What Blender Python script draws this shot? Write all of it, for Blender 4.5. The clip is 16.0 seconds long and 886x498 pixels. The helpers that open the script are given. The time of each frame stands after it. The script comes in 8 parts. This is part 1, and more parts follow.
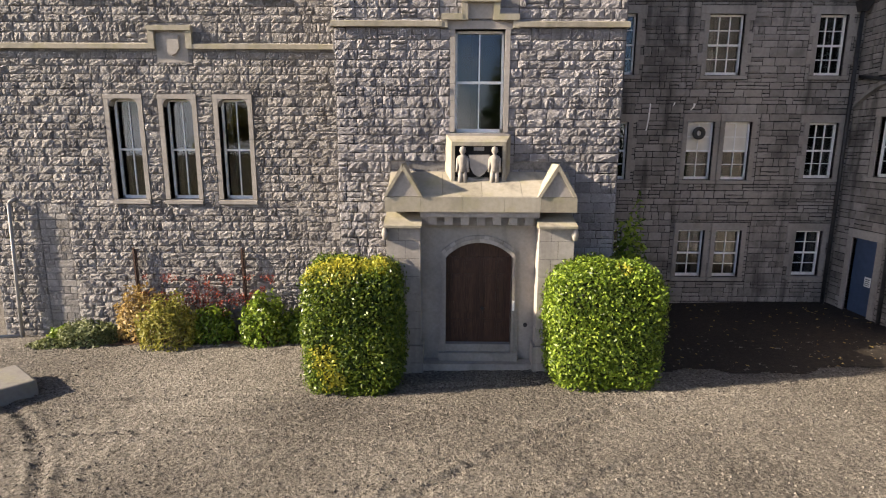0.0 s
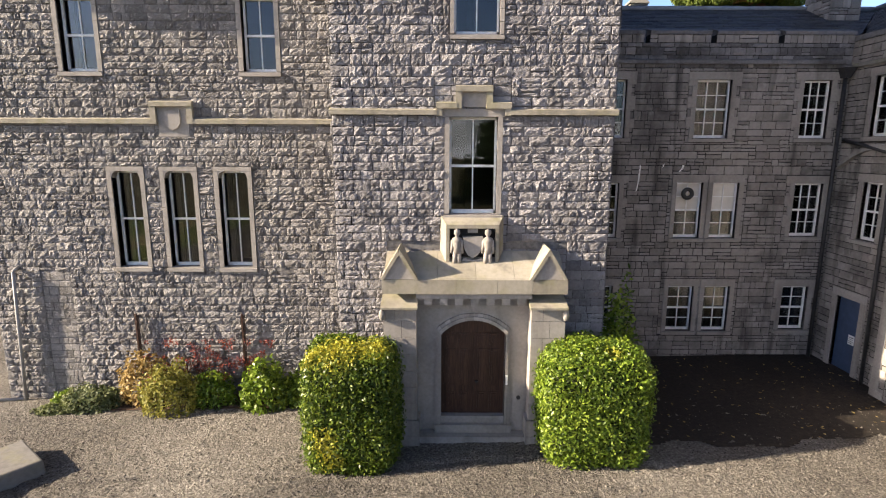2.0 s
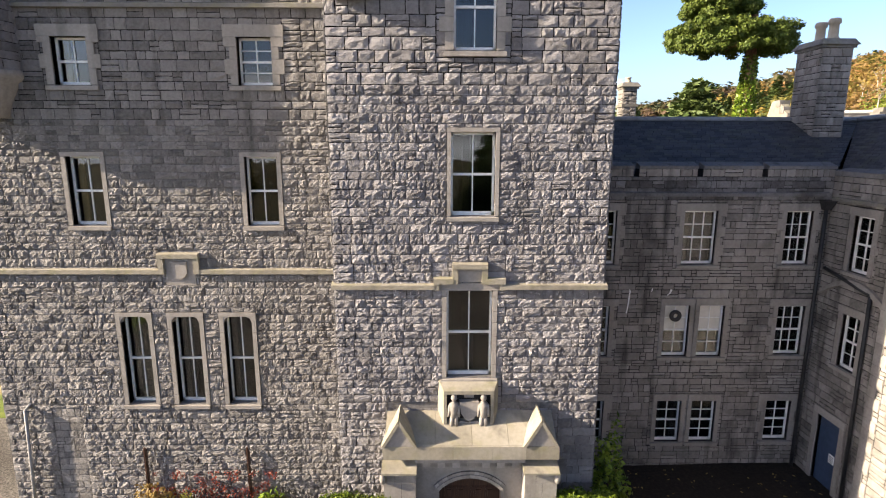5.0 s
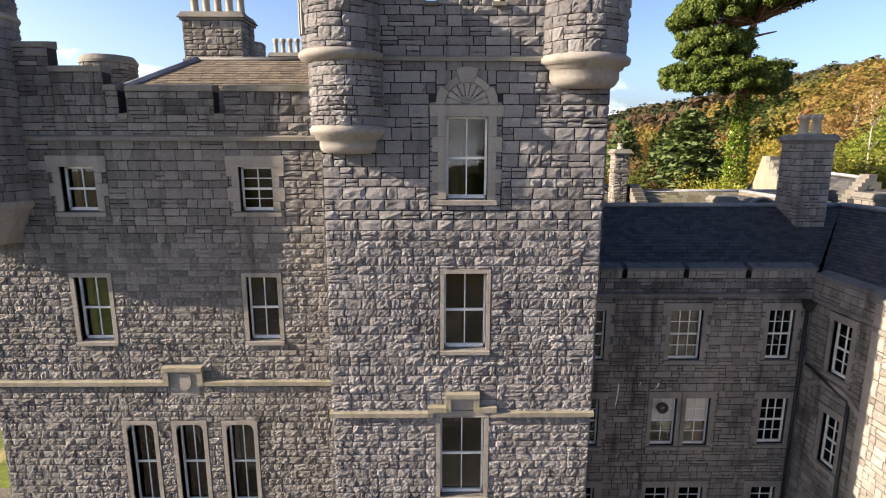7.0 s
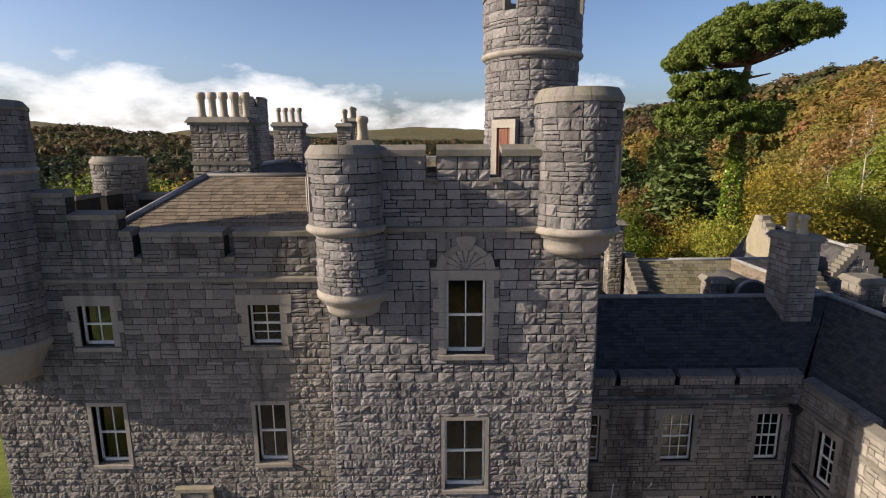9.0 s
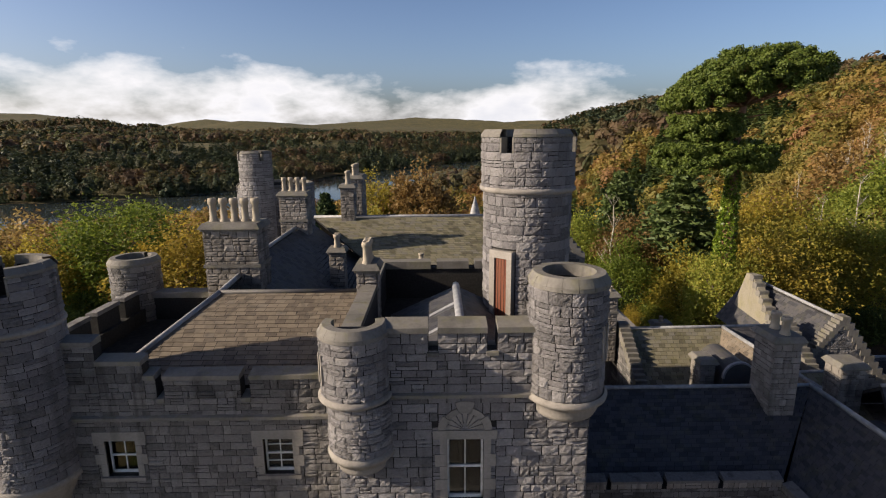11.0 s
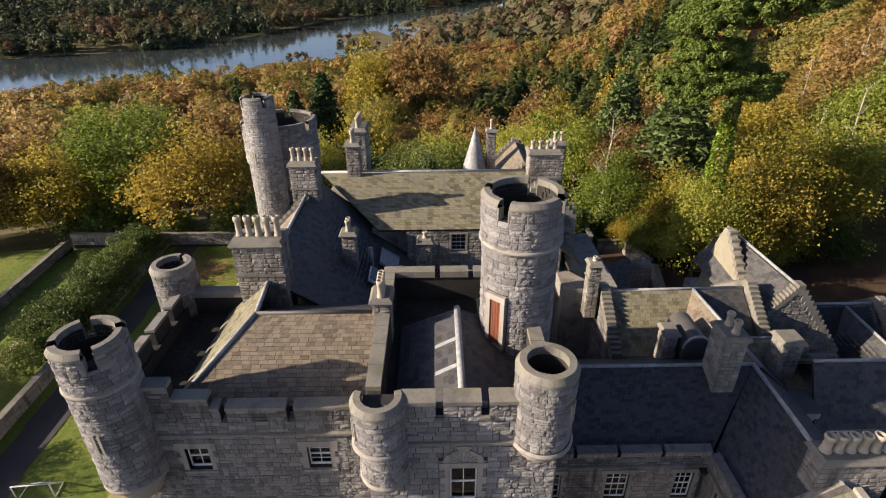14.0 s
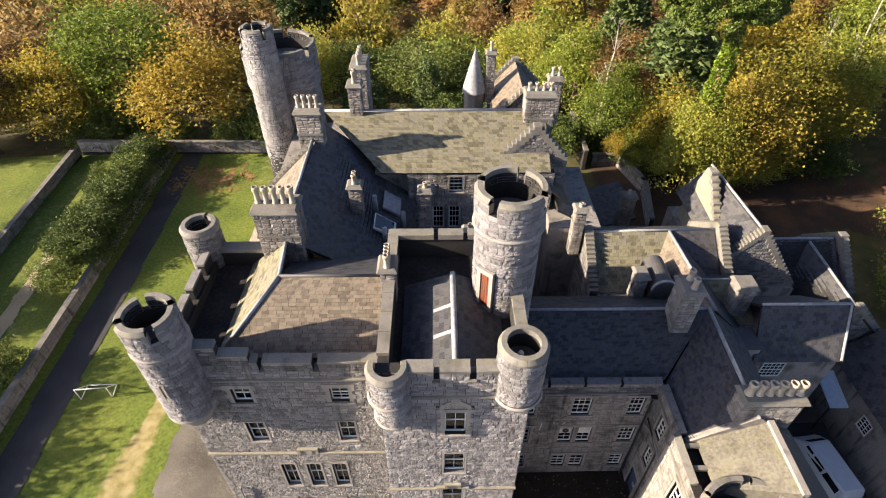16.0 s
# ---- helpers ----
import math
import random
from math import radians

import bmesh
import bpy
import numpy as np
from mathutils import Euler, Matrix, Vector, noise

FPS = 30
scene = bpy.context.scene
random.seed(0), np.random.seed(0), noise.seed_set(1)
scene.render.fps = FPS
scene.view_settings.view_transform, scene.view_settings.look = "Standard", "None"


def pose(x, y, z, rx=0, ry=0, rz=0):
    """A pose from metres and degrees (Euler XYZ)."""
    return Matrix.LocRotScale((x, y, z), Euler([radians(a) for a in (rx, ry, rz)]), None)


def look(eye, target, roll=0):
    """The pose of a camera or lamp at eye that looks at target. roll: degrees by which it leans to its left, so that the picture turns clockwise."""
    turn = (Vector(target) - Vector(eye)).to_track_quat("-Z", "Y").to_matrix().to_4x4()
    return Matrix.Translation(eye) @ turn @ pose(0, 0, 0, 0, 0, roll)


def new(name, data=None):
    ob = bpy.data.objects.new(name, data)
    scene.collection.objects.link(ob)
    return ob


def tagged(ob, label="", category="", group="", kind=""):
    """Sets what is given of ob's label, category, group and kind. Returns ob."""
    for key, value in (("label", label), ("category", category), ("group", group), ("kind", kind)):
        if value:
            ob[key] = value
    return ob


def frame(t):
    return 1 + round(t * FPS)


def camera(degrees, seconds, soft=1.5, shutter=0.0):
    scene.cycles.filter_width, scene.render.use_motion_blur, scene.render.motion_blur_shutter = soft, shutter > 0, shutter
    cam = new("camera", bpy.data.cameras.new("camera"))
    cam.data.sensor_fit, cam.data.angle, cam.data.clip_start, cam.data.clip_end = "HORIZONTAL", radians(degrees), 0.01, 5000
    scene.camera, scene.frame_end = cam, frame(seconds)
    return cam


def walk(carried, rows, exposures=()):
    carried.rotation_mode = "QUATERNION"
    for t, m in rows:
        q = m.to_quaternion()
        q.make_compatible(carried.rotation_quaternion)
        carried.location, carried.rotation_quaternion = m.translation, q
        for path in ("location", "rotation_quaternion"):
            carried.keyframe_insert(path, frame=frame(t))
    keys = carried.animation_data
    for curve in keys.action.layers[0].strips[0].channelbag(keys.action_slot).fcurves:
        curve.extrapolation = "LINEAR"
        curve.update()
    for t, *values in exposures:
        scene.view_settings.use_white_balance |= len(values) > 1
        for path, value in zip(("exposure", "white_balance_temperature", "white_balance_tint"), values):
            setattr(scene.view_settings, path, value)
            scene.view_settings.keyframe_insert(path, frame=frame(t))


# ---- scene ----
cam = camera(79.0, 16.0, soft=1.1)
PATH = [
    (0, (0.271, -0.089, 5.817), (0.261, 1.876, 5.443), 0.3),
    (0.5, (0.262, -0.09, 6.181), (0.256, 1.875, 5.811), 0.3),
    (1, (0.272, -0.119, 6.669), (0.268, 1.846, 6.296), 0.3),
    (1.5, (0.289, -0.141, 7.176), (0.287, 1.824, 6.802), 0.2),
    (2, (0.297, -0.131, 7.729), (0.3, 1.834, 7.358), 0.2),
    (2.5, (0.31, -0.099, 8.357), (0.314, 1.865, 7.982), 0.2),
    (3, (0.278, -0.017, 9.046), (0.286, 1.947, 8.67), 0.1),
    (3.5, (0.23, 0.03, 9.771), (0.241, 1.993, 9.386), 0.2),
    (4, (0.199, 0.036, 10.484), (0.213, 1.999, 10.101), 0.2),
    (6.5, (0.375, 0.079, 14.474), (0.396, 2.041, 14.086), 0.1),
    (7, (0.383, 0.08, 15.355), (0.405, 2.043, 14.97), 0.1),
    (7.5, (0.376, 0.099, 16.234), (0.398, 2.061, 15.847), 0.0),
    (8, (0.382, 0.121, 17.226), (0.403, 2.083, 16.839), -0.0),
    (8.5, (0.364, 0.122, 18.183), (0.387, 2.084, 17.795), -0.1),
    (9, (0.365, 0.121, 19.266), (0.389, 2.083, 18.877), -0.2),
    (9.5, (0.375, 0.102, 20.316), (0.398, 2.064, 19.928), -0.2),
    (10, (0.396, 0.088, 21.488), (0.418, 2.05, 21.101), -0.3),
    (10.2, (0.421, 0.05, 21.923), (0.441, 2.013, 21.542), -0.3),
    (12.3, (0.3, -0.132, 27.281), (0.325, 1.779, 26.692), -0.6),
    (12.5, (0.303, -0.165, 27.731), (0.324, 1.738, 27.113), -0.6),
    (13, (0.249, -0.169, 29.046), (0.27, 1.695, 28.322), -0.5),
    (13.5, (0.236, -0.177, 30.314), (0.257, 1.642, 29.484), -0.5),
    (14, (0.261, -0.22, 31.696), (0.28, 1.543, 30.753), -0.4),
    (14.5, (0.308, -0.246, 33.046), (0.326, 1.459, 32.0), -0.4),
    (15, (0.335, -0.243, 34.495), (0.351, 1.394, 33.345), -0.3),
    (15.5, (0.373, -0.211, 35.85), (0.389, 1.358, 34.61), -0.2),
    (16, (0.385, -0.198, 37.33), (0.4, 1.295, 36.0), -0.0),
]
# the lens closes as the sky comes into view and opens again as it looks down
EXPOSURES = [(0.0, 1.83), (3.5, 2.03), (5.5, 1.8), (7.0, 1.52), (8.5, 0.98), (10.0, 0.48), (12.5, 0.56), (13.5, 0.86), (14.5, 1.3), (16.0, 1.7)]
walk(cam, [(t, look(eye, target, roll)) for t, eye, target, roll in PATH], EXPOSURES)

# ---- light ----
SUN_AZ, SUN_EL = radians(9.0), radians(22.0)      # the sun stands low, almost along the front
sun_dir = Vector((math.cos(SUN_EL) * math.cos(SUN_AZ), math.cos(SUN_EL) * math.sin(SUN_AZ), -math.sin(SUN_EL)))
sun_data = bpy.data.lights.new("sun", "SUN")
sun_data.energy, sun_data.angle, sun_data.color = 5.0, radians(0.53), (1.0, 0.84, 0.64)
sun = new("sun", sun_data)
sun.rotation_euler = sun_dir.to_track_quat("-Z", "Y").to_euler()

world = bpy.data.worlds.new("world")
scene.world = world
world.use_nodes = True
wn, wl = world.node_tree.nodes, world.node_tree.links
wn.clear()
w_out, w_bg = wn.new("ShaderNodeOutputWorld"), wn.new("ShaderNodeBackground")
w_sky = wn.new("ShaderNodeTexSky")
w_sky.sky_type, w_sky.sun_disc = "NISHITA", False
w_sky.sun_elevation, w_sky.sun_rotation = SUN_EL, radians(261.0)
w_sky.air_density, w_sky.dust_density, w_sky.ozone_density = 1.0, 2.8, 2.4
w_bg.inputs["Strength"].default_value = 0.056
# cumulus low over the horizon, thinning out towards the zenith
w_co, w_map = wn.new("ShaderNodeTexCoord"), wn.new("ShaderNodeMapping")
w_map.inputs["Scale"].default_value = (1.0, 1.0, 2.2)
w_map.inputs["Location"].default_value = (0.35, 0.1, 0.0)
w_noise = wn.new("ShaderNodeTexNoise")
w_noise.inputs["Scale"].default_value, w_noise.inputs["Detail"].default_value = 4.4, 9.0
w_noise.inputs["Roughness"].default_value = 0.55
w_sep = wn.new("ShaderNodeSeparateXYZ")
w_band = wn.new("ShaderNodeMapRange")
w_band.inputs["From Min"].default_value, w_band.inputs["From Max"].default_value = 0.0, 0.3
w_band.inputs["To Min"].default_value, w_band.inputs["To Max"].default_value = 0.21, -0.42
w_add = wn.new("ShaderNodeMath")
w_ramp = wn.new("ShaderNodeMapRange")
w_ramp.inputs["From Min"].default_value, w_ramp.inputs["From Max"].default_value = 0.53, 0.70
w_shade = wn.new("ShaderNodeMapRange")
w_shade.inputs["From Min"].default_value, w_shade.inputs["From Max"].default_value = 0.62, 0.86
w_cloud = wn.new("ShaderNodeMix")
w_cloud.data_type = "RGBA"
w_cloud.inputs[6].default_value, w_cloud.inputs[7].default_value = (14.0, 13.5, 13.5, 1), (9.6, 9.7, 10.6, 1)
w_mix = wn.new("ShaderNodeMix")
w_mix.data_type = "RGBA"
wl.new(w_co.outputs["Generated"], w_map.inputs["Vector"])
wl.new(w_map.outputs["Vector"], w_noise.inputs["Vector"])
wl.new(w_co.outputs["Generated"], w_sep.inputs["Vector"])
wl.new(w_sep.outputs["Z"], w_band.inputs["Value"])
wl.new(w_noise.outputs["Fac"], w_add.inputs[0])
wl.new(w_band.outputs["Result"], w_add.inputs[1])
w_west, w_sum = wn.new("ShaderNodeMath"), wn.new("ShaderNodeMath")    # the bank of cloud is thickest to the west
w_west.operation = "MULTIPLY"
w_west.inputs[1].default_value = -0.10
wl.new(w_sep.outputs["X"], w_west.inputs[0])
wl.new(w_add.outputs["Value"], w_sum.inputs[0])
wl.new(w_west.outputs["Value"], w_sum.inputs[1])
wl.new(w_sum.outputs["Value"], w_ramp.inputs["Value"])
wl.new(w_sum.outputs["Value"], w_shade.inputs["Value"])
wl.new(w_shade.outputs["Result"], w_cloud.inputs["Factor"])
wl.new(w_ramp.outputs["Result"], w_mix.inputs["Factor"])
w_tint = wn.new("ShaderNodeMix")                       # a cool clear sky
w_tint.data_type, w_tint.blend_type = "RGBA", "MULTIPLY"
w_tint.inputs[0].default_value, w_tint.inputs[7].default_value = 1.0, (1.07, 1.10, 1.32, 1)
wl.new(w_sky.outputs["Color"], w_tint.inputs[6])
w_low, w_bright = wn.new("ShaderNodeMapRange"), wn.new("ShaderNodeVectorMath")      # bright near the horizon, deep towards the zenith
w_low.inputs["From Min"].default_value, w_low.inputs["From Max"].default_value = 0.1, 0.62
w_low.inputs["To Min"].default_value, w_low.inputs["To Max"].default_value = 1.6, 0.6
wl.new(w_sep.outputs["Z"], w_low.inputs["Value"])
w_bright.operation = "SCALE"
wl.new(w_tint.outputs[2], w_bright.inputs[0])
wl.new(w_low.outputs["Result"], w_bright.inputs["Scale"])
wl.new(w_bright.outputs["Vector"], w_mix.inputs[6])
wl.new(w_cloud.outputs[2], w_mix.inputs[7])
wl.new(w_mix.outputs[2], w_bg.inputs["Color"])
wl.new(w_bg.outputs["Background"], w_out.inputs["Surface"])

# ---- materials ----
def material(name, ramp, rough=0.85, vary=None, grain=6.0, blotch=0.5, bump=0.3, bump_scale=18.0, stain=0.0, streak=0.0,
             stretch=(1, 1, 1), metal=0.0, leaf=0.0, moss=0.0, spread=0.5, distance=0.02):
    """A weathered surface. ramp: colours from dark to light; vary: 'island', 'object' or the attribute 'tone', which picks a colour for
    each piece; grain and blotch: the scales of the fine and the broad variation; stain, streak: dark patches, and dark runs down."""
    m = bpy.data.materials.new(name)
    m.use_nodes = True
    n, l = m.node_tree.nodes, m.node_tree.links
    p = n["Principled BSDF"]
    p.inputs["Roughness"].default_value, p.inputs["Metallic"].default_value = rough, metal
    p.inputs["Specular IOR Level"].default_value = 0.3
    co = n.new("ShaderNodeTexCoord")
    geo = n.new("ShaderNodeNewGeometry")
    mp = n.new("ShaderNodeMapping")
    mp.inputs["Scale"].default_value = stretch
    l.new(geo.outputs["Position"], mp.inputs["Vector"])

    def noise_at(scale, detail=6.0, vec=None, harsh=0.5):
        t = n.new("ShaderNodeTexNoise")
        t.inputs["Roughness"].default_value = harsh
        t.inputs["Scale"].default_value, t.inputs["Detail"].default_value = scale, detail
        l.new(vec or mp.outputs["Vector"], t.inputs["Vector"])
        return t.outputs["Fac"]

    def maths(op, a, b):
        t = n.new("ShaderNodeMath")
        t.operation = op
        for k, v in enumerate((a, b)):
            if isinstance(v, (int, float)):
                t.inputs[k].default_value = v
            else:
                l.new(v, t.inputs[k])
        return t.outputs[0]

    def mixed(fac, a, b, kind="MIX"):
        t = n.new("ShaderNodeMix")
        t.data_type, t.blend_type = "RGBA", kind
        for k, v in ((0, fac), (6, a), (7, b)):
            if isinstance(v, (int, float, tuple)):
                t.inputs[k].default_value = v
            else:
                l.new(v, t.inputs[k])
        return t.outputs[2]

    fine, broad = noise_at(grain), noise_at(blotch, 4.0)
    fac = maths("ADD", maths("MULTIPLY", fine, 0.55), maths("MULTIPLY", broad, 0.45))
    if vary:
        if vary == "object":
            r = n.new("ShaderNodeObjectInfo").outputs["Random"]
        elif vary == "island":
            r = geo.outputs["Random Per Island"]
        else:
            at = n.new("ShaderNodeAttribute")
            at.attribute_name = "tone"
            r = at.outputs["Fac"]
        fac = maths("ADD", maths("MULTIPLY", r, spread), maths("MULTIPLY", fac, 1.0 - spread))
        if vary == "object" and leaf:
            fac = maths("ADD", maths("MULTIPLY", geo.outputs["Random Per Island"], 0.28), maths("MULTIPLY", fac, 0.72))
    mr = n.new("ShaderNodeMapRange")
    mr.inputs["From Min"].default_value, mr.inputs["From Max"].default_value = (0.22, 0.74) if vary else (0.33, 0.67)
    l.new(fac, mr.inputs["Value"])
    cr = n.new("ShaderNodeValToRGB")
    while len(cr.color_ramp.elements) < len(ramp):
        cr.color_ramp.elements.new(0.5)
    for k, c in enumerate(ramp):
        cr.color_ramp.elements[k].position = k / (len(ramp) - 1)
        cr.color_ramp.elements[k].color = (*c, 1)
    l.new(mr.outputs["Result"], cr.inputs["Fac"])
    col = cr.outputs["Color"]
    if stain:
        s = n.new("ShaderNodeMapRange")
        s.inputs["From Min"].default_value, s.inputs["From Max"].default_value = 0.52, 0.72
        s.inputs["To Max"].default_value = stain
        l.new(noise_at(0.9, 7.0), s.inputs["Value"])
        col = mixed(s.outputs["Result"], col, (0.05, 0.047, 0.043, 1))
    if streak:
        mp2 = n.new("ShaderNodeMapping")
        mp2.inputs["Scale"].default_value = (2.4, 2.4, 0.22)
        l.new(geo.outputs["Position"], mp2.inputs["Vector"])
        s = n.new("ShaderNodeMapRange")
        s.inputs["From Min"].default_value, s.inputs["From Max"].default_value = 0.55, 0.75
        s.inputs["To Max"].default_value = streak
        l.new(noise_at(1.1, 6.0, mp2.outputs["Vector"]), s.inputs["Value"])
        col = mixed(s.outputs["Result"], col, (0.045, 0.042, 0.038, 1))
    if moss:
        s = n.new("ShaderNodeMapRange")
        s.inputs["From Min"].default_value, s.inputs["From Max"].default_value = 0.5, 0.66
        s.inputs["To Max"].default_value = moss
        l.new(noise_at(2.3, 8.0), s.inputs["Value"])
        col = mixed(s.outputs["Result"], col, (0.20, 0.19, 0.06, 1))
    l.new(col, p.inputs["Base Color"])
    if bump:
        b = n.new("ShaderNodeBump")
        b.inputs["Strength"].default_value, b.inputs["Distance"].default_value = bump, distance
        l.new(noise_at(bump_scale, 8.0, None, 0.66), b.inputs["Height"])
        l.new(b.outputs["Normal"], p.inputs["Normal"])
    if leaf:
        tr, sh = n.new("ShaderNodeBsdfTranslucent"), n.new("ShaderNodeMixShader")
        sh.inputs["Fac"].default_value = leaf
        l.new(col, tr.inputs["Color"])
        l.new(p.outputs["BSDF"], sh.inputs[1])
        l.new(tr.outputs["BSDF"], sh.inputs[2])
        l.new(sh.outputs["Shader"], n["Material Output"].inputs["Surface"])
    return m


GREY = [(0.1348, 0.1283, 0.133), (0.2278, 0.2167, 0.2232), (0.2976, 0.2827, 0.2892), (0.3813, 0.3646, 0.3692)]
WARM = [(0.12, 0.108, 0.098), (0.20, 0.182, 0.166), (0.26, 0.238, 0.218), (0.33, 0.305, 0.28)]
stone_mass = material("rock_faced_stone", GREY, vary="island", grain=13, blotch=0.3, bump=1.0, bump_scale=34, streak=0.5, distance=0.09, spread=0.36)
stone_piece = material("rock_faced_stone_piece", GREY, vary="object", grain=13, blotch=0.3, bump=1.0, bump_scale=34, streak=0.5, distance=0.09, spread=0.36)
TAWNY = [(0.1283, 0.12, 0.1163), (0.2158, 0.2027, 0.1972), (0.2837, 0.2669, 0.2576), (0.3674, 0.3441, 0.3274)]
tawny_mass = material("tawny_rock_faced_stone", TAWNY, vary="island", grain=13, blotch=0.3, bump=1.0, bump_scale=34, streak=0.6, distance=0.09, spread=0.36)
tawny_piece = material("tawny_rock_faced_stone_piece", TAWNY, vary="object", grain=13, blotch=0.3, bump=1.0, bump_scale=34, streak=0.6, distance=0.09, spread=0.36)
# weather-blackened stone, with part of the parapets' shade put into the colour
old_stone = material("blackened_shaded_stone", [(0.06, 0.0576, 0.0576), (0.12, 0.1144, 0.1136), (0.188, 0.1792, 0.1776), (0.256, 0.244, 0.24)], vary="island", grain=13, blotch=0.3, bump=0.8,
                     bump_scale=24, stain=0.75, streak=0.75, distance=0.06, spread=0.36)
rubble_mass = material("squared_rubble", WARM, vary="island", grain=9, blotch=0.35, bump=0.6, bump_scale=24, stain=0.75, streak=0.92, spread=0.3)
rubble_piece = material("squared_rubble_piece", WARM, vary="object", grain=9, blotch=0.35, bump=0.6, bump_scale=24, stain=0.75, streak=0.92, spread=0.3)
# dark joints; the shade of recesses and parapet backs is in this colour too
mortar = material("blackened_shaded_mortar", [(0.016, 0.015, 0.015), (0.042, 0.039, 0.037)], grain=12, blotch=0.8, bump=0.3, bump_scale=40)
lime_mortar = material("dirty_lime_mortar", [(0.07, 0.066, 0.063), (0.15, 0.142, 0.136), (0.22, 0.208, 0.198)], grain=12, blotch=0.8, bump=0.3, bump_scale=40)
dressed = material("dressed_granite", [(0.1725, 0.1552, 0.138), (0.2587, 0.2357, 0.2127), (0.3565, 0.3277, 0.299)], vary="island", grain=14, blotch=0.7, bump=0.25,
                   bump_scale=45, stain=0.3, streak=0.4, spread=0.35)
sandstone = material("buff_sandstone", [(0.16, 0.14, 0.105), (0.25, 0.225, 0.175), (0.34, 0.31, 0.255)], vary="island", grain=10, blotch=0.6, bump=0.3,
                     bump_scale=40, stain=0.3, streak=0.45, moss=0.28, spread=0.3)
coping = material("weathered_coping", [(0.102, 0.0935, 0.085), (0.17, 0.159, 0.1445), (0.2465, 0.2295, 0.2082)], vary="island", grain=10, blotch=0.5, bump=0.35,
                  bump_scale=30, stain=0.6, streak=0.3, moss=0.25, spread=0.35)
flags = material("worn_stone_flags", [(0.0765, 0.0706, 0.0595), (0.1445, 0.1318, 0.1062), (0.1913, 0.1742, 0.1403)], grain=7, blotch=0.6, bump=0.35, bump_scale=30, stain=0.5, moss=0.2)
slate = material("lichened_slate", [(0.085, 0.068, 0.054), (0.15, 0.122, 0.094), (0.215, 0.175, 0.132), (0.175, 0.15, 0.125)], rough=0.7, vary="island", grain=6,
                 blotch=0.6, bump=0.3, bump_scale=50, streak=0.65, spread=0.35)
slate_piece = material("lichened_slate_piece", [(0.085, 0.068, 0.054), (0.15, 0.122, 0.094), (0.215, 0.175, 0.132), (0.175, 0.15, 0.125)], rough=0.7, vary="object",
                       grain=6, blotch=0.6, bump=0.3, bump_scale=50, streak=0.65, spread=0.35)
# darker slate, mostly for slopes away from the sun: shade is in its colour
slate_dark = material("shaded_blue_slate", [(0.0325, 0.0325, 0.0387), (0.05, 0.05, 0.0575), (0.075, 0.0713, 0.075), (0.0675, 0.0675, 0.0788)], rough=0.6, vary="island", grain=5,
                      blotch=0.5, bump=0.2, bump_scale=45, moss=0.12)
slate_olive = material("mossy_slate", [(0.084, 0.078, 0.054), (0.15, 0.1356, 0.09), (0.222, 0.2016, 0.138), (0.174, 0.162, 0.138)], rough=0.75, vary="island", grain=6,
                       blotch=0.4, bump=0.2, bump_scale=45, moss=0.2)
lead = material("sheet_lead", [(0.18, 0.18, 0.195), (0.28, 0.283, 0.30), (0.39, 0.39, 0.405)], rough=0.55, grain=4, blotch=0.8, bump=0.15, bump_scale=12)
# near-black deck: the shade of the sunken gutters is put into it
felt = material("shaded_roof_deck", [(0.012, 0.012, 0.013), (0.024, 0.023, 0.023), (0.045, 0.042, 0.04)], rough=0.9, grain=5, blotch=0.6, bump=0.2, bump_scale=20)
gravel = material("gravel", [(0.03, 0.027, 0.023), (0.12, 0.106, 0.09), (0.215, 0.194, 0.165), (0.40, 0.37, 0.32)], rough=0.95, grain=17, blotch=0.22, bump=1.0,
                  bump_scale=15, distance=0.22)
pebble_mat = material("loose_pebbles", [(0.035, 0.03, 0.025), (0.09, 0.08, 0.066), (0.14, 0.125, 0.105), (0.175, 0.158, 0.136)], rough=0.95, vary="island", grain=9, blotch=0.3,
                      bump=0.0, spread=0.75)
soil = material("leaf_strewn_soil", [(0.03, 0.022, 0.016), (0.07, 0.043, 0.027), (0.17, 0.085, 0.04)], rough=0.95, grain=9, blotch=0.3, bump=0.8, bump_scale=16)
litter_mat = material("fallen_leaf_litter", [(0.10, 0.062, 0.028), (0.21, 0.125, 0.045), (0.30, 0.185, 0.07)], rough=0.95, grain=6, blotch=0.5, bump=0.8, bump_scale=14)
# darker than damp alone: the castle's shade is put into this colour
damp_shaded_earth = material("damp_shaded_earth", [(0.010, 0.008, 0.0065), (0.020, 0.016, 0.0125), (0.042, 0.031, 0.023)], rough=0.8, grain=9, blotch=0.4, bump=0.7, bump_scale=18)
meadow = material("rough_ground", [(0.04, 0.045, 0.016), (0.085, 0.075, 0.028), (0.16, 0.115, 0.045)], rough=0.95, grain=0.7, blotch=0.03, bump=0.6, bump_scale=2)
path_mat = material("worn_path", [(0.22, 0.17, 0.10), (0.33, 0.27, 0.17), (0.42, 0.36, 0.25)], rough=0.95, grain=10, blotch=0.3, bump=0.5, bump_scale=30)
tarmac = material("old_tarmac", [(0.03, 0.03, 0.032), (0.055, 0.053, 0.052), (0.085, 0.08, 0.075)], rough=0.9, grain=20, blotch=0.3, bump=0.4, bump_scale=50)
white_paint = material("white_window_paint", [(0.62, 0.61, 0.58), (0.76, 0.75, 0.72), (0.82, 0.81, 0.79)], rough=0.45, grain=8, blotch=2, bump=0.05, bump_scale=60)
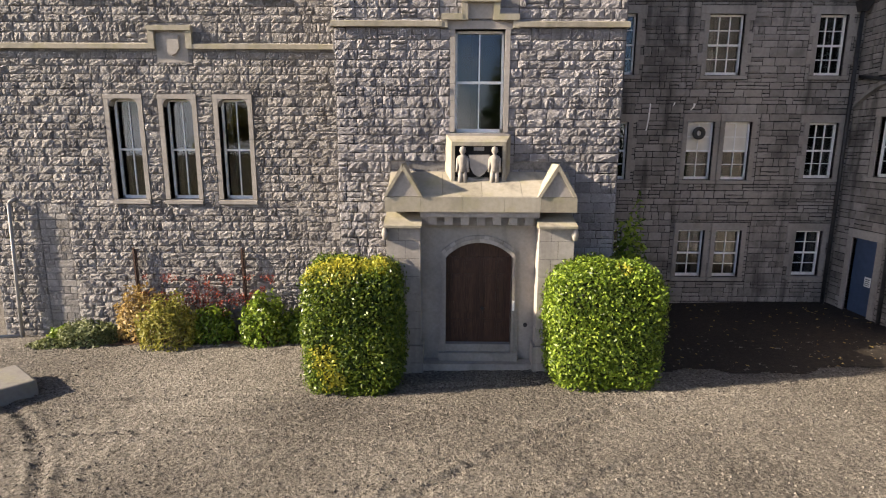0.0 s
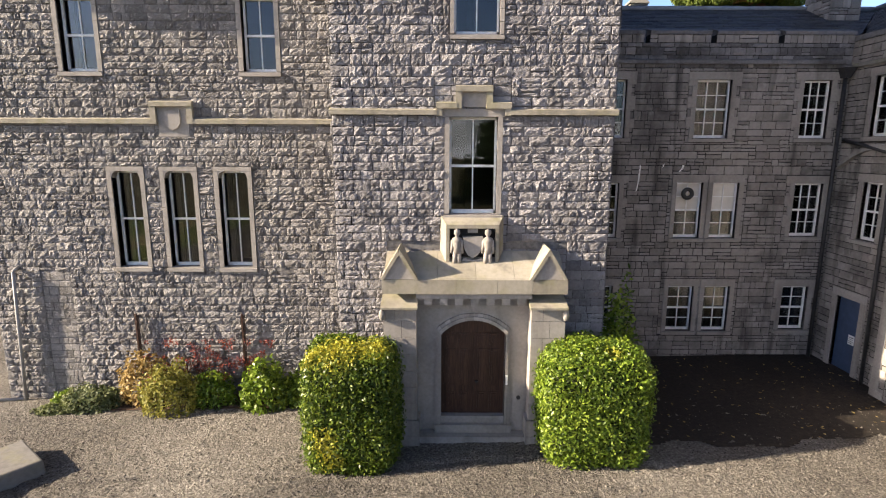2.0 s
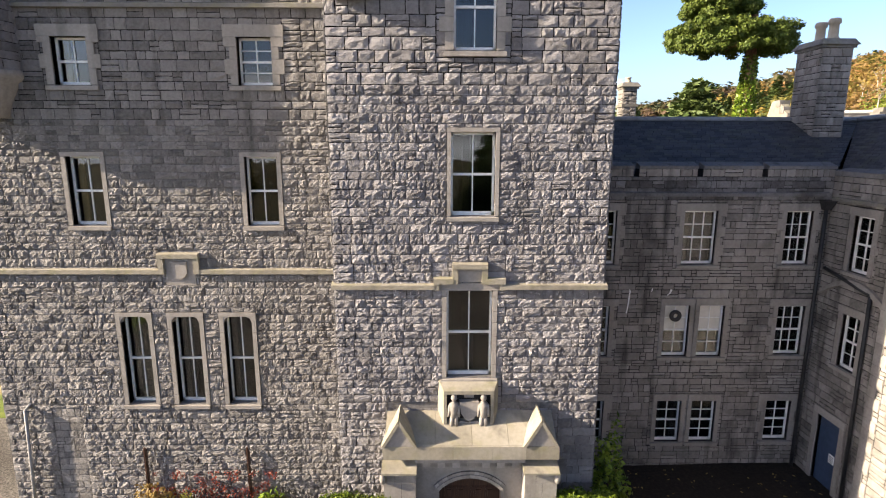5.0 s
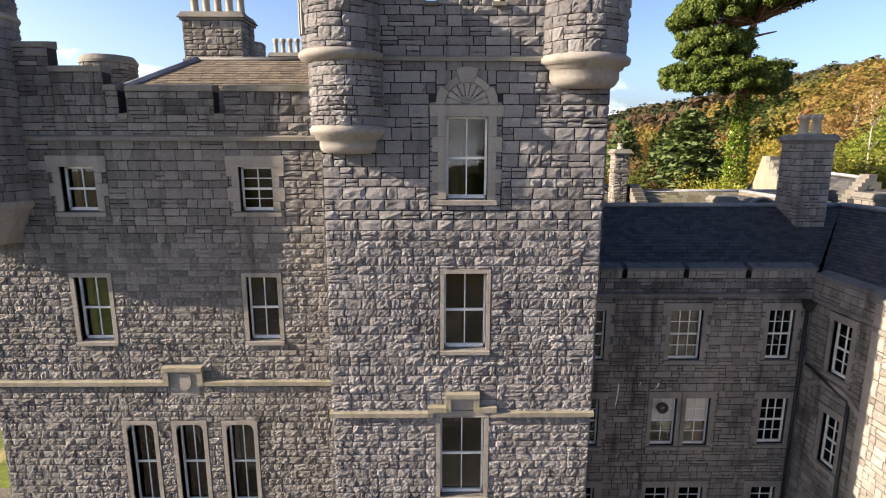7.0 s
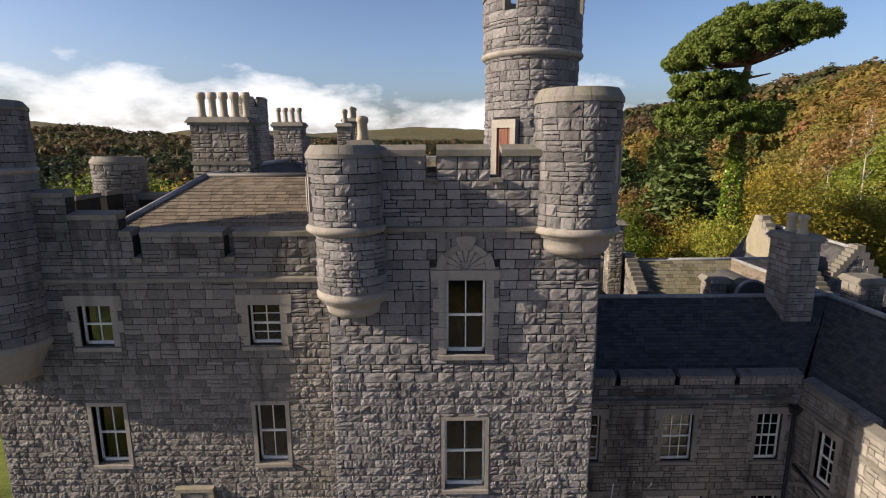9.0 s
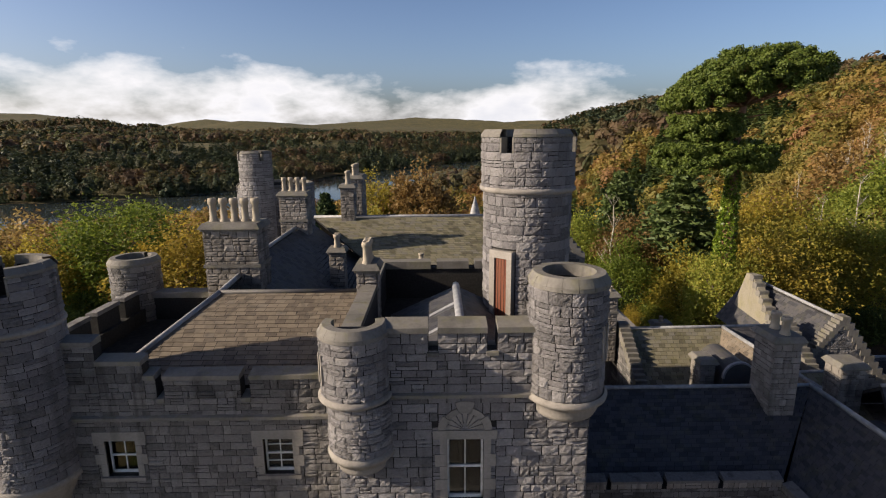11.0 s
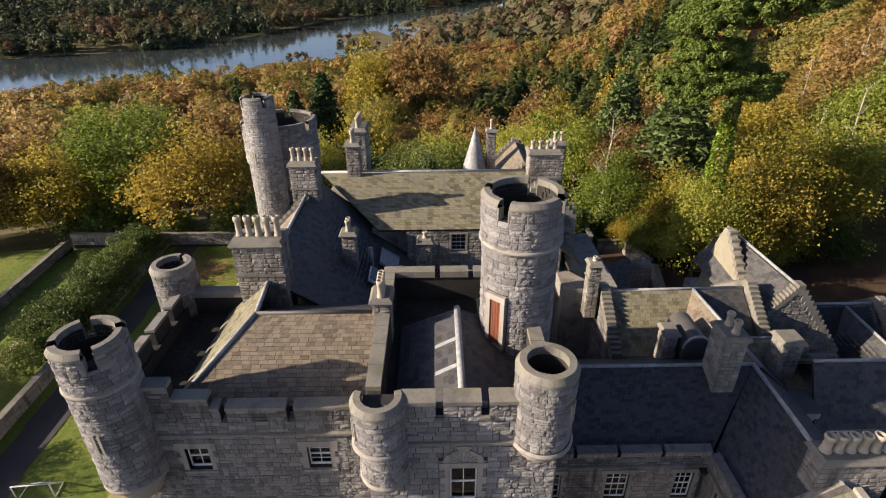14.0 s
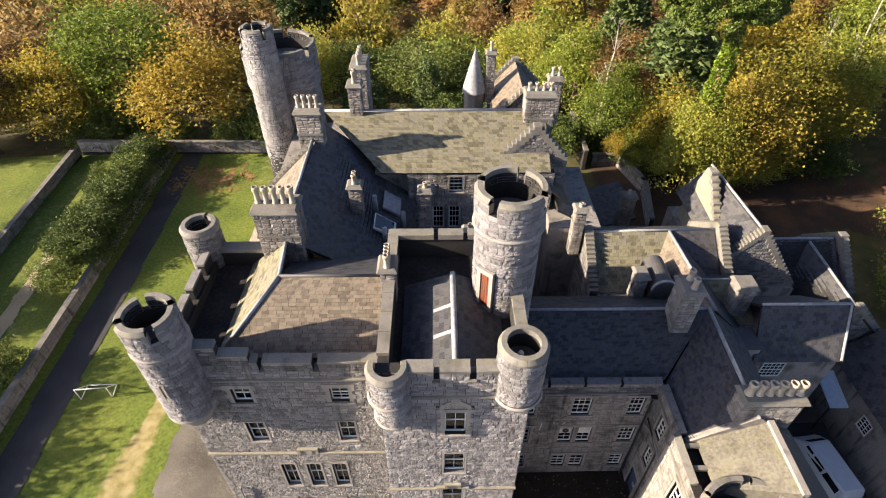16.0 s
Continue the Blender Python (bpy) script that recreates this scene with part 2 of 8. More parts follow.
curtain_mat = material("pale_curtain", [(0.14, 0.125, 0.11), (0.26, 0.24, 0.21)], rough=0.95, grain=5, blotch=1.5, bump=0.2, bump_scale=30)
gold_curtain = material("yellow_curtain", [(0.40, 0.24, 0.06), (0.55, 0.36, 0.12)], rough=0.95, grain=5, blotch=1.5, bump=0.2, bump_scale=30)
blind_mat = material("cream_blind", [(0.55, 0.51, 0.44), (0.66, 0.62, 0.55)], rough=0.9, grain=4, blotch=1.0, bump=0.1, bump_scale=50)
# near-black plaster: the darkness of unlit rooms is in the colour
plaster = material("shaded_plaster", [(0.04, 0.036, 0.032), (0.068, 0.06, 0.052)], rough=0.95, grain=3, blotch=0.5, bump=0.1, bump_scale=20)
oak = material("dark_oak", [(0.022, 0.012, 0.009), (0.05, 0.025, 0.017), (0.085, 0.045, 0.03)], rough=0.5, grain=9, blotch=1.0, bump=0.25, bump_scale=26,
               stretch=(6, 6, 0.5))
red_wood = material("red_brown_door", [(0.0975, 0.0292, 0.0163), (0.156, 0.0488, 0.026), (0.195, 0.0715, 0.039)], rough=0.6, grain=7, blotch=1.0, bump=0.2, bump_scale=26,
                    stretch=(6, 6, 0.5))
blue_paint = material("blue_door_paint", [(0.035, 0.055, 0.10), (0.05, 0.075, 0.135)], rough=0.5, grain=6, blotch=1.2, bump=0.05, bump_scale=40)
iron = material("black_iron", [(0.02, 0.02, 0.022), (0.045, 0.043, 0.042)], rough=0.6, grain=10, blotch=1.5, bump=0.15, bump_scale=40)
grey_pipe = material("grey_plastic_pipe", [(0.22, 0.21, 0.20), (0.30, 0.29, 0.28)], rough=0.5, grain=6, blotch=1.5, bump=0.05, bump_scale=30)
pot_clay = material("buff_chimney_pot", [(0.24, 0.195, 0.14), (0.35, 0.30, 0.23), (0.44, 0.39, 0.32)], vary="island", rough=0.8, grain=9, blotch=2.0, bump=0.2,
                    bump_scale=40, streak=0.4)
car_white = material("white_car_paint", [(0.68, 0.69, 0.70), (0.76, 0.77, 0.78)], rough=0.25, grain=2, blotch=0.6, bump=0.0)
car_glass = material("dark_car_glass", [(0.01, 0.012, 0.014), (0.02, 0.022, 0.026)], rough=0.08, grain=2, blotch=0.6, bump=0.0)
rubber = material("tyre_rubber", [(0.015, 0.015, 0.015), (0.03, 0.03, 0.03)], rough=0.9, grain=9, blotch=2, bump=0.2, bump_scale=40)
sheet_blue = material("pale_blue_corrugated_sheet", [(0.46, 0.55, 0.66), (0.60, 0.68, 0.78)], rough=0.45, grain=3, blotch=0.8, bump=0.1, bump_scale=12)
bark = material("bark", [(0.06, 0.045, 0.035), (0.13, 0.10, 0.075), (0.20, 0.16, 0.12)], rough=0.95, grain=5, blotch=0.8, bump=0.8, bump_scale=9, stretch=(3, 3, 0.7))
pine_bark = material("red_pine_bark", [(0.12, 0.065, 0.04), (0.24, 0.13, 0.08), (0.32, 0.20, 0.14)], rough=0.95, grain=5, blotch=0.8, bump=0.8, bump_scale=9,
                     stretch=(3, 3, 0.7))

GREEN = [(0.1063, 0.15, 0.0225), (0.2063, 0.25, 0.0375), (0.3125, 0.3313, 0.0562), (0.4375, 0.3875, 0.075)]
AUTUMN = [(0.0898, 0.1069, 0.0264), (0.1797, 0.1722, 0.0408), (0.2823, 0.2196, 0.0552), (0.3337, 0.2137, 0.0696), (0.2823, 0.1543, 0.0696)]
GOLD = [(0.1732, 0.1686, 0.0258), (0.2917, 0.2486, 0.0361), (0.392, 0.295, 0.0473), (0.3498, 0.245, 0.05)]
RUSSET = [(0.13, 0.085, 0.035), (0.215, 0.135, 0.05), (0.285, 0.18, 0.065), (0.32, 0.235, 0.085)]
CONIFER = [(0.018, 0.034, 0.012), (0.034, 0.06, 0.019), (0.06, 0.093, 0.026), (0.095, 0.125, 0.035)]
PINE = [(0.0335, 0.0558, 0.0089), (0.0632, 0.0967, 0.0134), (0.0967, 0.1302, 0.0193), (0.1339, 0.1562, 0.0298)]


def leaves(name, ramp, vary, through_light=0.48):
    return material(name, ramp, rough=0.6, vary=vary, grain=1.2, blotch=0.15, bump=0.0, leaf=through_light, spread=0.6)


leaf_green, leaf_gold = leaves("green_leaves", GREEN, "object"), leaves("golden_leaves", GOLD, "object")
leaf_russet, leaf_conifer = leaves("russet_leaves", RUSSET, "object"), leaves("conifer_needles", CONIFER, "object", 0.15)
leaf_evergreen = leaves("evergreen_leaves", [(0.0308, 0.0504, 0.0126), (0.063, 0.0924, 0.0196), (0.1092, 0.147, 0.0308), (0.182, 0.21, 0.049)], "object", 0.25)
leaf_pine = leaves("pine_needles", PINE, "object", 0.15)
FAR = [(0.0627, 0.075, 0.0378), (0.094, 0.0979, 0.0441), (0.1358, 0.1179, 0.0546), (0.1672, 0.115, 0.063), (0.1306, 0.0879, 0.0578)]
far_needles = leaves("far_conifer_needles", [(0.045, 0.064, 0.036), (0.058, 0.078, 0.042), (0.075, 0.094, 0.048), (0.10, 0.11, 0.055)], "tone", 0.3)
pale_bark = material("pale_birch_bark", [(0.22, 0.19, 0.15), (0.38, 0.34, 0.28), (0.50, 0.46, 0.40)], rough=0.9, grain=6, blotch=0.8, bump=0.4, bump_scale=9)
wood_far = leaves("far_wood_leaves", FAR, "tone")
wood_autumn, wood_conifer = leaves("autumn_wood_leaves", AUTUMN, "tone"), leaves("conifer_wood_needles", [(0.03, 0.05, 0.014), (0.055, 0.082, 0.02), (0.09, 0.115, 0.03), (0.125, 0.14, 0.04)], "tone", 0.2)
leaf_hedge = material("glossy_laurel_leaves", [(0.05, 0.085, 0.01), (0.105, 0.165, 0.016), (0.17, 0.245, 0.024), (0.235, 0.30, 0.04)], rough=0.38, vary="island",
                      grain=2, blotch=0.6, bump=0.0, leaf=0.3, spread=0.7)
leaf_yellow = material("yellowed_leaves", [(0.20, 0.22, 0.03), (0.32, 0.32, 0.035), (0.42, 0.37, 0.04)], rough=0.5, vary="island", grain=2, blotch=0.6, bump=0.0,
                       leaf=0.3, spread=0.7)
leaf_laurel = material("dark_laurel_leaves", [(0.028, 0.052, 0.0072), (0.06, 0.096, 0.0112), (0.104, 0.152, 0.016), (0.176, 0.216, 0.028)], rough=0.36, vary="island",
                       grain=2, blotch=0.6, bump=0.0, leaf=0.3, spread=0.6)
leaf_olive = material("feathery_olive_leaves", [(0.12, 0.125, 0.02), (0.22, 0.21, 0.04), (0.33, 0.30, 0.07)], rough=0.6, vary="island", grain=2, blotch=0.6, bump=0.0,
                      leaf=0.35, spread=0.7)
leaf_red = material("red_creeper_leaves", [(0.12, 0.025, 0.02), (0.24, 0.05, 0.035), (0.34, 0.09, 0.05)], rough=0.6, vary="island", grain=2, blotch=0.6, bump=0.0,
                    leaf=0.3, spread=0.7)
leaf_grey = material("grey_green_leaves", [(0.07, 0.085, 0.03), (0.14, 0.16, 0.06), (0.22, 0.24, 0.11)], rough=0.6, vary="island", grain=2, blotch=0.6, bump=0.0,
                     leaf=0.25, spread=0.7)
leaf_orange = material("orange_leaves", [(0.20, 0.13, 0.045), (0.32, 0.22, 0.075), (0.40, 0.30, 0.11)], rough=0.6, vary="island", grain=2, blotch=0.6, bump=0.0,
                       leaf=0.3, spread=0.7)
# near-black body added within each hedge as the shade between its leaves
hedge_core = material("hedge_core_shade", [(0.012, 0.016, 0.006), (0.025, 0.03, 0.012)], rough=0.95, grain=5, blotch=1, bump=0.5, bump_scale=12)


def clear_glass():
    m = bpy.data.materials.new("window_glass")
    m.use_nodes = True
    n, l = m.node_tree.nodes, m.node_tree.links
    n.clear()
    out, mix = n.new("ShaderNodeOutputMaterial"), n.new("ShaderNodeMixShader")
    clear, gloss, fr = n.new("ShaderNodeBsdfTransparent"), n.new("ShaderNodeBsdfGlossy"), n.new("ShaderNodeFresnel")
    clear.inputs["Color"].default_value = (0.6, 0.63, 0.64, 1)
    gloss.inputs["Roughness"].default_value = 0.01
    fr.inputs["IOR"].default_value = 1.65
    t, b = n.new("ShaderNodeTexNoise"), n.new("ShaderNodeBump")
    t.inputs["Scale"].default_value = 1.6
    b.inputs["Strength"].default_value, b.inputs["Distance"].default_value = 0.15, 0.01
    l.new(t.outputs["Fac"], b.inputs["Height"])
    l.new(b.outputs["Normal"], gloss.inputs["Normal"])
    l.new(fr.outputs["Fac"], mix.inputs["Fac"])
    l.new(clear.outputs["BSDF"], mix.inputs[1])
    l.new(gloss.outputs["BSDF"], mix.inputs[2])
    l.new(mix.outputs["Shader"], out.inputs["Surface"])
    return m


def lake_water():
    m = bpy.data.materials.new("lake_water")
    m.use_nodes = True
    n, l = m.node_tree.nodes, m.node_tree.links
    p = n["Principled BSDF"]
    p.inputs["Base Color"].default_value = (0.035, 0.045, 0.05, 1)
    p.inputs["Roughness"].default_value, p.inputs["IOR"].default_value = 0.07, 1.33
    t, b = n.new("ShaderNodeTexNoise"), n.new("ShaderNodeBump")
    t.inputs["Scale"].default_value = 0.35
    b.inputs["Strength"].default_value = 0.05
    l.new(n.new("ShaderNodeNewGeometry").outputs["Position"], t.inputs["Vector"])
    l.new(t.outputs["Fac"], b.inputs["Height"])
    l.new(b.outputs["Normal"], p.inputs["Normal"])
    return m


def worn_lawn():
    """Mown grass with bare earth where the attribute 'worn' says that feet and wheels have gone."""
    m = material("worn_lawn", [(0.055, 0.082, 0.012), (0.115, 0.15, 0.02), (0.19, 0.205, 0.034)], rough=0.9, grain=4.0, blotch=0.16, bump=0.8, bump_scale=30)
    n, l = m.node_tree.nodes, m.node_tree.links
    p = n["Principled BSDF"]
    green = p.inputs["Base Color"].links[0].from_socket
    at, t, add, mr, mix, earth = (n.new(k) for k in ("ShaderNodeAttribute", "ShaderNodeTexNoise", "ShaderNodeMath", "ShaderNodeMapRange", "ShaderNodeMix", "ShaderNodeValToRGB"))
    at.attribute_name = "worn"
    t.inputs["Scale"].default_value, t.inputs["Detail"].default_value = 1.3, 9.0
    l.new(n.new("ShaderNodeNewGeometry").outputs["Position"], t.inputs["Vector"])
    l.new(at.outputs["Fac"], add.inputs[0])
    l.new(t.outputs["Fac"], add.inputs[1])
    mr.inputs["From Min"].default_value, mr.inputs["From Max"].default_value = 0.78, 1.3
    l.new(add.outputs["Value"], mr.inputs["Value"])
    earth.color_ramp.elements[0].position, earth.color_ramp.elements[1].position = 0.35, 0.65
    earth.color_ramp.elements[0].color, earth.color_ramp.elements[1].color = (0.22, 0.18, 0.06, 1), (0.36, 0.30, 0.15, 1)
    l.new(t.outputs["Fac"], earth.inputs["Fac"])
    mix.data_type = "RGBA"
    l.new(mr.outputs["Result"], mix.inputs[0])
    l.new(green, mix.inputs[6])
    l.new(earth.outputs["Color"], mix.inputs[7])
    l.new(mix.outputs[2], p.inputs["Base Color"])
    return m


glass, water_mat, lawn_mat = clear_glass(), lake_water(), worn_lawn()

# ---- building tools ----
rnd = random.Random(11)


class Shape:
    """Vertices and faces of one mesh."""

    def __init__(self):
        self.v, self.f, self.n = [], [], 0

    def add(self, v, f):
        v = np.asarray(v, float)
        self.v.append(v)
        self.f.extend([tuple(i + self.n for i in face) for face in f])
        self.n += len(v)
        return self

    def hexa(self, p):
        """Eight corners: the lower four round, then the upper four."""
        return self.add(p, [(3, 2, 1, 0), (4, 5, 6, 7), (0, 1, 5, 4), (1, 2, 6, 5), (2, 3, 7, 6), (3, 0, 4, 7)])

    def join(self, other):
        self.f += [tuple(i + self.n for i in q) for q in other.f]
        self.v += other.v
        self.n += other.n
        return self

    def box(self, x0, x1, y0, y1, z0, z1):
        return self.hexa([(x0, y0, z0), (x1, y0, z0), (x1, y1, z0), (x0, y1, z0), (x0, y0, z1), (x1, y0, z1), (x1, y1, z1), (x0, y1, z1)])

    def prism(self, pts, place, d0, d1):
        """A profile of (a, b) pulled from depth d0 to d1; place(a, b, d) gives the point."""
        k = len(pts)
        v = [place(a, b, d0) for a, b in pts] + [place(a, b, d1) for a, b in pts]
        return self.add(v, [tuple(range(k)), tuple(range(2 * k - 1, k - 1, -1))] + [(i, i + k, (i + 1) % k + k, (i + 1) % k) for i in range(k)])

    def lathe(self, cx, cy, profile, a0=0.0, a1=360.0, n=32):
        """A profile of (radius, z) turned about the upright axis at cx, cy."""
        full = abs(a1 - a0) >= 359.9
        ang = np.radians(np.linspace(a0, a1, n + 1))
        k, v = len(profile), []
        for a in ang[: n if full else n + 1]:
            v += [(cx + r * math.cos(a), cy + r * math.sin(a), z) for r, z in profile]
        m = n if full else n + 1
        f = [(i * k + j, ((i + 1) % m) * k + j, ((i + 1) % m) * k + j + 1, i * k + j + 1) for i in range(n) for j in range(k - 1)]
        return self.add(v, f)

    def tube(self, p, q, r0, r1, n=8):
        p, q = Vector(p), Vector(q)
        d = (q - p).normalized()
        a = d.orthogonal().normalized()
        b = d.cross(a)
        v = [tuple(c + r * (a * math.cos(6.2832 * i / n) + b * math.sin(6.2832 * i / n))) for c, r in ((p, r0), (q, r1)) for i in range(n)]
        return self.add(v, [(i, (i + 1) % n, n + (i + 1) % n, n + i) for i in range(n)] + [tuple(range(n - 1, -1, -1)), tuple(range(n, 2 * n))])

    def mesh(self, name, mat, smooth=False):
        me = bpy.data.meshes.new(name)
        v = np.concatenate(self.v) if self.v else np.zeros((0, 3))
        me.from_pydata(v.tolist(), [], self.f)
        me.materials.append(mat)
        if smooth:
            me.polygons.foreach_set("use_smooth", [True] * len(me.polygons))
        me.update()
        return me


def thing(name, label, category, at=(0, 0, 0), group="", kind=""):
    ob = new(name)
    ob.location = at
    return tagged(ob, label, category, group, kind)


def part(name, shape, mat, parent=None, label="", smooth=False):
    ob = new(name, shape if isinstance(shape, bpy.types.Mesh) else shape.mesh(name, mat, smooth))
    if parent:
        ob.parent = parent
        root = parent
        off = Vector(parent.location)
        while root.parent:
            root = root.parent
            off += Vector(root.location)
        ob.location = -off
    return tagged(ob, label)


def solid(name, shape, mat, label, category, kind="", group="", smooth=False):
    return tagged(part(name, shape, mat, None, "", smooth), label, category, group, kind)


class Face:
    """A flat wall face: u runs to the right along it as seen from outside, z up, d out of it."""

    def __init__(self, x, y, turn):
        a = radians(turn)
        self.o, self.u, self.n = np.array([x, y]), np.array([math.cos(a), math.sin(a)]), np.array([math.sin(a), -math.cos(a)])
        self.turn = turn

    def __call__(self, u, z, d):
        u, z, d = np.broadcast_arrays(u, z, d)
        xy = self.o + u[..., None] * self.u + d[..., None] * self.n
        return np.concatenate([xy, z[..., None]], -1)

    def at(self, u, z, d=0.0):
        return tuple(self(np.float64(u), np.float64(z), np.float64(d)).tolist())


class Round:
    """A round wall: u is the arc from the angle a0 (degrees), counter-clockwise; d out of it."""

    def __init__(self, cx, cy, r, a0=0.0):
        self.cx, self.cy, self.r, self.a0 = cx, cy, r, radians(a0)

    def __call__(self, u, z, d):
        u, z, d = np.broadcast_arrays(u, z, d)
        a = self.a0 + u / self.r
        return np.stack([self.cx + (self.r + d) * np.cos(a), self.cy + (self.r + d) * np.sin(a), z], -1)


def lay(u0, u1, z0, z1, holes=(), course=(0.17, 0.3), length=(0.16, 0.62), split=0.24, seed=1):
    """Squared rubble brought to courses: rows of (u0, u1, z0, z1), with some places filled by two low stones."""
    r = random.Random(seed)
    out, z = [], z0
    while z < z1 - 0.02:
        h = r.uniform(*course)
        if z1 - z - h < course[0] * 0.6:
            h = z1 - z
        near = [q for q in holes if q[2] < z + h - 0.03 and q[3] > z + 0.03]
        gaps = sorted((a, b) for a, b, c, d in near)
        for a, b, c, d in near:                            # low stones between an opening's edge and the course
            for lo, hi, at in ((d, z + h, d + 0.02), (z, c, c - 0.02)):
                if hi - lo > 0.05 and not any(q[0] < b and q[1] > a and q[2] < at < q[3] for q in holes):
                    u, e = max(a, u0), min(b, u1)
                    n = max(1, round((e - u) / 0.4))
                    out += [(u + (e - u) * i / n, u + (e - u) * (i + 1) / n, lo, hi) for i in range(n)] if e - u > 0.05 else []
        spans, at = [], u0
        for a, b in gaps:
            if a > at:
                spans.append((at, min(a, u1)))
            at = max(at, b)
        if at < u1:
            spans.append((at, u1))
        for a, b in spans:
            u = a
            while u < b - 0.01:
                w = r.uniform(*length)
                if b - u - w < length[0] * 0.7:
                    w = b - u if b - u < length[1] * 1.25 else (b - u) / 2
                if r.random() < split and h > 0.2:
                    m = h * r.uniform(0.4, 0.6)
                    out += [(u, u + w, z, z + m), (u, u + w, z + m, z + h)]
                else:
                    out.append((u, u + w, z, z + h))
                u += w
        z += h
    return out


def stone_grid(us, vs):
    """The grid of a stone's front, its rim in order, and its faces."""
    nu, nv = len(us), len(vs)
    gu, gv = np.meshgrid(us, vs)
    rim = [*range(nu), *[nu * j + nu - 1 for j in range(1, nv)], *[nu * nv - 2 - i for i in range(nu - 1)], *[nu * j for j in range(nv - 2, 0, -1)]]
    k, n = len(rim), nu * nv
    faces = [(nu * j + i, nu * j + i + 1, nu * j + nu + i + 1, nu * j + nu + i) for j in range(nv - 1) for i in range(nu - 1)]
    faces += [(rim[a], n + a, n + (a + 1) % k, rim[(a + 1) % k]) for a in range(k)]
    return gu.ravel(), gv.ravel(), rim, faces


PLAIN = stone_grid([0, 0.2, 0.5, 0.8, 1], [0, 0.32, 0.68, 1])
ROCKY = stone_grid([0, 0.09, 0.25, 0.42, 0.58, 0.75, 0.91, 1], [0, 0.14, 0.38, 0.62, 0.86, 1])


def stone_points(cells, relief, joint, g, grid=PLAIN):
    """u, z, d of every stone's points: a rough front and the edge that runs back into the joint."""
    gu, gv, rim, _ = grid
    c = np.asarray(cells, float)
    k, n = len(c), len(gu)
    core = np.tile((gu > 0) & (gu < 1) & (gv > 0) & (gv < 1), (k, 1))
    fine = n > 30
    s = np.tile(gu, (k, 1)) + g.uniform(-0.1, 0.1, (k, n)) * core * (0.55 if fine else 1.0)
    t = np.tile(gv, (k, 1)) + g.uniform(-0.13, 0.13, (k, n)) * core * (0.6 if fine else 1.0)
    rag = 0.007
    u = c[:, :1] + joint + s * (c[:, 1:2] - c[:, :1] - 2 * joint) + g.uniform(-rag, rag, (k, n))
    z = c[:, 2:3] + joint + t * (c[:, 3:4] - c[:, 2:3] - 2 * joint) + g.uniform(-rag, rag, (k, n))
    # a pitched face: low along the arris, broken and leaning in the middle
    lean = g.normal(0, 0.4, (k, 1)) * (gu - 0.5) + g.normal(0, 0.3, (k, 1)) * (gv - 0.5)
    if fine:
        pillow = (np.minimum(gu, 1 - gu) * 4).clip(0, 1) * (np.minimum(gv, 1 - gv) * 3.2).clip(0, 1)
        d = np.where(core, 0.5 + 0.38 * pillow + 0.42 * lean + g.normal(0, 0.22, (k, n)), g.uniform(0.12, 0.55, (k, n)))
    else:
        d = np.where(core, 0.8 + 0.7 * lean + g.normal(0, 0.28, (k, n)), g.uniform(0.2, 0.5, (k, n)))
    d = d * relief * 0.72 * g.uniform(0.5, 1.25, (k, 1)) + 0.012
    return np.hstack([u, u[:, rim]]), np.hstack([z, z[:, rim]]), np.hstack([d.clip(0.004), np.full((k, len(rim)), -0.025)])


def stones(cells, place, relief=0.06, joint=0.014, seed=1, grid=PLAIN):
    sh = Shape()
    if not cells:
        return sh
    u, z, d = stone_points(cells, relief, joint, np.random.default_rng(seed), grid)
    p = place(u, z, d).reshape(-1, 3)
    f = np.array(grid[3])
    faces = (f[None] + u.shape[1] * np.arange(len(cells))[:, None, None]).reshape(-1, 4)
    sh.v.append(p)
    sh.f = [tuple(q) for q in faces.tolist()]
    sh.n = len(p)
    return sh


def loose_stones(cells, face, parent, mat, relief):
    """Stones as objects of their own; alike ones share a mesh and differ in size."""
    sizes = {}
    for c in cells:
        key = (round((c[1] - c[0]) / 0.08), round((c[3] - c[2]) / 0.05))
        sizes.setdefault(key, []).append(c)
    for (a, b), some in sizes.items():
        w, h = a * 0.08, max(b * 0.05, 0.08)
        kinds = []
        for k in range(min(3, len(some))):
            flat = Face(0, 0, 0)
            kinds.append(stones([(-w / 2, w / 2, -h / 2, h / 2)], flat, relief, 0.008 if relief > 0.05 else 0.014, 100 * a + b + 7 * k, ROCKY if relief > 0.05 else PLAIN).mesh("stone", mat))
        for i, c in enumerate(some):
            ob = new("stone", kinds[i % len(kinds)])
            ob.parent = parent
            off = Vector(parent.location) + (Vector(parent.parent.location) if parent.parent else Vector())
            ob.location = Vector(face.at((c[0] + c[1]) / 2, (c[2] + c[3]) / 2)) - off
            ob.rotation_euler = (0, 0, radians(face.turn))
            ob.scale = ((c[1] - c[0]) / w, 1, (c[3] - c[2]) / h)


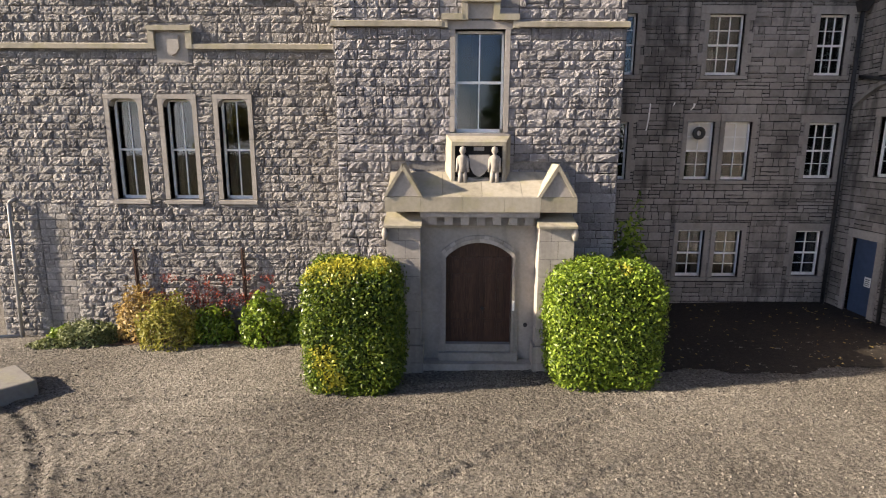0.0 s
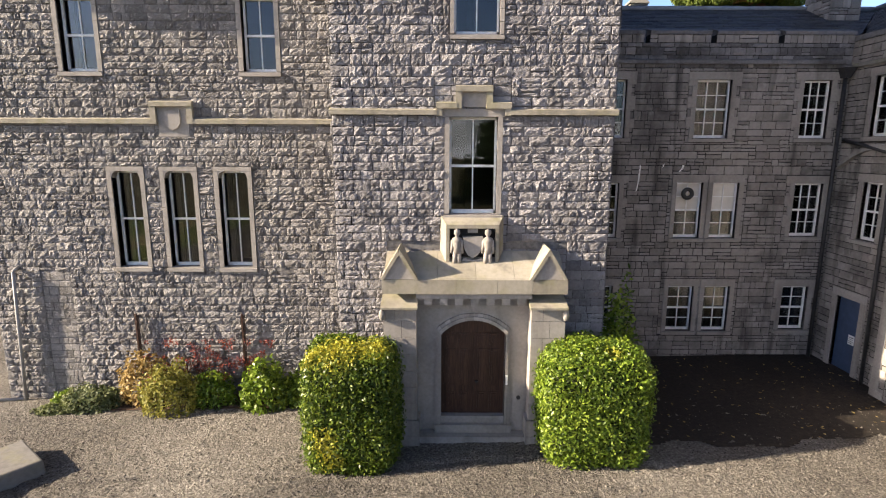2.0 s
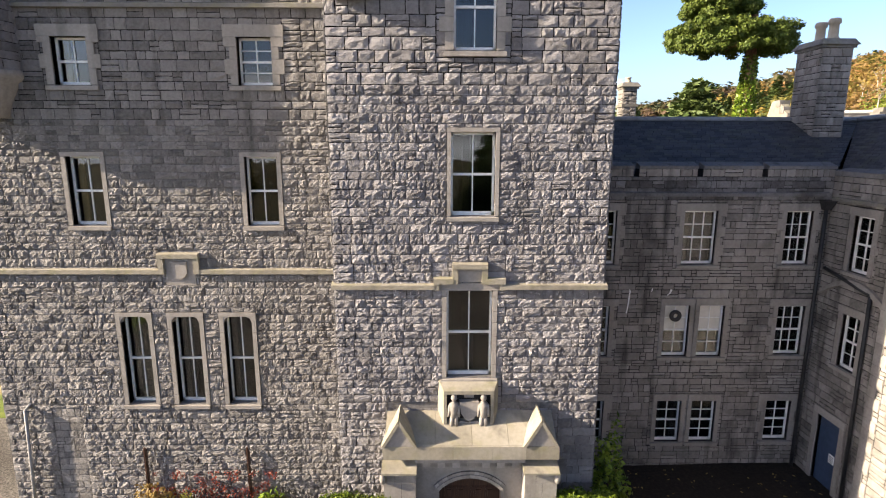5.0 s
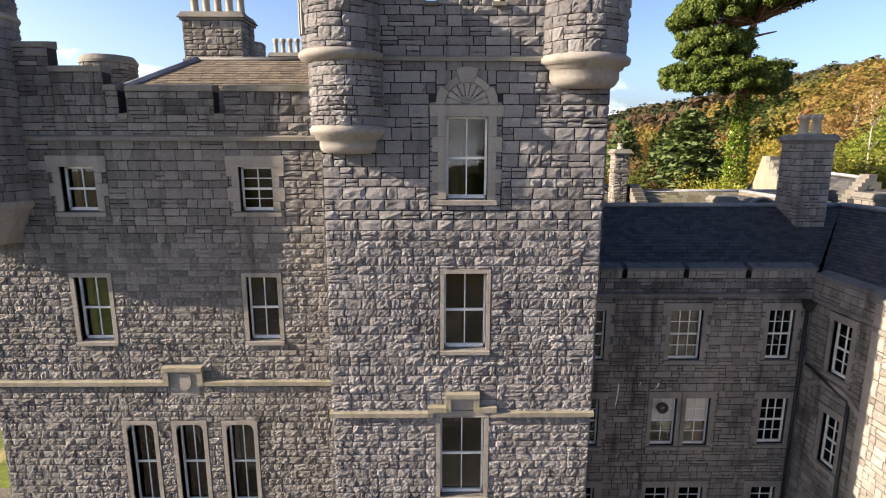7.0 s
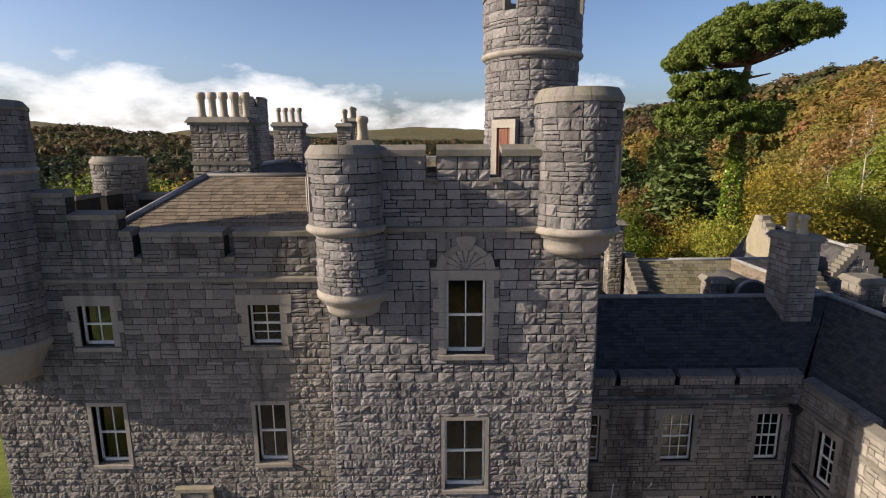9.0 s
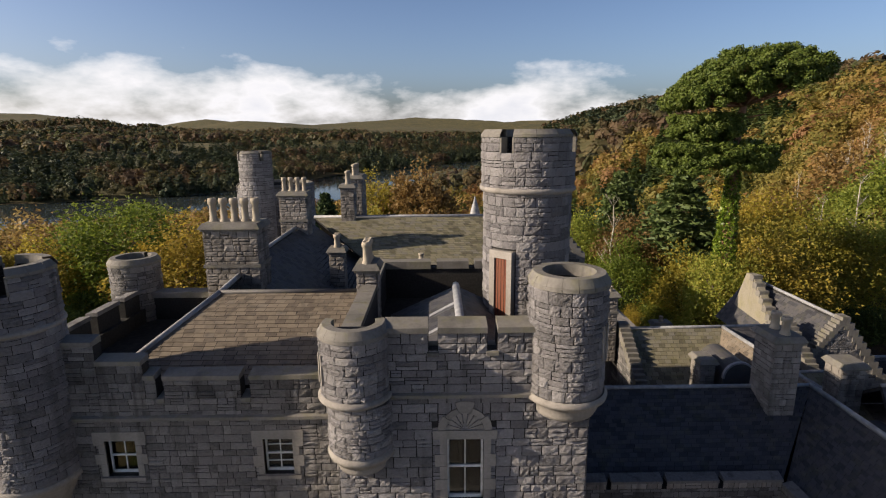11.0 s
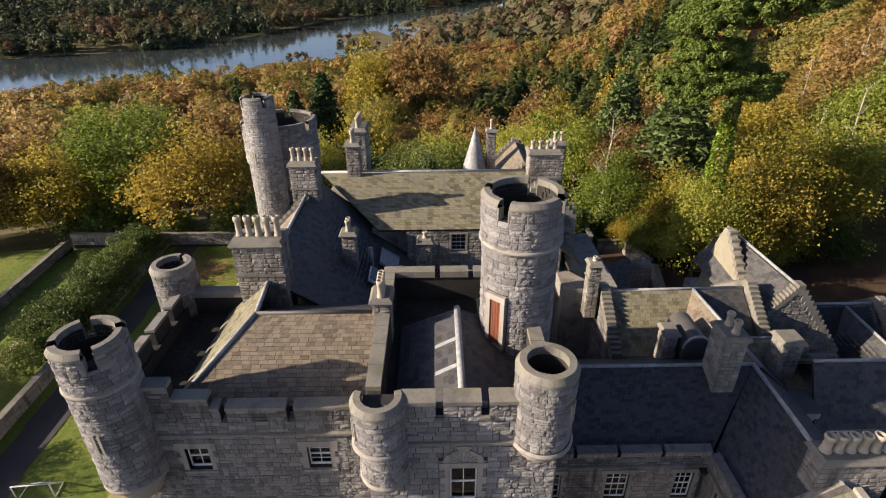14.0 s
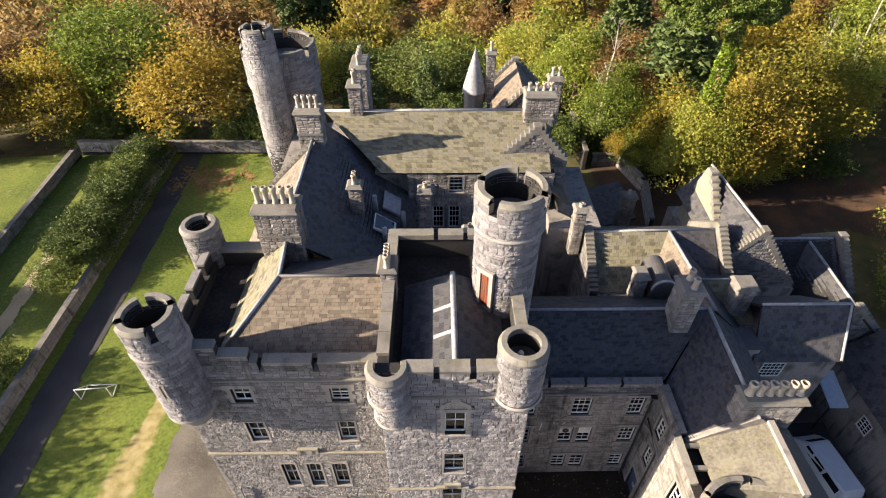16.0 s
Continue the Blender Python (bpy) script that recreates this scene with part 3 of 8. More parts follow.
def backing(sh, face, u0, u1, z0, z1, holes=(), thick=0.5):
    """The wall's body with its openings cut through, as one closed piece."""
    us = sorted({u0, u1, *(min(max(v, u0), u1) for h in holes for v in h[:2])})
    zs = sorted({z0, z1, *(min(max(v, z0), z1) for h in holes for v in h[2:])})
    nu, nz = len(us), len(zs)
    v = [face.at(u, z, d) for d in (0.0, -thick) for z in zs for u in us]
    full = lambda i, j: 0 <= i < nu - 1 and 0 <= j < nz - 1 and not any(
        h[0] < (us[i] + us[i + 1]) / 2 < h[1] and h[2] < (zs[j] + zs[j + 1]) / 2 < h[3] for h in holes)
    at, back, f = (lambda i, j: j * nu + i), nu * nz, []
    for j in range(nz - 1):
        for i in range(nu - 1):
            if not full(i, j):
                continue
            a, b, c, d = at(i, j), at(i + 1, j), at(i + 1, j + 1), at(i, j + 1)
            f += [(a, b, c, d), (d + back, c + back, b + back, a + back)]
            for (p, q), (k, m) in (((a, b), (i, j - 1)), ((b, c), (i + 1, j)), ((c, d), (i, j + 1)), ((d, a), (i - 1, j))):
                if not full(k, m):
                    f.append((q, p, p + back, q + back))
    used = sorted({i for q in f for i in q})
    new_at = {o: k for k, o in enumerate(used)}
    return sh.add([v[i] for i in used], [tuple(new_at[i] for i in q) for q in f])


def slab(sh, face, u0, u1, z0, z1, d0, d1, taper=0.0):
    """A block on a wall, from depth d0 to d1; taper slopes its top down to the front."""
    return sh.hexa([face.at(u0, z0, d1), face.at(u1, z0, d1), face.at(u1, z0, d0), face.at(u0, z0, d0),
                    face.at(u0, z1 - taper, d1), face.at(u1, z1 - taper, d1), face.at(u1, z1, d0), face.at(u0, z1, d0)])


def wall(parent, face, u0, u1, z0, z1, holes=(), skip=(), relief=0.06, mass=None, piece=None, loose=None, seed=1, name="wall", thick=0.5, **kw):
    """A stone-faced wall under its building. loose: the stretch (u0, u1, z0, z1) whose stones are objects of their own."""
    body = part(name, backing(Shape(), face, u0, u1, z0, z1, holes, thick), lime_mortar if loose and relief > 0.05 else mortar, parent)
    cells = lay(u0, u1, z0, z1, [*holes, *skip], seed=seed, **kw)
    near = []
    if loose:
        near = [c for c in cells if c[0] >= loose[0] and c[1] <= loose[1] and c[2] >= loose[2] and c[3] <= loose[3]][:300]
        chosen = set(near)
        cells = [c for c in cells if c not in chosen]
    rocky = loose and relief > 0.05
    sh = stones(cells, face, relief, 0.008 if rocky else 0.012, seed=seed, grid=ROCKY if rocky else PLAIN)
    for k, s in enumerate(skip):                           # flatter stones behind the dressed work
        a, b, c, d = max(s[0], u0), min(s[1], u1), max(s[2], z0), min(s[3], z1)
        if b - a > 0.1 and d - c > 0.1:
            sh.join(stones(lay(a, b, c, d, holes, seed=seed + k, **kw), face, 0.014, seed=seed + k))
    tagged(part("stonework", sh, mass or (stone_mass if loose else old_stone), body), kind="stuff")
    return body, near


LOOSE = []            # stones to set at the end: (cells, face, wall, material, relief)


def window(parent, face, u0, u1, z0, z1, cols=2, rows=2, meet=0.5, drape=None, jamb=0.2, head=0.26, sill_h=0.14, deep=0.2, stone_mat=None, arch=False,
           blind=0.0, ears=False, tight=False):
    """A sash window in its dressed stone surround. cols, rows: the panes; drape: a curtain's material."""
    g = random.Random(round(u0 * 100 + z0 * 1000))
    over = 0.14 if ears else -0.004 if tight else 0.04
    sh = slab(Shape(), face, u0 - jamb - over, u1 + jamb + over, z1, z1 + head, -deep - 0.06, 0.055)
    win = part("window", sh, stone_mat or dressed, parent, "sash window in a dressed stone surround")
    z, long_one = z0, False
    while z < z1 - 0.02:                                   # jambs of long and short stones
        h = min(g.uniform(0.26, 0.42), z1 - z)
        if z1 - z - h < 0.12:
            h = z1 - z
        e = jamb + (0.13 if long_one and ears else -0.006)
        for a, b in ((u0 - e, u0), (u1, u1 + e)):
            part("jamb_stone", slab(Shape(), face, a, b, z + 0.004, z + h - 0.004, -deep - 0.06, 0.05), stone_mat or dressed, win)
        long_one, z = not long_one, z + h
    if arch:                                               # rounded upper corners
        for side, c in ((1, u0), (-1, u1)):
            part("shoulder", Shape().prism([(c, z1), (c + side * 0.16, z1), (c + side * 0.05, z1 - 0.06), (c, z1 - 0.2)], face.at, -deep - 0.05, 0.045), stone_mat or dressed, win)
    part("sill", slab(Shape(), face, u0 - jamb - 0.03 * (not tight) + 0.004, u1 + jamb + 0.03 * (not tight) - 0.004, z0 - sill_h, z0, -deep - 0.06, 0.1, 0.03), stone_mat or dressed, win)
    fr, b = Shape(), 0.055
    for a, c, e, f in ((u0, u0 + b, z0, z1), (u1 - b, u1, z0, z1), (u0, u1, z0, z0 + 0.09), (u0, u1, z1 - 0.06, z1)):
        slab(fr, face, a, c, e + 0.001, f - 0.001, -deep - 0.06, -deep + 0.03)
    zm = z0 + (z1 - z0) * meet
    slab(fr, face, u0 + b, u1 - b, zm - 0.03, zm + 0.03, -deep - 0.055, -deep + 0.025)
    tops = [(z0 + 0.09, zm - 0.03), (zm + 0.03, z1 - 0.06)]
    for k in range(1, cols):
        u = u0 + b + (u1 - u0 - 2 * b) * k / cols
        for c, d in tops:
            slab(fr, face, u - 0.014, u + 0.014, c, d, -deep - 0.045, -deep + 0.012)
    half = rows // 2
    for c, d in tops:
        for k in range(1, half):
            z = c + (d - c) * k / half
            slab(fr, face, u0 + b, u1 - b, z - 0.012, z + 0.012, -deep - 0.044, -deep + 0.011)
    part("sash", fr, white_paint, win, "white painted sash frame")
    for c, d in tops:
        for j in range(half):
            for k in range(cols):
                wu, wz = (u1 - u0 - 2 * b) / cols, (d - c) / half
                pane = part("pane", slab(Shape(), face, u0 + b + wu * k, u0 + b + wu * (k + 1), c + wz * j, c + wz * (j + 1), -deep - 0.022, -deep - 0.018), glass, win)
                pane.visible_shadow = False
    if drape:
        for a, c in ((u0 + 0.03, u0 + 0.03 + (u1 - u0) * 0.24), (u1 - 0.03 - (u1 - u0) * 0.2, u1 - 0.03)):
            cu, k = Shape(), 13
            pts = [(a + (c - a) * i / k, -deep - 0.2 - 0.035 * math.sin(i * 2.3)) for i in range(k + 1)]
            v = [face.at(u, z0 + 0.03, d) for u, d in pts] + [face.at(u, z1 - 0.03, d) for u, d in pts]
            cu.add(v, [(i, i + 1, k + 2 + i, k + 1 + i) for i in range(k)])
            part("curtain", cu, drape, win, "drawn-back curtain", smooth=True)
    if blind:
        part("blind", slab(Shape(), face, u0 + 0.05, u1 - 0.05, z1 - (z1 - z0) * blind, z1 - 0.03, -deep - 0.016, -deep - 0.012), blind_mat, win, "lowered cream blind")
    return win


def slates(sh, a, b, c, d, row=0.26, width=0.34, seed=1, lift=0.022, loose=None):
    """Slates in overlapping rows on a slope: a, b its eave from left to right, c, d its top from right to left."""
    a, b, c, d = (np.array(p, float) for p in (a, b, c, d))
    g = np.random.default_rng(seed)
    left, right = d - a, c - b
    n = max(1, int(round(max(np.linalg.norm(left), np.linalg.norm(right)) / row)))
    nor = np.cross(b - a if np.linalg.norm(b - a) > np.linalg.norm(c - d) else c - d, left + right)
    nor = nor / np.linalg.norm(nor)
    nor = nor if nor[2] > 0 else -nor
    p, k = [], 0
    for j in range(n):
        t0, t1 = j / n, min(1.0, (j + 1.18) / n)
        l0, r0, l1, r1 = a + left * t0, b + right * t0, a + left * t1, b + right * t1
        span = max(np.linalg.norm(r0 - l0), 0.05)
        m = max(1, int(round(span / width)))
        cut = (np.arange(m + 1) + (0.5 if j % 2 else 0.0)) / m
        cut = np.clip(np.r_[0.0, cut] if j % 2 else cut, 0, 1)
        for s0, s1 in zip(cut, cut[1:]):
            if s1 - s0 < 0.02 / span:
                continue
            e, q = 0.006 / span, g.uniform(-0.004, 0.006, 4)
            low = g.uniform(-0.02, 0.012) * (l1 - l0) / max(np.linalg.norm(l1 - l0), 1e-6)
            top = [l0 + (r0 - l0) * (s0 + e) + low + nor * (lift + q[0]), l0 + (r0 - l0) * (s1 - e) + low + nor * (lift + q[1]),
                   l1 + (r1 - l1) * (s1 - e) + nor * 0.006, l1 + (r1 - l1) * (s0 + e) + nor * 0.006]
            if loose is not None and len(loose) < 300 and (s1 - s0) * span > 0.9 * width:
                u, v = top[1] - top[0], top[3] - top[0]
                loose.append((top[0] - nor * lift, u, v - u * (v @ u) / (u @ u), nor))
                continue
            p += [*top, top[0] - nor * lift, top[1] - nor * lift]
            k += 1
    f = np.array([(0, 1, 2, 3), (4, 5, 1, 0)])
    for i in range(k):
        sh.f += [tuple((x + sh.n + 6 * i).tolist()) for x in f]
    if p:
        sh.v.append(np.array(p))
        sh.n += len(p)
    return sh


def roof_plane(parent, corners, mat, seed=1, row=0.26, width=0.34, name="slope", loose=None):
    """One slope: a board under it and the slates on it."""
    a, b, c, d = (Vector(p) for p in corners)
    nor = (b - a).cross(d - a) if (b - a).length > 0.01 else (c - b).cross(d - b)
    nor = nor.normalized() * (-1 if nor.z < 0 else 1)
    pts = [a, b, c, d] if (c - d).length > 0.01 else [a, b, c]
    k = len(pts)
    sh = Shape().add([tuple(p - nor * 0.15) for p in pts] + [tuple(p) for p in pts],
                     [tuple(range(k - 1, -1, -1)), tuple(range(k, 2 * k))] + [(i, (i + 1) % k, k + (i + 1) % k, k + i) for i in range(k)])
    body = part(name, sh, felt, parent)
    tagged(part("slating", slates(Shape(), a, b, c, d, row, width, seed, loose=loose), mat, body), kind="stuff")
    return body


def ridge_roll(parent, p, q, r=0.09, mat=None, name="ridge"):
    return part(name, Shape().tube(p, q, r, r, 8), mat or lead, parent, smooth=True)


def pot(sh, x, y, z, h=0.75, r=0.13):
    return sh.lathe(x, y, [(r * 1.25, z), (r * 1.25, z + 0.08), (r, z + 0.12), (r * 0.92, z + h * 0.72), (r * 1.2, z + h * 0.76), (r * 1.25, z + h * 0.9),
                           (r * 1.05, z + h), (r * 0.75, z + h), (r * 0.75, z + h - 0.3)], n=12)


def chimney(label, x0, x1, y0, y1, z0, z1, pots=4, along="x", pot_h=0.75, band=None, mass=None, seed=1, pot_r=0.13):
    """A stone stack with a moulded cap, a string course and its pots."""
    ob = thing("chimney_stack", label, "chimney", ((x0 + x1) / 2, (y0 + y1) / 2, z0))
    body = part("chimney_body", Shape().box(x0 + 0.02, x1 - 0.02, y0 + 0.02, y1 - 0.02, z0, z1), mortar, ob)
    sh = Shape()
    for k, (f, w) in enumerate(((Face(x0, y0, 0), x1 - x0), (Face(x1, y0, 90), y1 - y0), (Face(x1, y1, 180), x1 - x0), (Face(x0, y1, 270), y1 - y0))):
        s = stones(lay(0, w, z0, z1, course=(0.2, 0.3), length=(0.24, 0.55), seed=seed + k), f, 0.045, seed=seed + k)
        sh.add(np.concatenate(s.v), s.f)
    tagged(part("stonework", sh, mass or rubble_mass, body), kind="stuff")
    cap = Shape().box(x0 - 0.08, x1 + 0.08, y0 - 0.08, y1 + 0.08, z1, z1 + 0.1)
    cap.hexa([(x0 - 0.16, y0 - 0.16, z1 + 0.1), (x1 + 0.16, y0 - 0.16, z1 + 0.1), (x1 + 0.16, y1 + 0.16, z1 + 0.1), (x0 - 0.16, y1 + 0.16, z1 + 0.1),
              (x0 - 0.02, y0 - 0.02, z1 + 0.32), (x1 + 0.02, y0 - 0.02, z1 + 0.32), (x1 + 0.02, y1 + 0.02, z1 + 0.32), (x0 - 0.02, y1 + 0.02, z1 + 0.32)])
    part("cap", cap, coping, ob)
    if band:
        part("string_course", Shape().box(x0 - 0.07, x1 + 0.07, y0 - 0.07, y1 + 0.07, band, band + 0.14), coping, ob)
    for k in range(pots):
        s = (k + 0.5) / pots
        x, y = (x0 + (x1 - x0) * s, (y0 + y1) / 2) if along == "x" else ((x0 + x1) / 2, y0 + (y1 - y0) * s)
        part("chimney_pot", pot(Shape(), x, y, z1 + 0.31, pot_h, pot_r), pot_clay, ob, smooth=True)
    return ob


def turret(parent, name, cx, cy, r, z0, z1, corbel=(), bands=(), notches=(), top_r=0.07, cop=0.32, floor=0.9, seed=1, a0=-180.0, a1=180.0, relief=0.045, label="",
           slits=(), thick=0.27, mass=None):
    """A round turret, open at the top. corbel: the profile below z0; notches: (angle, width) cut into the rim, 0.5 m deep."""
    arc = radians(a1 - a0) * r
    place = Round(cx, cy, r, a0)
    deep = 0.5
    holes = [((radians(a - w / 2 - a0)) * r, (radians(a + w / 2 - a0)) * r, z1 - deep, z1 + 1) for a, w in notches]
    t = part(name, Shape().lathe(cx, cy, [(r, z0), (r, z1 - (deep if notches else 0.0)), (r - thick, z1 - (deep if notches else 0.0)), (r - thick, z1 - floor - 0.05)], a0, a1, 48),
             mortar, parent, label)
    cells = lay(0, arc, z0, z1 - 0.001, holes, course=(0.2, 0.3), length=(0.25, 0.6), seed=seed)
    tagged(part("stonework", stones(cells, place, relief + 0.012, 0.010, seed=seed, grid=ROCKY), mass or stone_mass, t), kind="stuff")
    edges = sorted([(a - w / 2, a + w / 2) for a, w in notches])
    spans = [(a0, a1)] if not edges else [(edges[i][1], edges[(i + 1) % len(edges)][0] + (360 if i == len(edges) - 1 else 0)) for i in range(len(edges))]
    for s, e in spans:
        n = max(3, int((e - s) / 22))
        if notches:
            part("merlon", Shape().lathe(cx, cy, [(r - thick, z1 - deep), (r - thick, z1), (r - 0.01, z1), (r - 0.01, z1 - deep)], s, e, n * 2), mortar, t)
            inner = stones(lay(0, radians(e - s) * (r - thick), z1 - deep, z1, seed=seed + 5), Round(cx, cy, r - thick, s), -0.02, seed=seed)
            tagged(part("inner_stonework", inner, old_stone, t), kind="stuff")
            for q in (s, e):
                a = radians(q)
                f = Face(cx + (r - thick) * math.cos(a), cy + (r - thick) * math.sin(a), q)
                part("merlon_end", slab(Shape(), f, -0.02, thick + 0.04, z1 - deep, z1, -0.03, 0.03), coping, t)
        for k in range(n):
            b0, b1 = s + (e - s) * k / n, s + (e - s) * (k + 1) / n
            ring = Shape().lathe(cx, cy, [(r - thick - 0.02, z1), (r + top_r, z1), (r + top_r, z1 + cop * 0.35), (r - 0.06, z1 + cop), (r - thick - 0.02, z1 + cop), (r - thick - 0.02, z1)],
                       b0 + 0.25, b1 - 0.25, 4)
            part("coping_stone", ring, coping, t)
    if corbel:
        part("corbel", Shape().lathe(cx, cy, corbel, a0, a1, 40), dressed, t, smooth=True)
    for z in bands:
        part("string_course", Shape().lathe(cx, cy, [(r, z - 0.1), (r + 0.07, z - 0.06), (r + 0.1, z), (r + 0.09, z + 0.06), (r, z + 0.11)], a0, a1, 48), dressed, t, smooth=True)
    part("turret_floor", Shape().lathe(cx, cy, [(0.02, z1 - floor), (r - 0.02, z1 - floor)], 0, 360, 32), old_stone, t)
    for a, z, h in slits:
        f = Face(cx + (r + 0.02) * math.cos(radians(a)), cy + (r + 0.02) * math.sin(radians(a)), a + 90)
        for u in (-0.16, 0.06):
            part("slit_jamb", slab(Shape(), f, u, u + 0.1, z, z + h, -0.1, 0.05), dressed, t)
        # no opening is cut: a black block stands for the slit's dark inside
        part("slit", slab(Shape(), f, -0.06, 0.06, z, z + h, -0.1, 0.012), iron, t)
    return t

# ---- the castle ----
def ground_z(x):
    return min(0.72, max(0.0, 0.5 + 0.02 * x))


# entrance tower
tower = thing("entrance_tower", "tall square grey granite entrance tower with corner turrets", "tower", (1.0, 17.7, 0.5))
T_FRONT, T_LEFT, T_RIGHT = Face(0, 12.86, 0), Face(-2.30, 0, 270), Face(4.34, 0, 90)
tower_windows = [(0.46, 1.60, 6.15, 8.44), (0.55, 1.60, 10.28, 12.25), (0.60, 1.57, 14.06, 15.98)]
door_gap = (0.25, 2.15, 0.0, 4.0)
notch = [(0.13, 0.37, 18.47, 19.3), (1.64, 1.89, 18.47, 19.3)]
t_holes = [*tower_windows, door_gap, *notch]
t_skip = [(a - 0.1, b + 0.1, c - 0.12, d + 0.09) for a, b, c, d in tower_windows[:2]] + [(0.2, 1.9, 13.9, 16.3), (0.36, 1.74, 16.2, 17.0),
          (-1.05, 3.36, 0, 5.3), (0.36, 1.88, 5.0, 6.2), (0.1, 1.9, 8.45, 9.15)]
wall(tower, T_FRONT, -2.30, 4.34, 13.3, 18.95, t_holes, t_skip, relief=0.05, mass=stone_mass, seed=33, name="upper_wall", course=(0.2, 0.32), length=(0.22, 0.6), split=0.2)
body, near = wall(tower, T_FRONT, -2.30, 4.34, 0.2, 13.3, t_holes, t_skip, relief=0.06, loose=(-2.4, 4.4, 9.2, 13.3), seed=3, course=(0.18, 0.27), length=(0.17, 0.5), split=0.1)
LOOSE.append((near, T_FRONT, body, stone_piece, 0.06))
wall(tower, T_LEFT, -15.02, -12.86, 0.2, 18.4, relief=0.07, seed=4, course=(0.32, 0.5), length=(0.5, 1.0))
wall(tower, T_LEFT, -22.5, -15.02, 15.6, 18.4, relief=0.07, seed=44, course=(0.32, 0.5), length=(0.5, 1.0))
wall(tower, T_RIGHT, 12.86, 17.45, 0.2, 18.4, relief=0.07, seed=5, course=(0.32, 0.5), length=(0.5, 1.0))
wall(tower, T_RIGHT, 17.45, 22.5, 10.4, 18.4, relief=0.07, seed=45, course=(0.32, 0.5), length=(0.5, 1.0))
wall(tower, Face(0, 22.5, 180), -4.34, 2.30, 10.0, 18.3, relief=0.06, seed=6, name="back_wall")
for a, b in ((-1.0, 0.13), (0.37, 1.64), (1.89, 3.1)):
    k = max(1, round((b - a) / 1.3))
    for i in range(k):
        part("coping_stone", slab(Shape(), T_FRONT, a + (b - a) * i / k + 0.004, a + (b - a) * (i + 1) / k - 0.004, 18.95, 19.22, -0.46, 0.09, 0.12), coping, tower)
for a, b, c, _ in notch:
    part("coping_stone", slab(Shape(), T_FRONT, a - 0.03, b + 0.03, c - 0.12, c + 0.02, -0.6, 0.12, 0.05), coping, tower)
for i in range(7):
    part("coping_stone", slab(Shape(), T_LEFT, -22.5 + i * 1.2, -21.32 + i * 1.2, 18.4, 18.6, -0.5, 0.05), coping, tower)
    part("coping_stone", slab(Shape(), T_RIGHT, 14.2 + i * 1.2, 15.38 + i * 1.2, 18.4, 18.6, -0.5, 0.05), coping, tower)
for a, b in ((-2.3, 0.1), (0.35, 1.7), (1.95, 4.3)):
    part("coping_stone", slab(Shape(), Face(0, 22.0, 0), a, b, 18.3, 18.62, -0.5, 0.08), coping, tower)
for a, b, z in ((-2.36, 0.16, 8.48), (1.86, 4.40, 8.48)):
    part("string_course", slab(Shape(), T_FRONT, a, b, z, z + 0.17, -0.05, 0.13, 0.06), sandstone, tower)
part("string_course", slab(Shape(), T_FRONT, 0.14, 0.62, 8.62, 8.80, -0.05, 0.15, 0.05), sandstone, tower)
part("string_course", slab(Shape(), T_FRONT, 1.42, 1.90, 8.62, 8.80, -0.05, 0.15, 0.05), sandstone, tower)
part("string_course", slab(Shape(), T_FRONT, 0.14, 0.28, 8.46, 8.62, -0.05, 0.12), sandstone, tower)
part("string_course", slab(Shape(), T_FRONT, 1.76, 1.90, 8.46, 8.62, -0.05, 0.12), sandstone, tower)
part("string_course", slab(Shape(), T_FRONT, 0.60, 1.46, 9.00, 9.17, -0.05, 0.17, 0.05), sandstone, tower)
part("string_course", slab(Shape(), T_FRONT, 0.60, 0.74, 8.62, 9.0, -0.05, 0.14), sandstone, tower)
part("string_course", slab(Shape(), T_FRONT, 1.32, 1.46, 8.62, 9.0, -0.05, 0.14), sandstone, tower)
part("inscribed_panel", slab(Shape(), T_FRONT, 0.74, 1.32, 8.66, 9.0, -0.05, 0.05), dressed, tower)
part("infill", slab(Shape(), T_FRONT, 0.28, 1.76, 8.44, 8.62, -0.05, 0.04), dressed, tower)
part("upper_string_course", slab(Shape(), T_FRONT, -1.0, 3.0, 17.18, 17.34, -0.05, 0.12, 0.07), coping, tower)
window(tower, T_FRONT, *tower_windows[0], jamb=0.12, head=0.02)
window(tower, T_FRONT, *tower_windows[1], jamb=0.1, head=0.1, sill_h=0.12, tight=True)
window(tower, T_FRONT, *tower_windows[2], jamb=0.2, head=0.01, ears=True)
fan = Shape()
slab(fan, T_FRONT, 0.22, 1.92, 15.97, 16.22, -0.26, 0.06)
for k in range(5):                                          # voussoirs, the third and the ends proud
    a0, a1 = math.pi * k / 5, math.pi * (k + 1) / 5
    r1 = 0.84 if k == 2 else 0.72 if k % 2 == 0 else 0.66
    pts = [(1.07 + r * math.cos(a), 16.23 + r * math.sin(a)) for r, a in ((0.5, a0 + 0.01), (r1, a0 + 0.01), (r1, (a0 + a1) / 2), (r1, a1 - 0.01), (0.5, a1 - 0.01), (0.5, (a0 + a1) / 2))]
    fan.prism(pts, lambda a, b, d: T_FRONT.at(a, b, d), 0.06, -0.05)
fan_ob = part("fan_window_head", fan, dressed, tower, "carved stone sunburst over a window")
for k in range(9):
    a0, a1 = math.pi * k / 9 + 0.03, math.pi * (k + 1) / 9 - 0.03
    pts = [(1.07 + r * math.cos(a), 16.24 + r * math.sin(a)) for r, a in ((0.08, (a0 + a1) / 2), (0.47, a0), (0.49, (a0 + a1) / 2), (0.47, a1))]
    part("ray", Shape().prism(pts, lambda a, b, d: T_FRONT.at(a, b, d), 0.045, -0.02), dressed, fan_ob)
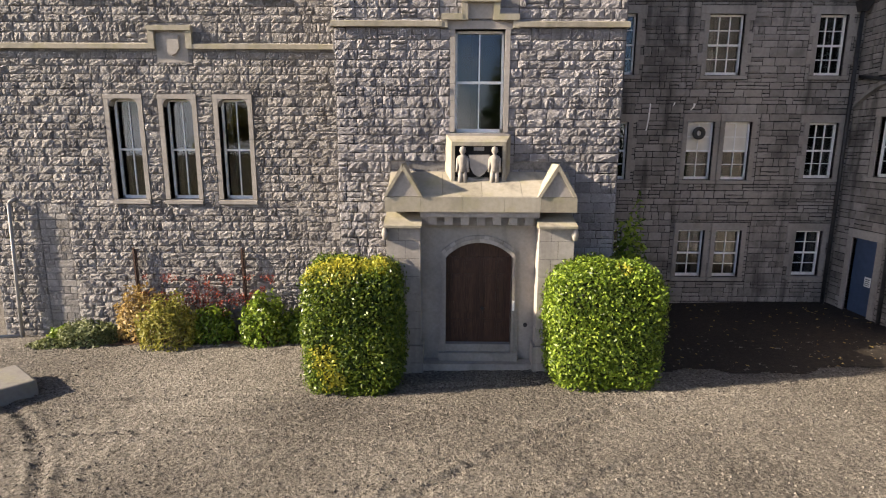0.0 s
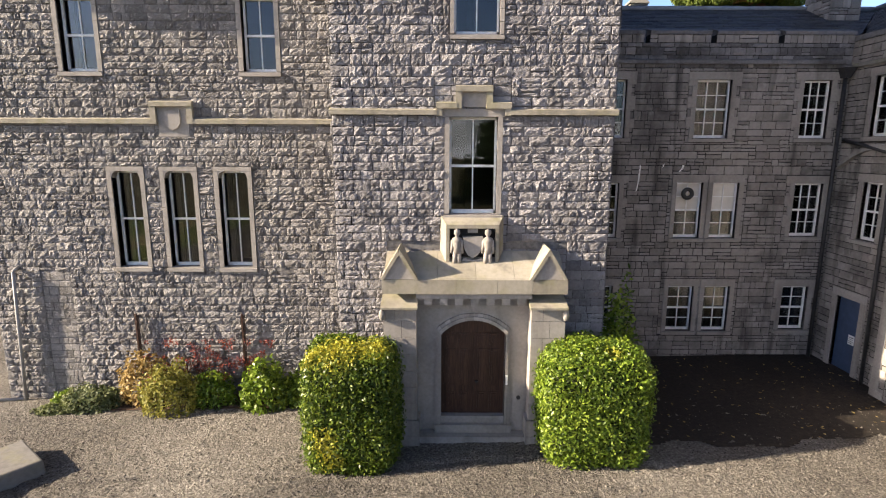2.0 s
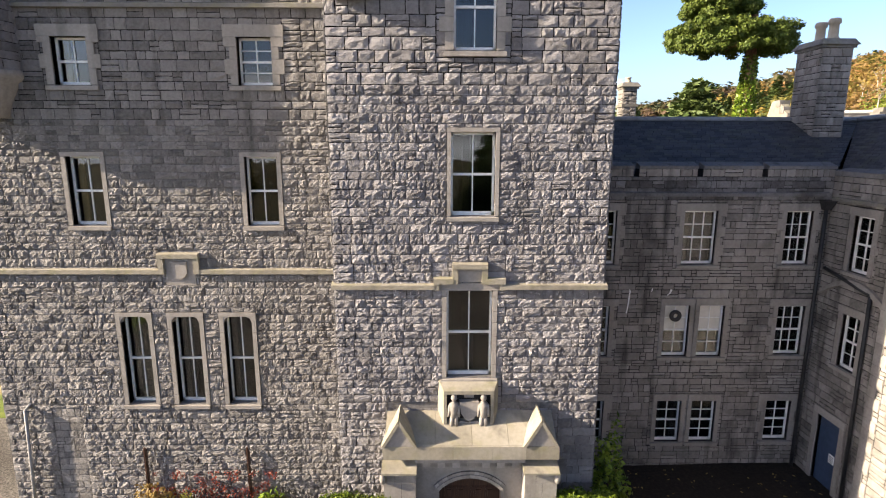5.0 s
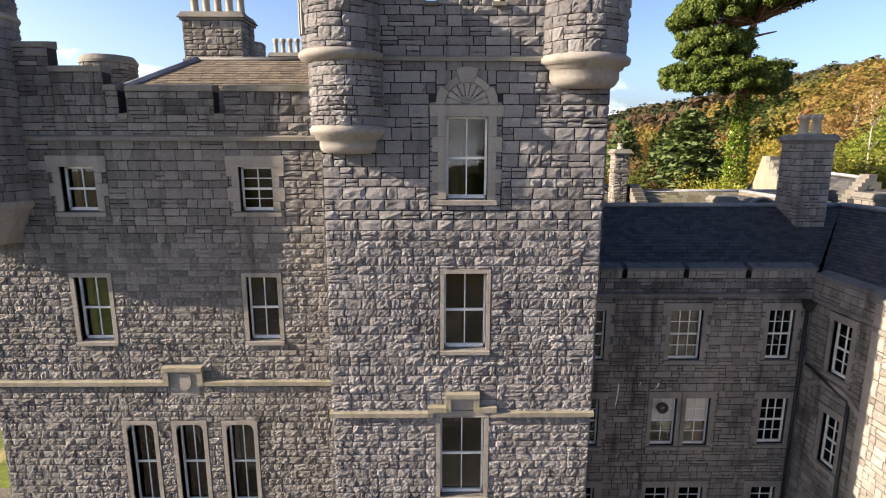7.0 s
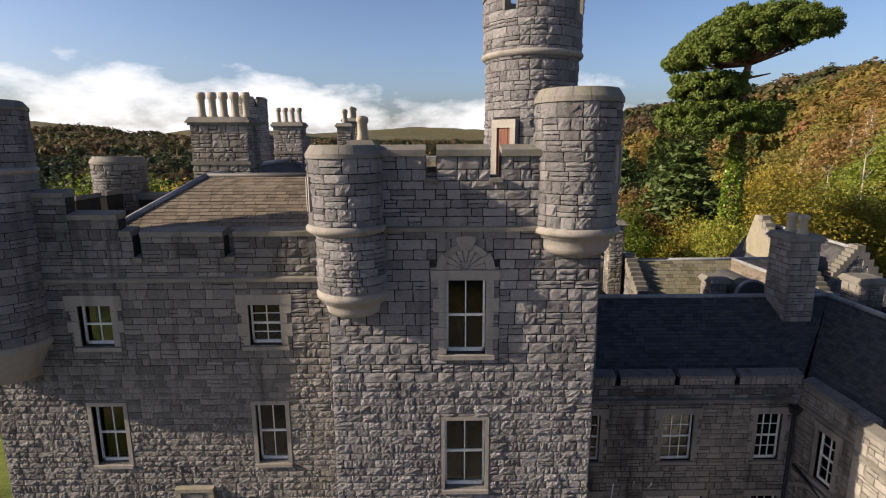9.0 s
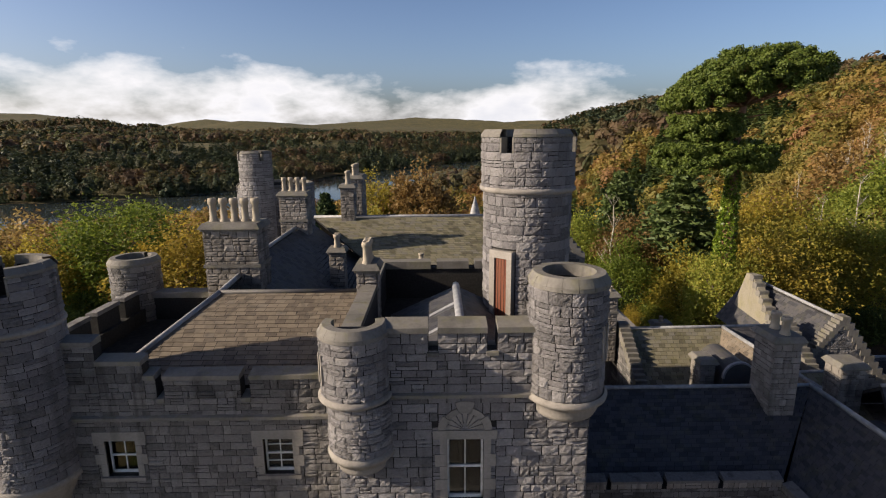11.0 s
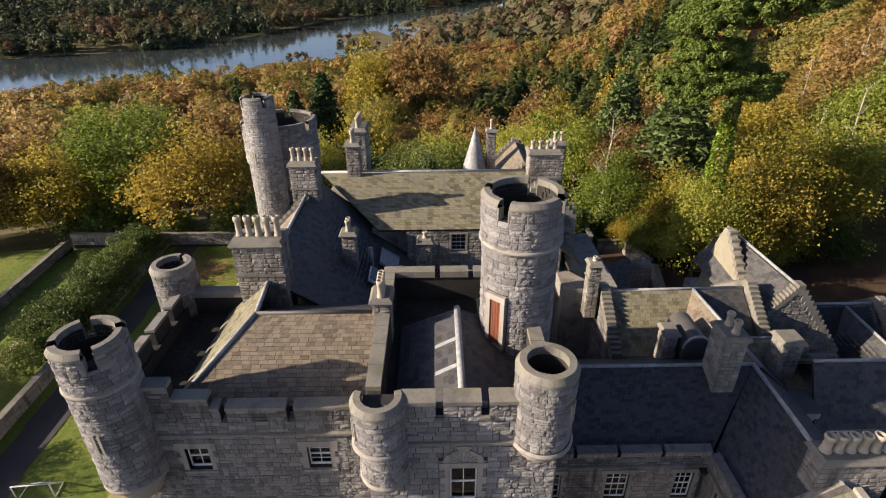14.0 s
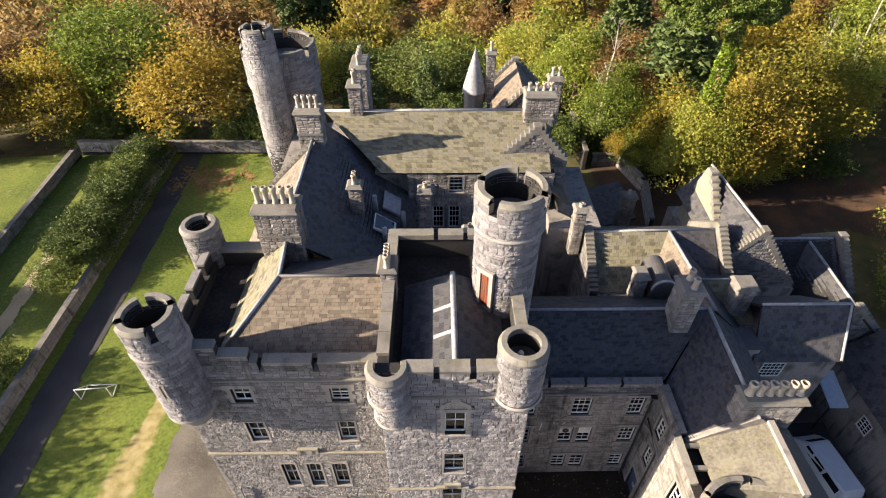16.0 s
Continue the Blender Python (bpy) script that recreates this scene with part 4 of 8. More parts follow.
part("tympanum", Shape().prism([(1.07 + 0.5 * math.cos(math.pi * k / 16), 16.23 + 0.5 * math.sin(math.pi * k / 16)) for k in range(17)],
                               lambda a, b, d: T_FRONT.at(a, b, d), 0.005, -0.04), mortar, fan_ob)
tl = turret(tower, "turret", -1.78, 13.03, 0.86, 17.3, 18.92, corbel=[(0.80, 17.12), (0.86, 17.15), (0.94, 17.2), (0.99, 17.26), (0.98, 17.33), (0.9, 17.38)], seed=21, a0=-200, a1=20, cop=0.3, slits=((-155, 17.7, 0.8),), label="round corner turret on a moulded corbel", floor=1.0)
part("turret_drum", Shape().lathe(-1.68, 13.07, [(0.825, 15.7), (0.825, 17.2)], -200, 20, 40), mortar, tl)
tagged(part("drum_stonework", stones(lay(0, radians(220) * 0.84, 15.75, 17.15, course=(0.18, 0.26), length=(0.22, 0.5), seed=25), Round(-1.68, 13.07, 0.84, -200), 0.055, 0.010, seed=25, grid=ROCKY), stone_mass, tl), kind="stuff")
part("drum_corbel", Shape().lathe(-1.68, 13.07, [(0.0, 15.1), (0.55, 15.12), (0.66, 15.19), (0.70, 15.3), (0.70, 15.42), (0.78, 15.44), (0.82, 15.54), (0.9, 15.58), (0.92, 15.68), (0.84, 15.76)], -200, 20, 40), dressed, tl, smooth=True)
turret(tower, "turret", 3.74, 13.18, 0.97, 17.28, 20.15, corbel=[(0.0, 16.58), (0.68, 16.6), (0.8, 16.68), (0.87, 16.8), (0.87, 17.0), (0.95, 17.02), (0.98, 17.1), (1.09, 17.13), (1.11, 17.23), (1.03, 17.3)],
       seed=22, cop=0.32, slits=((-35, 18.3, 0.9),), label="round corner turret on a moulded corbel", floor=0.8)
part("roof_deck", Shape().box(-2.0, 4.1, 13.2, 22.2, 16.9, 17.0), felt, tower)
roof_plane(tower, [(-1.4, 19.6, 17.1), (-1.4, 13.5, 17.1), (1.06, 13.5, 18.3), (1.06, 19.3, 18.3)], slate_dark, 31)
roof_plane(tower, [(3.4, 13.5, 17.1), (3.4, 19.6, 17.1), (1.06, 19.3, 18.3), (1.06, 13.5, 18.3)], slate_dark, 32)
ridge_roll(tower, (1.06, 13.3, 18.34), (1.06, 19.3, 18.34), 0.14)
for y in (15.4, 17.0):
    part("roof_board", Shape().hexa([(0.1, y, 17.72), (1.0, y, 18.2), (1.0, y + 0.22, 18.2), (0.1, y + 0.22, 17.72), (0.1, y, 17.92), (1.0, y, 18.4), (1.0, y + 0.22, 18.4), (0.1, y + 0.22, 17.92)]),
         lead, tower)
# stack on the tower's side wall
chimney("short stone chimney with a row of moulded pots", -2.50, -1.80, 18.57, 19.57, 16.90, 19.04, 4, "y", 0.8, seed=61)

# round stair tower
drum = thing("round_tower", "tall round granite stair tower with a battlemented top", "tower", (3.58, 18.93, 10.0))
turret(drum, "tower_top", 3.58, 18.93, 1.58, 21.95, 23.75, bands=(22.0,), notches=[(-125, 16), (-30, 16), (65, 16), (160, 16)], seed=41, cop=0.26, floor=1.4, relief=0.05)
dz = Round(3.58, 18.93, 1.5, -180)
ua = 1.5 * radians(180 - 131)
part("drum_wall", Shape().lathe(3.58, 18.93, [(1.47, 8.0), (1.47, 21.95)], 0, 360, 48), mortar, drum)
tagged(part("stonework", stones(lay(0, 2 * math.pi * 1.5, 10.0, 21.95, [(ua - 0.5, ua + 0.5, 17.3, 20.05)], course=(0.22, 0.36), length=(0.25, 0.6), seed=42), dz, 0.06, 0.010, seed=42, grid=ROCKY), stone_mass, drum),
       kind="stuff")
df = Face(3.58 + 1.5 * math.cos(radians(-131)), 18.93 + 1.5 * math.sin(radians(-131)), -41)
rd = part("roof_door", slab(Shape(), df, -0.25, 0.25, 17.6, 19.72, -0.12, 0.06), red_wood, drum, "red-brown plank door")
for k in range(1, 4):
    part("door_batten", slab(Shape(), df, -0.25 + 0.125 * k - 0.008, -0.25 + 0.125 * k + 0.008, 17.62, 19.7, 0.06, 0.068), oak, rd)
ds = Shape()
for a, b, c, d in ((-0.45, -0.25, 17.3, 19.72), (0.25, 0.45, 17.3, 19.72), (-0.45, 0.45, 19.72, 19.98), (-0.45, 0.45, 17.3, 17.6)):
    slab(ds, df, a, b, c, d, -0.2, 0.12)
part("door_surround", ds, dressed, drum)

# left range
left = thing("left_range", "long grey granite range with stepped parapet and slate roof", "house", (-7.5, 18.0, 0.3))
M_FRONT, M_SIDE = Face(0, 15.02, 0), Face(-12.70, 0, 270)
tri = [(-8.95, -8.15, 4.33, 7.06), (-7.47, -6.67, 4.33, 7.06), (-5.97, -5.15, 4.33, 7.06)]
mid3 = [(-9.92, -8.98, 9.72, 11.62), (-5.06, -4.18, 9.72, 11.62)]
top4 = [(-9.92, -8.98, 13.5, 14.72), (-5.06, -4.15, 13.5, 14.72)]
m_holes = [*tri, *mid3, *top4]
m_skip = [(a - 0.13, b + 0.13, c - 0.13, d + 0.12) for a, b, c, d in tri + mid3] + [(a - 0.3, b + 0.3, c - 0.16, d + 0.28) for a, b, c, d in top4] + [(-7.62, -6.55, 8.0, 9.0), (-11.3, -10.45, 0.2, 4.2)]
wall(left, M_FRONT, -12.70, -2.30, 12.6, 16.1, m_holes, m_skip, relief=0.05, mass=tawny_mass, seed=37, name="upper_wall", course=(0.2, 0.32), length=(0.22, 0.6), split=0.2)
body, near = wall(left, M_FRONT, -12.70, -2.30, 0.0, 12.6, m_holes, m_skip, relief=0.06, mass=tawny_mass, loose=(-9.8, -2.3, 7.3, 9.6), seed=7, course=(0.17, 0.26), length=(0.17, 0.5), split=0.1)
LOOSE.append((near, M_FRONT, body, tawny_piece, 0.06))
steps = [(-12.70, -9.84, 18.03), (-9.84, -8.47, 17.42), (-8.47, -8.13, 16.95), (-7.90, -5.59, 16.93), (-5.31, -2.30, 16.93), (-8.13, -7.90, 16.2), (-5.59, -5.31, 16.2)]
for i, (a, b, z) in enumerate(steps):
    w, _ = wall(left, M_FRONT, a, b, 16.1, z - 0.22, thick=0.36, relief=0.05, mass=old_stone, seed=80 + i, name="parapet")
    k = max(1, round((b - a) / 1.2))
    for j in range(k):
        part("coping_stone", slab(Shape(), M_FRONT, a + (b - a) * j / k + 0.004, a + (b - a) * (j + 1) / k - 0.004, z - 0.22, z, -0.42, 0.08, 0.08), coping, left)
part("cornice", slab(Shape(), M_FRONT, -11.4, -2.30, 15.42, 15.60, -0.05, 0.14, 0.08), coping, left)
for a, b in ((-12.75, -7.58), (-6.58, -2.30)):
    part("string_course", slab(Shape(), M_FRONT, a, b, 8.34, 8.52, -0.05, 0.13, 0.06), sandstone, left)
part("string_course", slab(Shape(), M_FRONT, -7.66, -6.50, 8.80, 8.97, -0.05, 0.17, 0.05), sandstone, left)
part("string_course", slab(Shape(), M_FRONT, -7.66, -7.50, 8.34, 8.80, -0.05, 0.14), sandstone, left)
part("string_course", slab(Shape(), M_FRONT, -6.66, -6.50, 8.34, 8.80, -0.05, 0.14), sandstone, left)
sp = part("shield_panel", slab(Shape(), M_FRONT, -7.50, -6.66, 8.0, 8.80, -0.05, 0.03), dressed, left, "stone panel with a blank carved shield")
part("shield", Shape().prism([(-7.29, 8.70), (-6.87, 8.70), (-6.87, 8.36), (-6.95, 8.24), (-7.08, 8.17), (-7.21, 8.24), (-7.29, 8.36)], lambda a, b, d: M_FRONT.at(a, b, d), 0.09, 0.0), dressed, sp)
for w in tri:
    window(left, M_FRONT, *w, jamb=0.13, head=0.12, sill_h=0.13, drape=curtain_mat, arch=True, deep=0.24, tight=True)
for k, w in enumerate(mid3):
    window(left, M_FRONT, *w, jamb=0.13, head=0.12, sill_h=0.13, tight=True, drape=gold_curtain if k == 0 else None)
for k, w in enumerate(top4):
    window(left, M_FRONT, *w, jamb=0.2, head=0.3, ears=True, cols=2, rows=2 if k == 0 else 4, drape=gold_curtain if k == 0 else None)
wall(left, M_SIDE, -23.0, -15.02, -0.2, 16.6, relief=0.09, seed=9, course=(0.32, 0.5), length=(0.5, 1.0))
for i, (a, b) in enumerate(((-22.4, -21.0), (-20.6, -19.2), (-18.8, -17.2), (-16.9, -15.6))):
    wall(left, M_SIDE, a, b, 16.6, 17.3, thick=0.35, relief=0.06, seed=90 + i, name="side_merlon")
    part("coping_stone", slab(Shape(), M_SIDE, a - 0.03, b + 0.03, 17.3, 17.46, -0.4, 0.05, 0.06), old_stone, left)
wall(left, Face(0, 23.0, 180), 7.0, 12.7, 8.0, 17.0, relief=0.06, seed=10, name="back_wall", course=(0.32, 0.5), length=(0.5, 1.0))
part("back_coping", Shape().box(-12.7, -9.2, 22.4, 23.1, 17.0, 17.25), coping, left)
turret(left, "corner_turret", -11.98, 14.97, 1.20, 13.8, 20.15, corbel=[(0.05, 12.6), (0.75, 12.65), (0.85, 13.0), (1.0, 13.25), (1.1, 13.5), (1.26, 13.65), (1.26, 13.8), (1.2, 13.85)],
       bands=(18.55,), notches=[(-150, 18), (-60, 18), (30, 18), (120, 18)], seed=23, label="round corner turret with a notched rim", floor=1.4, slits=((-95, 15.9, 0.9), (-165, 14.6, 1.0)), cop=0.26)
turret(left, "rear_turret", -12.85, 22.95, 0.98, 12.0, 18.45, seed=24, label="round rear turret with an open top", floor=0.9, cop=0.3, mass=old_stone, notches=[(75, 14)])
# uncut slit, the darkness within painted as a black block
part("side_slit", slab(Shape(), M_FRONT, -11.06, -10.94, 16.35, 17.05, -0.1, 0.02), iron, left)
part("slit_surround", slab(slab(Shape(), M_FRONT, -11.2, -11.06, 16.3, 17.1, -0.1, 0.05), M_FRONT, -10.94, -10.8, 16.3, 17.1, -0.1, 0.05), dressed, left)
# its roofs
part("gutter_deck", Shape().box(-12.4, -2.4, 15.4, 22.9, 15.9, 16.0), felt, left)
FRONT_SLATES = []
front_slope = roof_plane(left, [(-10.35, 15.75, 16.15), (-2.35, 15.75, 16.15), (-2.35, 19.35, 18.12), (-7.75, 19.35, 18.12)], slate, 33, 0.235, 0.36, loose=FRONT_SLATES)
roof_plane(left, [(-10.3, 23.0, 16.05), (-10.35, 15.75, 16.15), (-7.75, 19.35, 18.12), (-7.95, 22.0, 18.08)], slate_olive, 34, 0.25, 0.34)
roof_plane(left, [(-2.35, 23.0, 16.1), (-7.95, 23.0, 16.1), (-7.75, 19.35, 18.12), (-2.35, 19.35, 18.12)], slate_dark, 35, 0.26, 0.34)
ridge_roll(left, (-7.75, 19.35, 18.15), (-2.3, 19.35, 18.15), 0.09, slate_dark)
ridge_roll(left, (-10.4, 15.7, 16.17), (-7.75, 19.35, 18.15), 0.10)
ridge_roll(left, (-7.75, 19.35, 18.15), (-7.95, 22.0, 18.12), 0.10)
ridge_roll(left, (-7.95, 22.0, 18.12), (-9.9, 22.9, 16.3), 0.10)
chimney("broad stone chimney stack with five tall moulded pots", -9.36, -7.11, 22.04, 23.44, 15.00, 19.97, 5, "x", 1.0, band=18.42, seed=62, pot_r=0.15)

# long rear range behind the left front
rear = thing("rear_left_range", "slate-roofed rear range of the castle", "house", (-6.0, 28.0, 0.3))
rb = Shape()
rb.box(-11.4, -1.2, 23.3, 33.0, 0.0, 13.4)
part("wall", rb, rubble_mass, rear)
# sunward slope in the lighter slate, the other in the shade-dark one
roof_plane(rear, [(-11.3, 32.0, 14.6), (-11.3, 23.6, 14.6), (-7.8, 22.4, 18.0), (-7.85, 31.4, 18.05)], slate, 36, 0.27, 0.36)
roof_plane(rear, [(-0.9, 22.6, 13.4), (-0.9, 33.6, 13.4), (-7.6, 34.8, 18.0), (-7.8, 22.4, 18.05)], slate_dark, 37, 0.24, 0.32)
ridge_roll(rear, (-7.8, 22.4, 18.1), (-7.85, 34.8, 18.15), 0.1)
for i in range(11):                                          # crow steps
    x, z = -11.3 + i * 0.32, 14.65 + i * 0.31
    part("crow_step", Shape().box(x, x + 0.36, 31.2, 31.75, z, z + 0.42), coping, rear)
part("gable_wall", Shape().prism([(-11.4, 12.0), (-7.9, 12.0), (-7.9, 18.1), (-11.4, 14.6)], lambda a, b, d: (a, d, b), 31.3, 31.7), rubble_mass, rear)
sk = part("skylight", Shape().hexa([(-3.4, 26.2, 15.35), (-2.1, 26.2, 14.45), (-2.1, 27.6, 14.45), (-3.4, 27.6, 15.35), (-3.35, 26.2, 15.5), (-2.05, 26.2, 14.6), (-2.05, 27.6, 14.6), (-3.35, 27.6, 15.5)]),
          white_paint, rear, "pale metal skylight")
part("skylight_glass", Shape().hexa([(-3.3, 26.3, 15.44), (-2.2, 26.3, 14.69), (-2.2, 27.5, 14.69), (-3.3, 27.5, 15.44), (-3.27, 26.3, 15.49), (-2.17, 26.3, 14.74), (-2.17, 27.5, 14.74), (-3.27, 27.5, 15.49)]), car_glass, sk)
part("roof_hatch", Shape().hexa([(-3.0, 28.6, 15.05), (-1.9, 28.6, 14.3), (-1.9, 30.4, 14.3), (-3.0, 30.4, 15.05), (-2.95, 28.6, 15.2), (-1.85, 28.6, 14.45), (-1.85, 30.4, 14.45), (-2.95, 30.4, 15.2)]),
           lead, rear, "glazed roof hatch")
for x, y in ((-2.6, 25.7), (-1.6, 28.1), (-3.4, 28.2)):
    part("roof_vent", Shape().tube((x, y, 14.2 + (-2.0 - x) * 0.7), (x, y, 15.4 + (-2.0 - x) * 0.7), 0.16, 0.16, 10), lead, rear, smooth=True)
chimney("stone chimney stack with four buff pots", -9.19, -7.54, 32.58, 33.68, 15.50, 20.15, 4, "x", 0.85, band=18.65, seed=63)
chimney("small stone chimney on a slate slope with a pot", -5.25, -4.50, 27.38, 28.08, 15.00, 17.77, 2, "y", 0.7, seed=64)
chimney("slim stone chimney stack rising from the court", -0.85, -0.15, 28.16, 28.86, 10.00, 16.81, 1, "x", 0.4, band=14.61, seed=65)
chimney("slim stone chimney stack by the round tower", 1.90, 2.60, 24.11, 24.81, 10.00, 16.69, 1, "x", 0.35, seed=66)

# back range across the court
back = thing("back_range", "rear castle range with a mossy slate roof", "house", (1.0, 36.0, 0.3))
B_FACE = Face(0, 31.6, 0)
court = [(0.55, 1.35, 10.9, 13.0), (1.75, 2.55, 10.9, 13.0), (1.75, 2.75, 14.3, 15.6)]
wall(back, B_FACE, -1.2, 9.2, 0.3, 15.9, court, [(a - 0.15, b + 0.15, c - 0.1, d + 0.15) for a, b, c, d in court], relief=0.04, mass=rubble_mass, seed=12)
for w in court:
    window(back, B_FACE, *w, cols=3, rows=4, jamb=0.1, head=0.12, deep=0.14)
part("body", Shape().box(-7.6, 9.2, 32.2, 41.0, 0.0, 15.5), rubble_mass, back)
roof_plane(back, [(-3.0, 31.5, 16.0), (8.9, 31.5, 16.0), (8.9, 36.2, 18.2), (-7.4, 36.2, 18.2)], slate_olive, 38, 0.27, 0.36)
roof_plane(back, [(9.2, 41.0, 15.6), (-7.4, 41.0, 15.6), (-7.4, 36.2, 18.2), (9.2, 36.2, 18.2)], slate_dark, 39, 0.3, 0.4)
ridge_roll(back, (-7.4, 36.2, 18.24), (8.9, 36.2, 18.24), 0.11)
chimney("stone chimney stack with four pots at a roof's end", 6.76, 8.86, 35.75, 37.15, 15.50, 19.71, 4, "x", 0.6, band=18.01, seed=67)
chimney("stone chimney stack behind a roof ridge", 9.13, 10.13, 39.63, 40.63, 15.50, 19.18, 2, "x", 0.7, seed=68)
chimney("tall stone chimney stack with a mossy cap", -6.13, -5.23, 36.43, 37.43, 16.00, 20.22, 2, "y", 0.9, seed=69)
chimney("tall stone chimney stack with a row of pots", -6.10, -5.00, 38.64, 40.84, 16.00, 20.64, 4, "y", 0.8, seed=60)


def crow_gable(parent, pts, place, step_mat, wall_mat, steps=8, thick=0.5, seed=1):
    """A gable wall with stepped edges. pts: foot of the slope, apex and the other foot as (u, z)."""
    (a, za), (m, zm), (b, zb) = pts
    part("gable_wall", Shape().prism([(a, za - 3.0), (b, zb - 3.0), (b, zb), (m, zm), (a, za)], place, 0.0, -thick), wall_mat, parent)
    slope = lambda u: np.interp(u, *zip(*sorted(((a, za), (m, zm), (b, zb)))))
    cells = [c for c in lay(min(a, b), max(a, b), min(za, zb) - 3.0, zm, course=(0.2, 0.32), length=(0.22, 0.6), seed=seed) if c[3] < min(slope(c[0]), slope(c[1])) + 0.02]
    tagged(part("stonework", stones(cells, lambda u, z, d: np.stack(place(u, z, d), -1), 0.04, seed=seed), old_stone, parent), kind="stuff")
    for (p, zp), (q, zq) in (((a, za), (m, zm)), ((b, zb), (m, zm))):
        for i in range(steps):
            s0, s1 = i / steps, (i + 1) / steps
            u0, u1 = p + (q - p) * s0, p + (q - p) * s1
            z = zp + (zq - zp) * s1
            part("crow_step", Shape().prism([(min(u0, u1), zp + (zq - zp) * s0 - 0.25), (max(u0, u1), zp + (zq - zp) * s0 - 0.25), (max(u0, u1), z + 0.12), (min(u0, u1), z + 0.12)], place, 0.06, -thick - 0.06),
                 step_mat, parent)


crow_gable(back, [(5.4, 16.2), (7.9, 18.7), (10.3, 15.9)], lambda a, b, d: (a, 32.9 - d, b), coping, rubble_mass, 9)
roof_plane(back, [(10.4, 31.0, 13.6), (10.4, 37.5, 13.6), (8.0, 37.5, 15.8), (8.0, 31.0, 15.8)], slate_dark, 40)
part("side_body", Shape().box(9.0, 12.6, 29.5, 37.0, 0.3, 12.6), rubble_mass, back)
roof_plane(back, [(12.8, 30.6, 11.6), (12.8, 37.2, 11.6), (9.6, 37.2, 13.4), (9.6, 30.6, 13.4)], slate, 43)

# far towers
far = thing("far_tower", "battlemented round tower with a slender stair turret", "tower", (-12.3, 43.0, 0.0))
part("drum_wall", Shape().lathe(-12.3, 45.0, [(2.95, 0.0), (2.85, 16.0)], 0, 360, 48), mortar, far)
tagged(part("stonework", stones(lay(0, 2 * math.pi * 2.9, 9.0, 16.0, course=(0.26, 0.4), length=(0.3, 0.75), seed=51), Round(-12.3, 45.0, 2.88, 0), 0.05, seed=51), stone_mass, far), kind="stuff")
turret(far, "tower_top", -12.3, 45.0, 3.0, 16.0, 19.3, bands=(16.4,), notches=[(-150, 9), (-85, 9), (-30, 9), (25, 9), (90, 9), (150, 9)], seed=52, floor=1.4, cop=0.24)
part("stair_wall", Shape().lathe(-12.5, 41.0, [(1.3, 0.0), (1.12, 20.5)], 0, 360, 40), mortar, far)
tagged(part("stair_stonework", stones(lay(0, 2 * math.pi * 1.18, 8.0, 20.5, course=(0.24, 0.36), length=(0.28, 0.6), seed=53), Round(-12.5, 41.0, 1.17, 0), 0.05, seed=53), stone_mass, far), kind="stuff")
turret(far, "stair_top", -12.5, 41.0, 1.15, 20.5, 22.1, notches=[(-140, 16), (-50, 16), (40, 16), (130, 16)], seed=54, floor=1.2, cop=0.2, slits=((-120, 17.2, 1.1), (-120, 12.5, 1.1)))
part("link_wall", Shape().box(-11.3, -8.0, 33.0, 43.0, 0.0, 13.0), rubble_mass, far)

# small conical turret and gable beyond the back range
cone = thing("conical_turret", "slim turret with a pale conical roof", "turret", (4.6, 47.5, 0))
part("drum_wall", Shape().lathe(4.6, 47.5, [(0.95, 0.0), (0.95, 14.2)], 0, 360, 24), rubble_mass, cone)
part("cone_roof", Shape().lathe(4.6, 47.5, [(1.15, 14.1), (0.02, 18.3)], 0, 360, 24), lead, cone, smooth=True)
lodge = thing("far_gabled_wing", "far wing with crow-stepped gable and pale slate roof", "house", (8.0, 48.3, 0))
part("body", Shape().box(5.8, 10.4, 44.9, 51.7, 0.0, 13.3), rubble_mass, lodge)
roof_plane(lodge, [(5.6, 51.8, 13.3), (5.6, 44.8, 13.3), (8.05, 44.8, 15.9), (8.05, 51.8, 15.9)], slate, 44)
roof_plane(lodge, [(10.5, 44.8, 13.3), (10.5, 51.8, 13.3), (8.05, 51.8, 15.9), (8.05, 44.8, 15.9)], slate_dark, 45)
crow_gable(lodge, [(5.5, 13.4), (8.05, 16.05), (10.6, 13.4)], lambda a, b, d: (a, 51.75 - d, b), coping, rubble_mass, 8)
crow_gable(lodge, [(5.5, 13.1), (8.05, 15.8), (10.6, 13.1)], lambda a, b, d: (a, 44.9 - d, b), coping, rubble_mass, 8)
chimney("stone chimney on a far gable", 4.98, 5.78, 48.79, 49.59, 13.00, 17.61, 1, "x", 0.9, seed=59)

# ---- right-hand ranges ----
right = thing("right_range", "lower dark rubble range with small-paned windows", "house", (8.7, 19.0, 0.6))
R_FRONT = Face(0, 17.45, 0)
r_win = [(8.31, 9.40, 8.06, 9.85, 3, 4, 0.0), (11.67, 12.55, 8.06, 9.85, 3, 4, 0.0), (5.2, 6.1, 8.06, 9.85, 3, 4, 0.0),
         (7.92, 8.78, 4.82, 6.64, 2, 4, 0.52), (9.10, 9.96, 4.82, 6.64, 2, 4, 0.52), (11.76, 12.70, 4.88, 6.62, 3, 4, 0.0), (5.2, 6.05, 4.82, 6.62, 2, 4, 0.0),
         (7.92, 8.78, 1.60, 3.17, 2, 4, 0.0), (9.14, 10.0, 1.60, 3.17, 2, 4, 0.0), (11.77, 12.65, 1.66, 3.17, 2, 4, 0.0), (5.2, 6.05, 1.6, 3.17, 2, 4, 0.0)]
r_holes = [w[:4] for w in r_win]
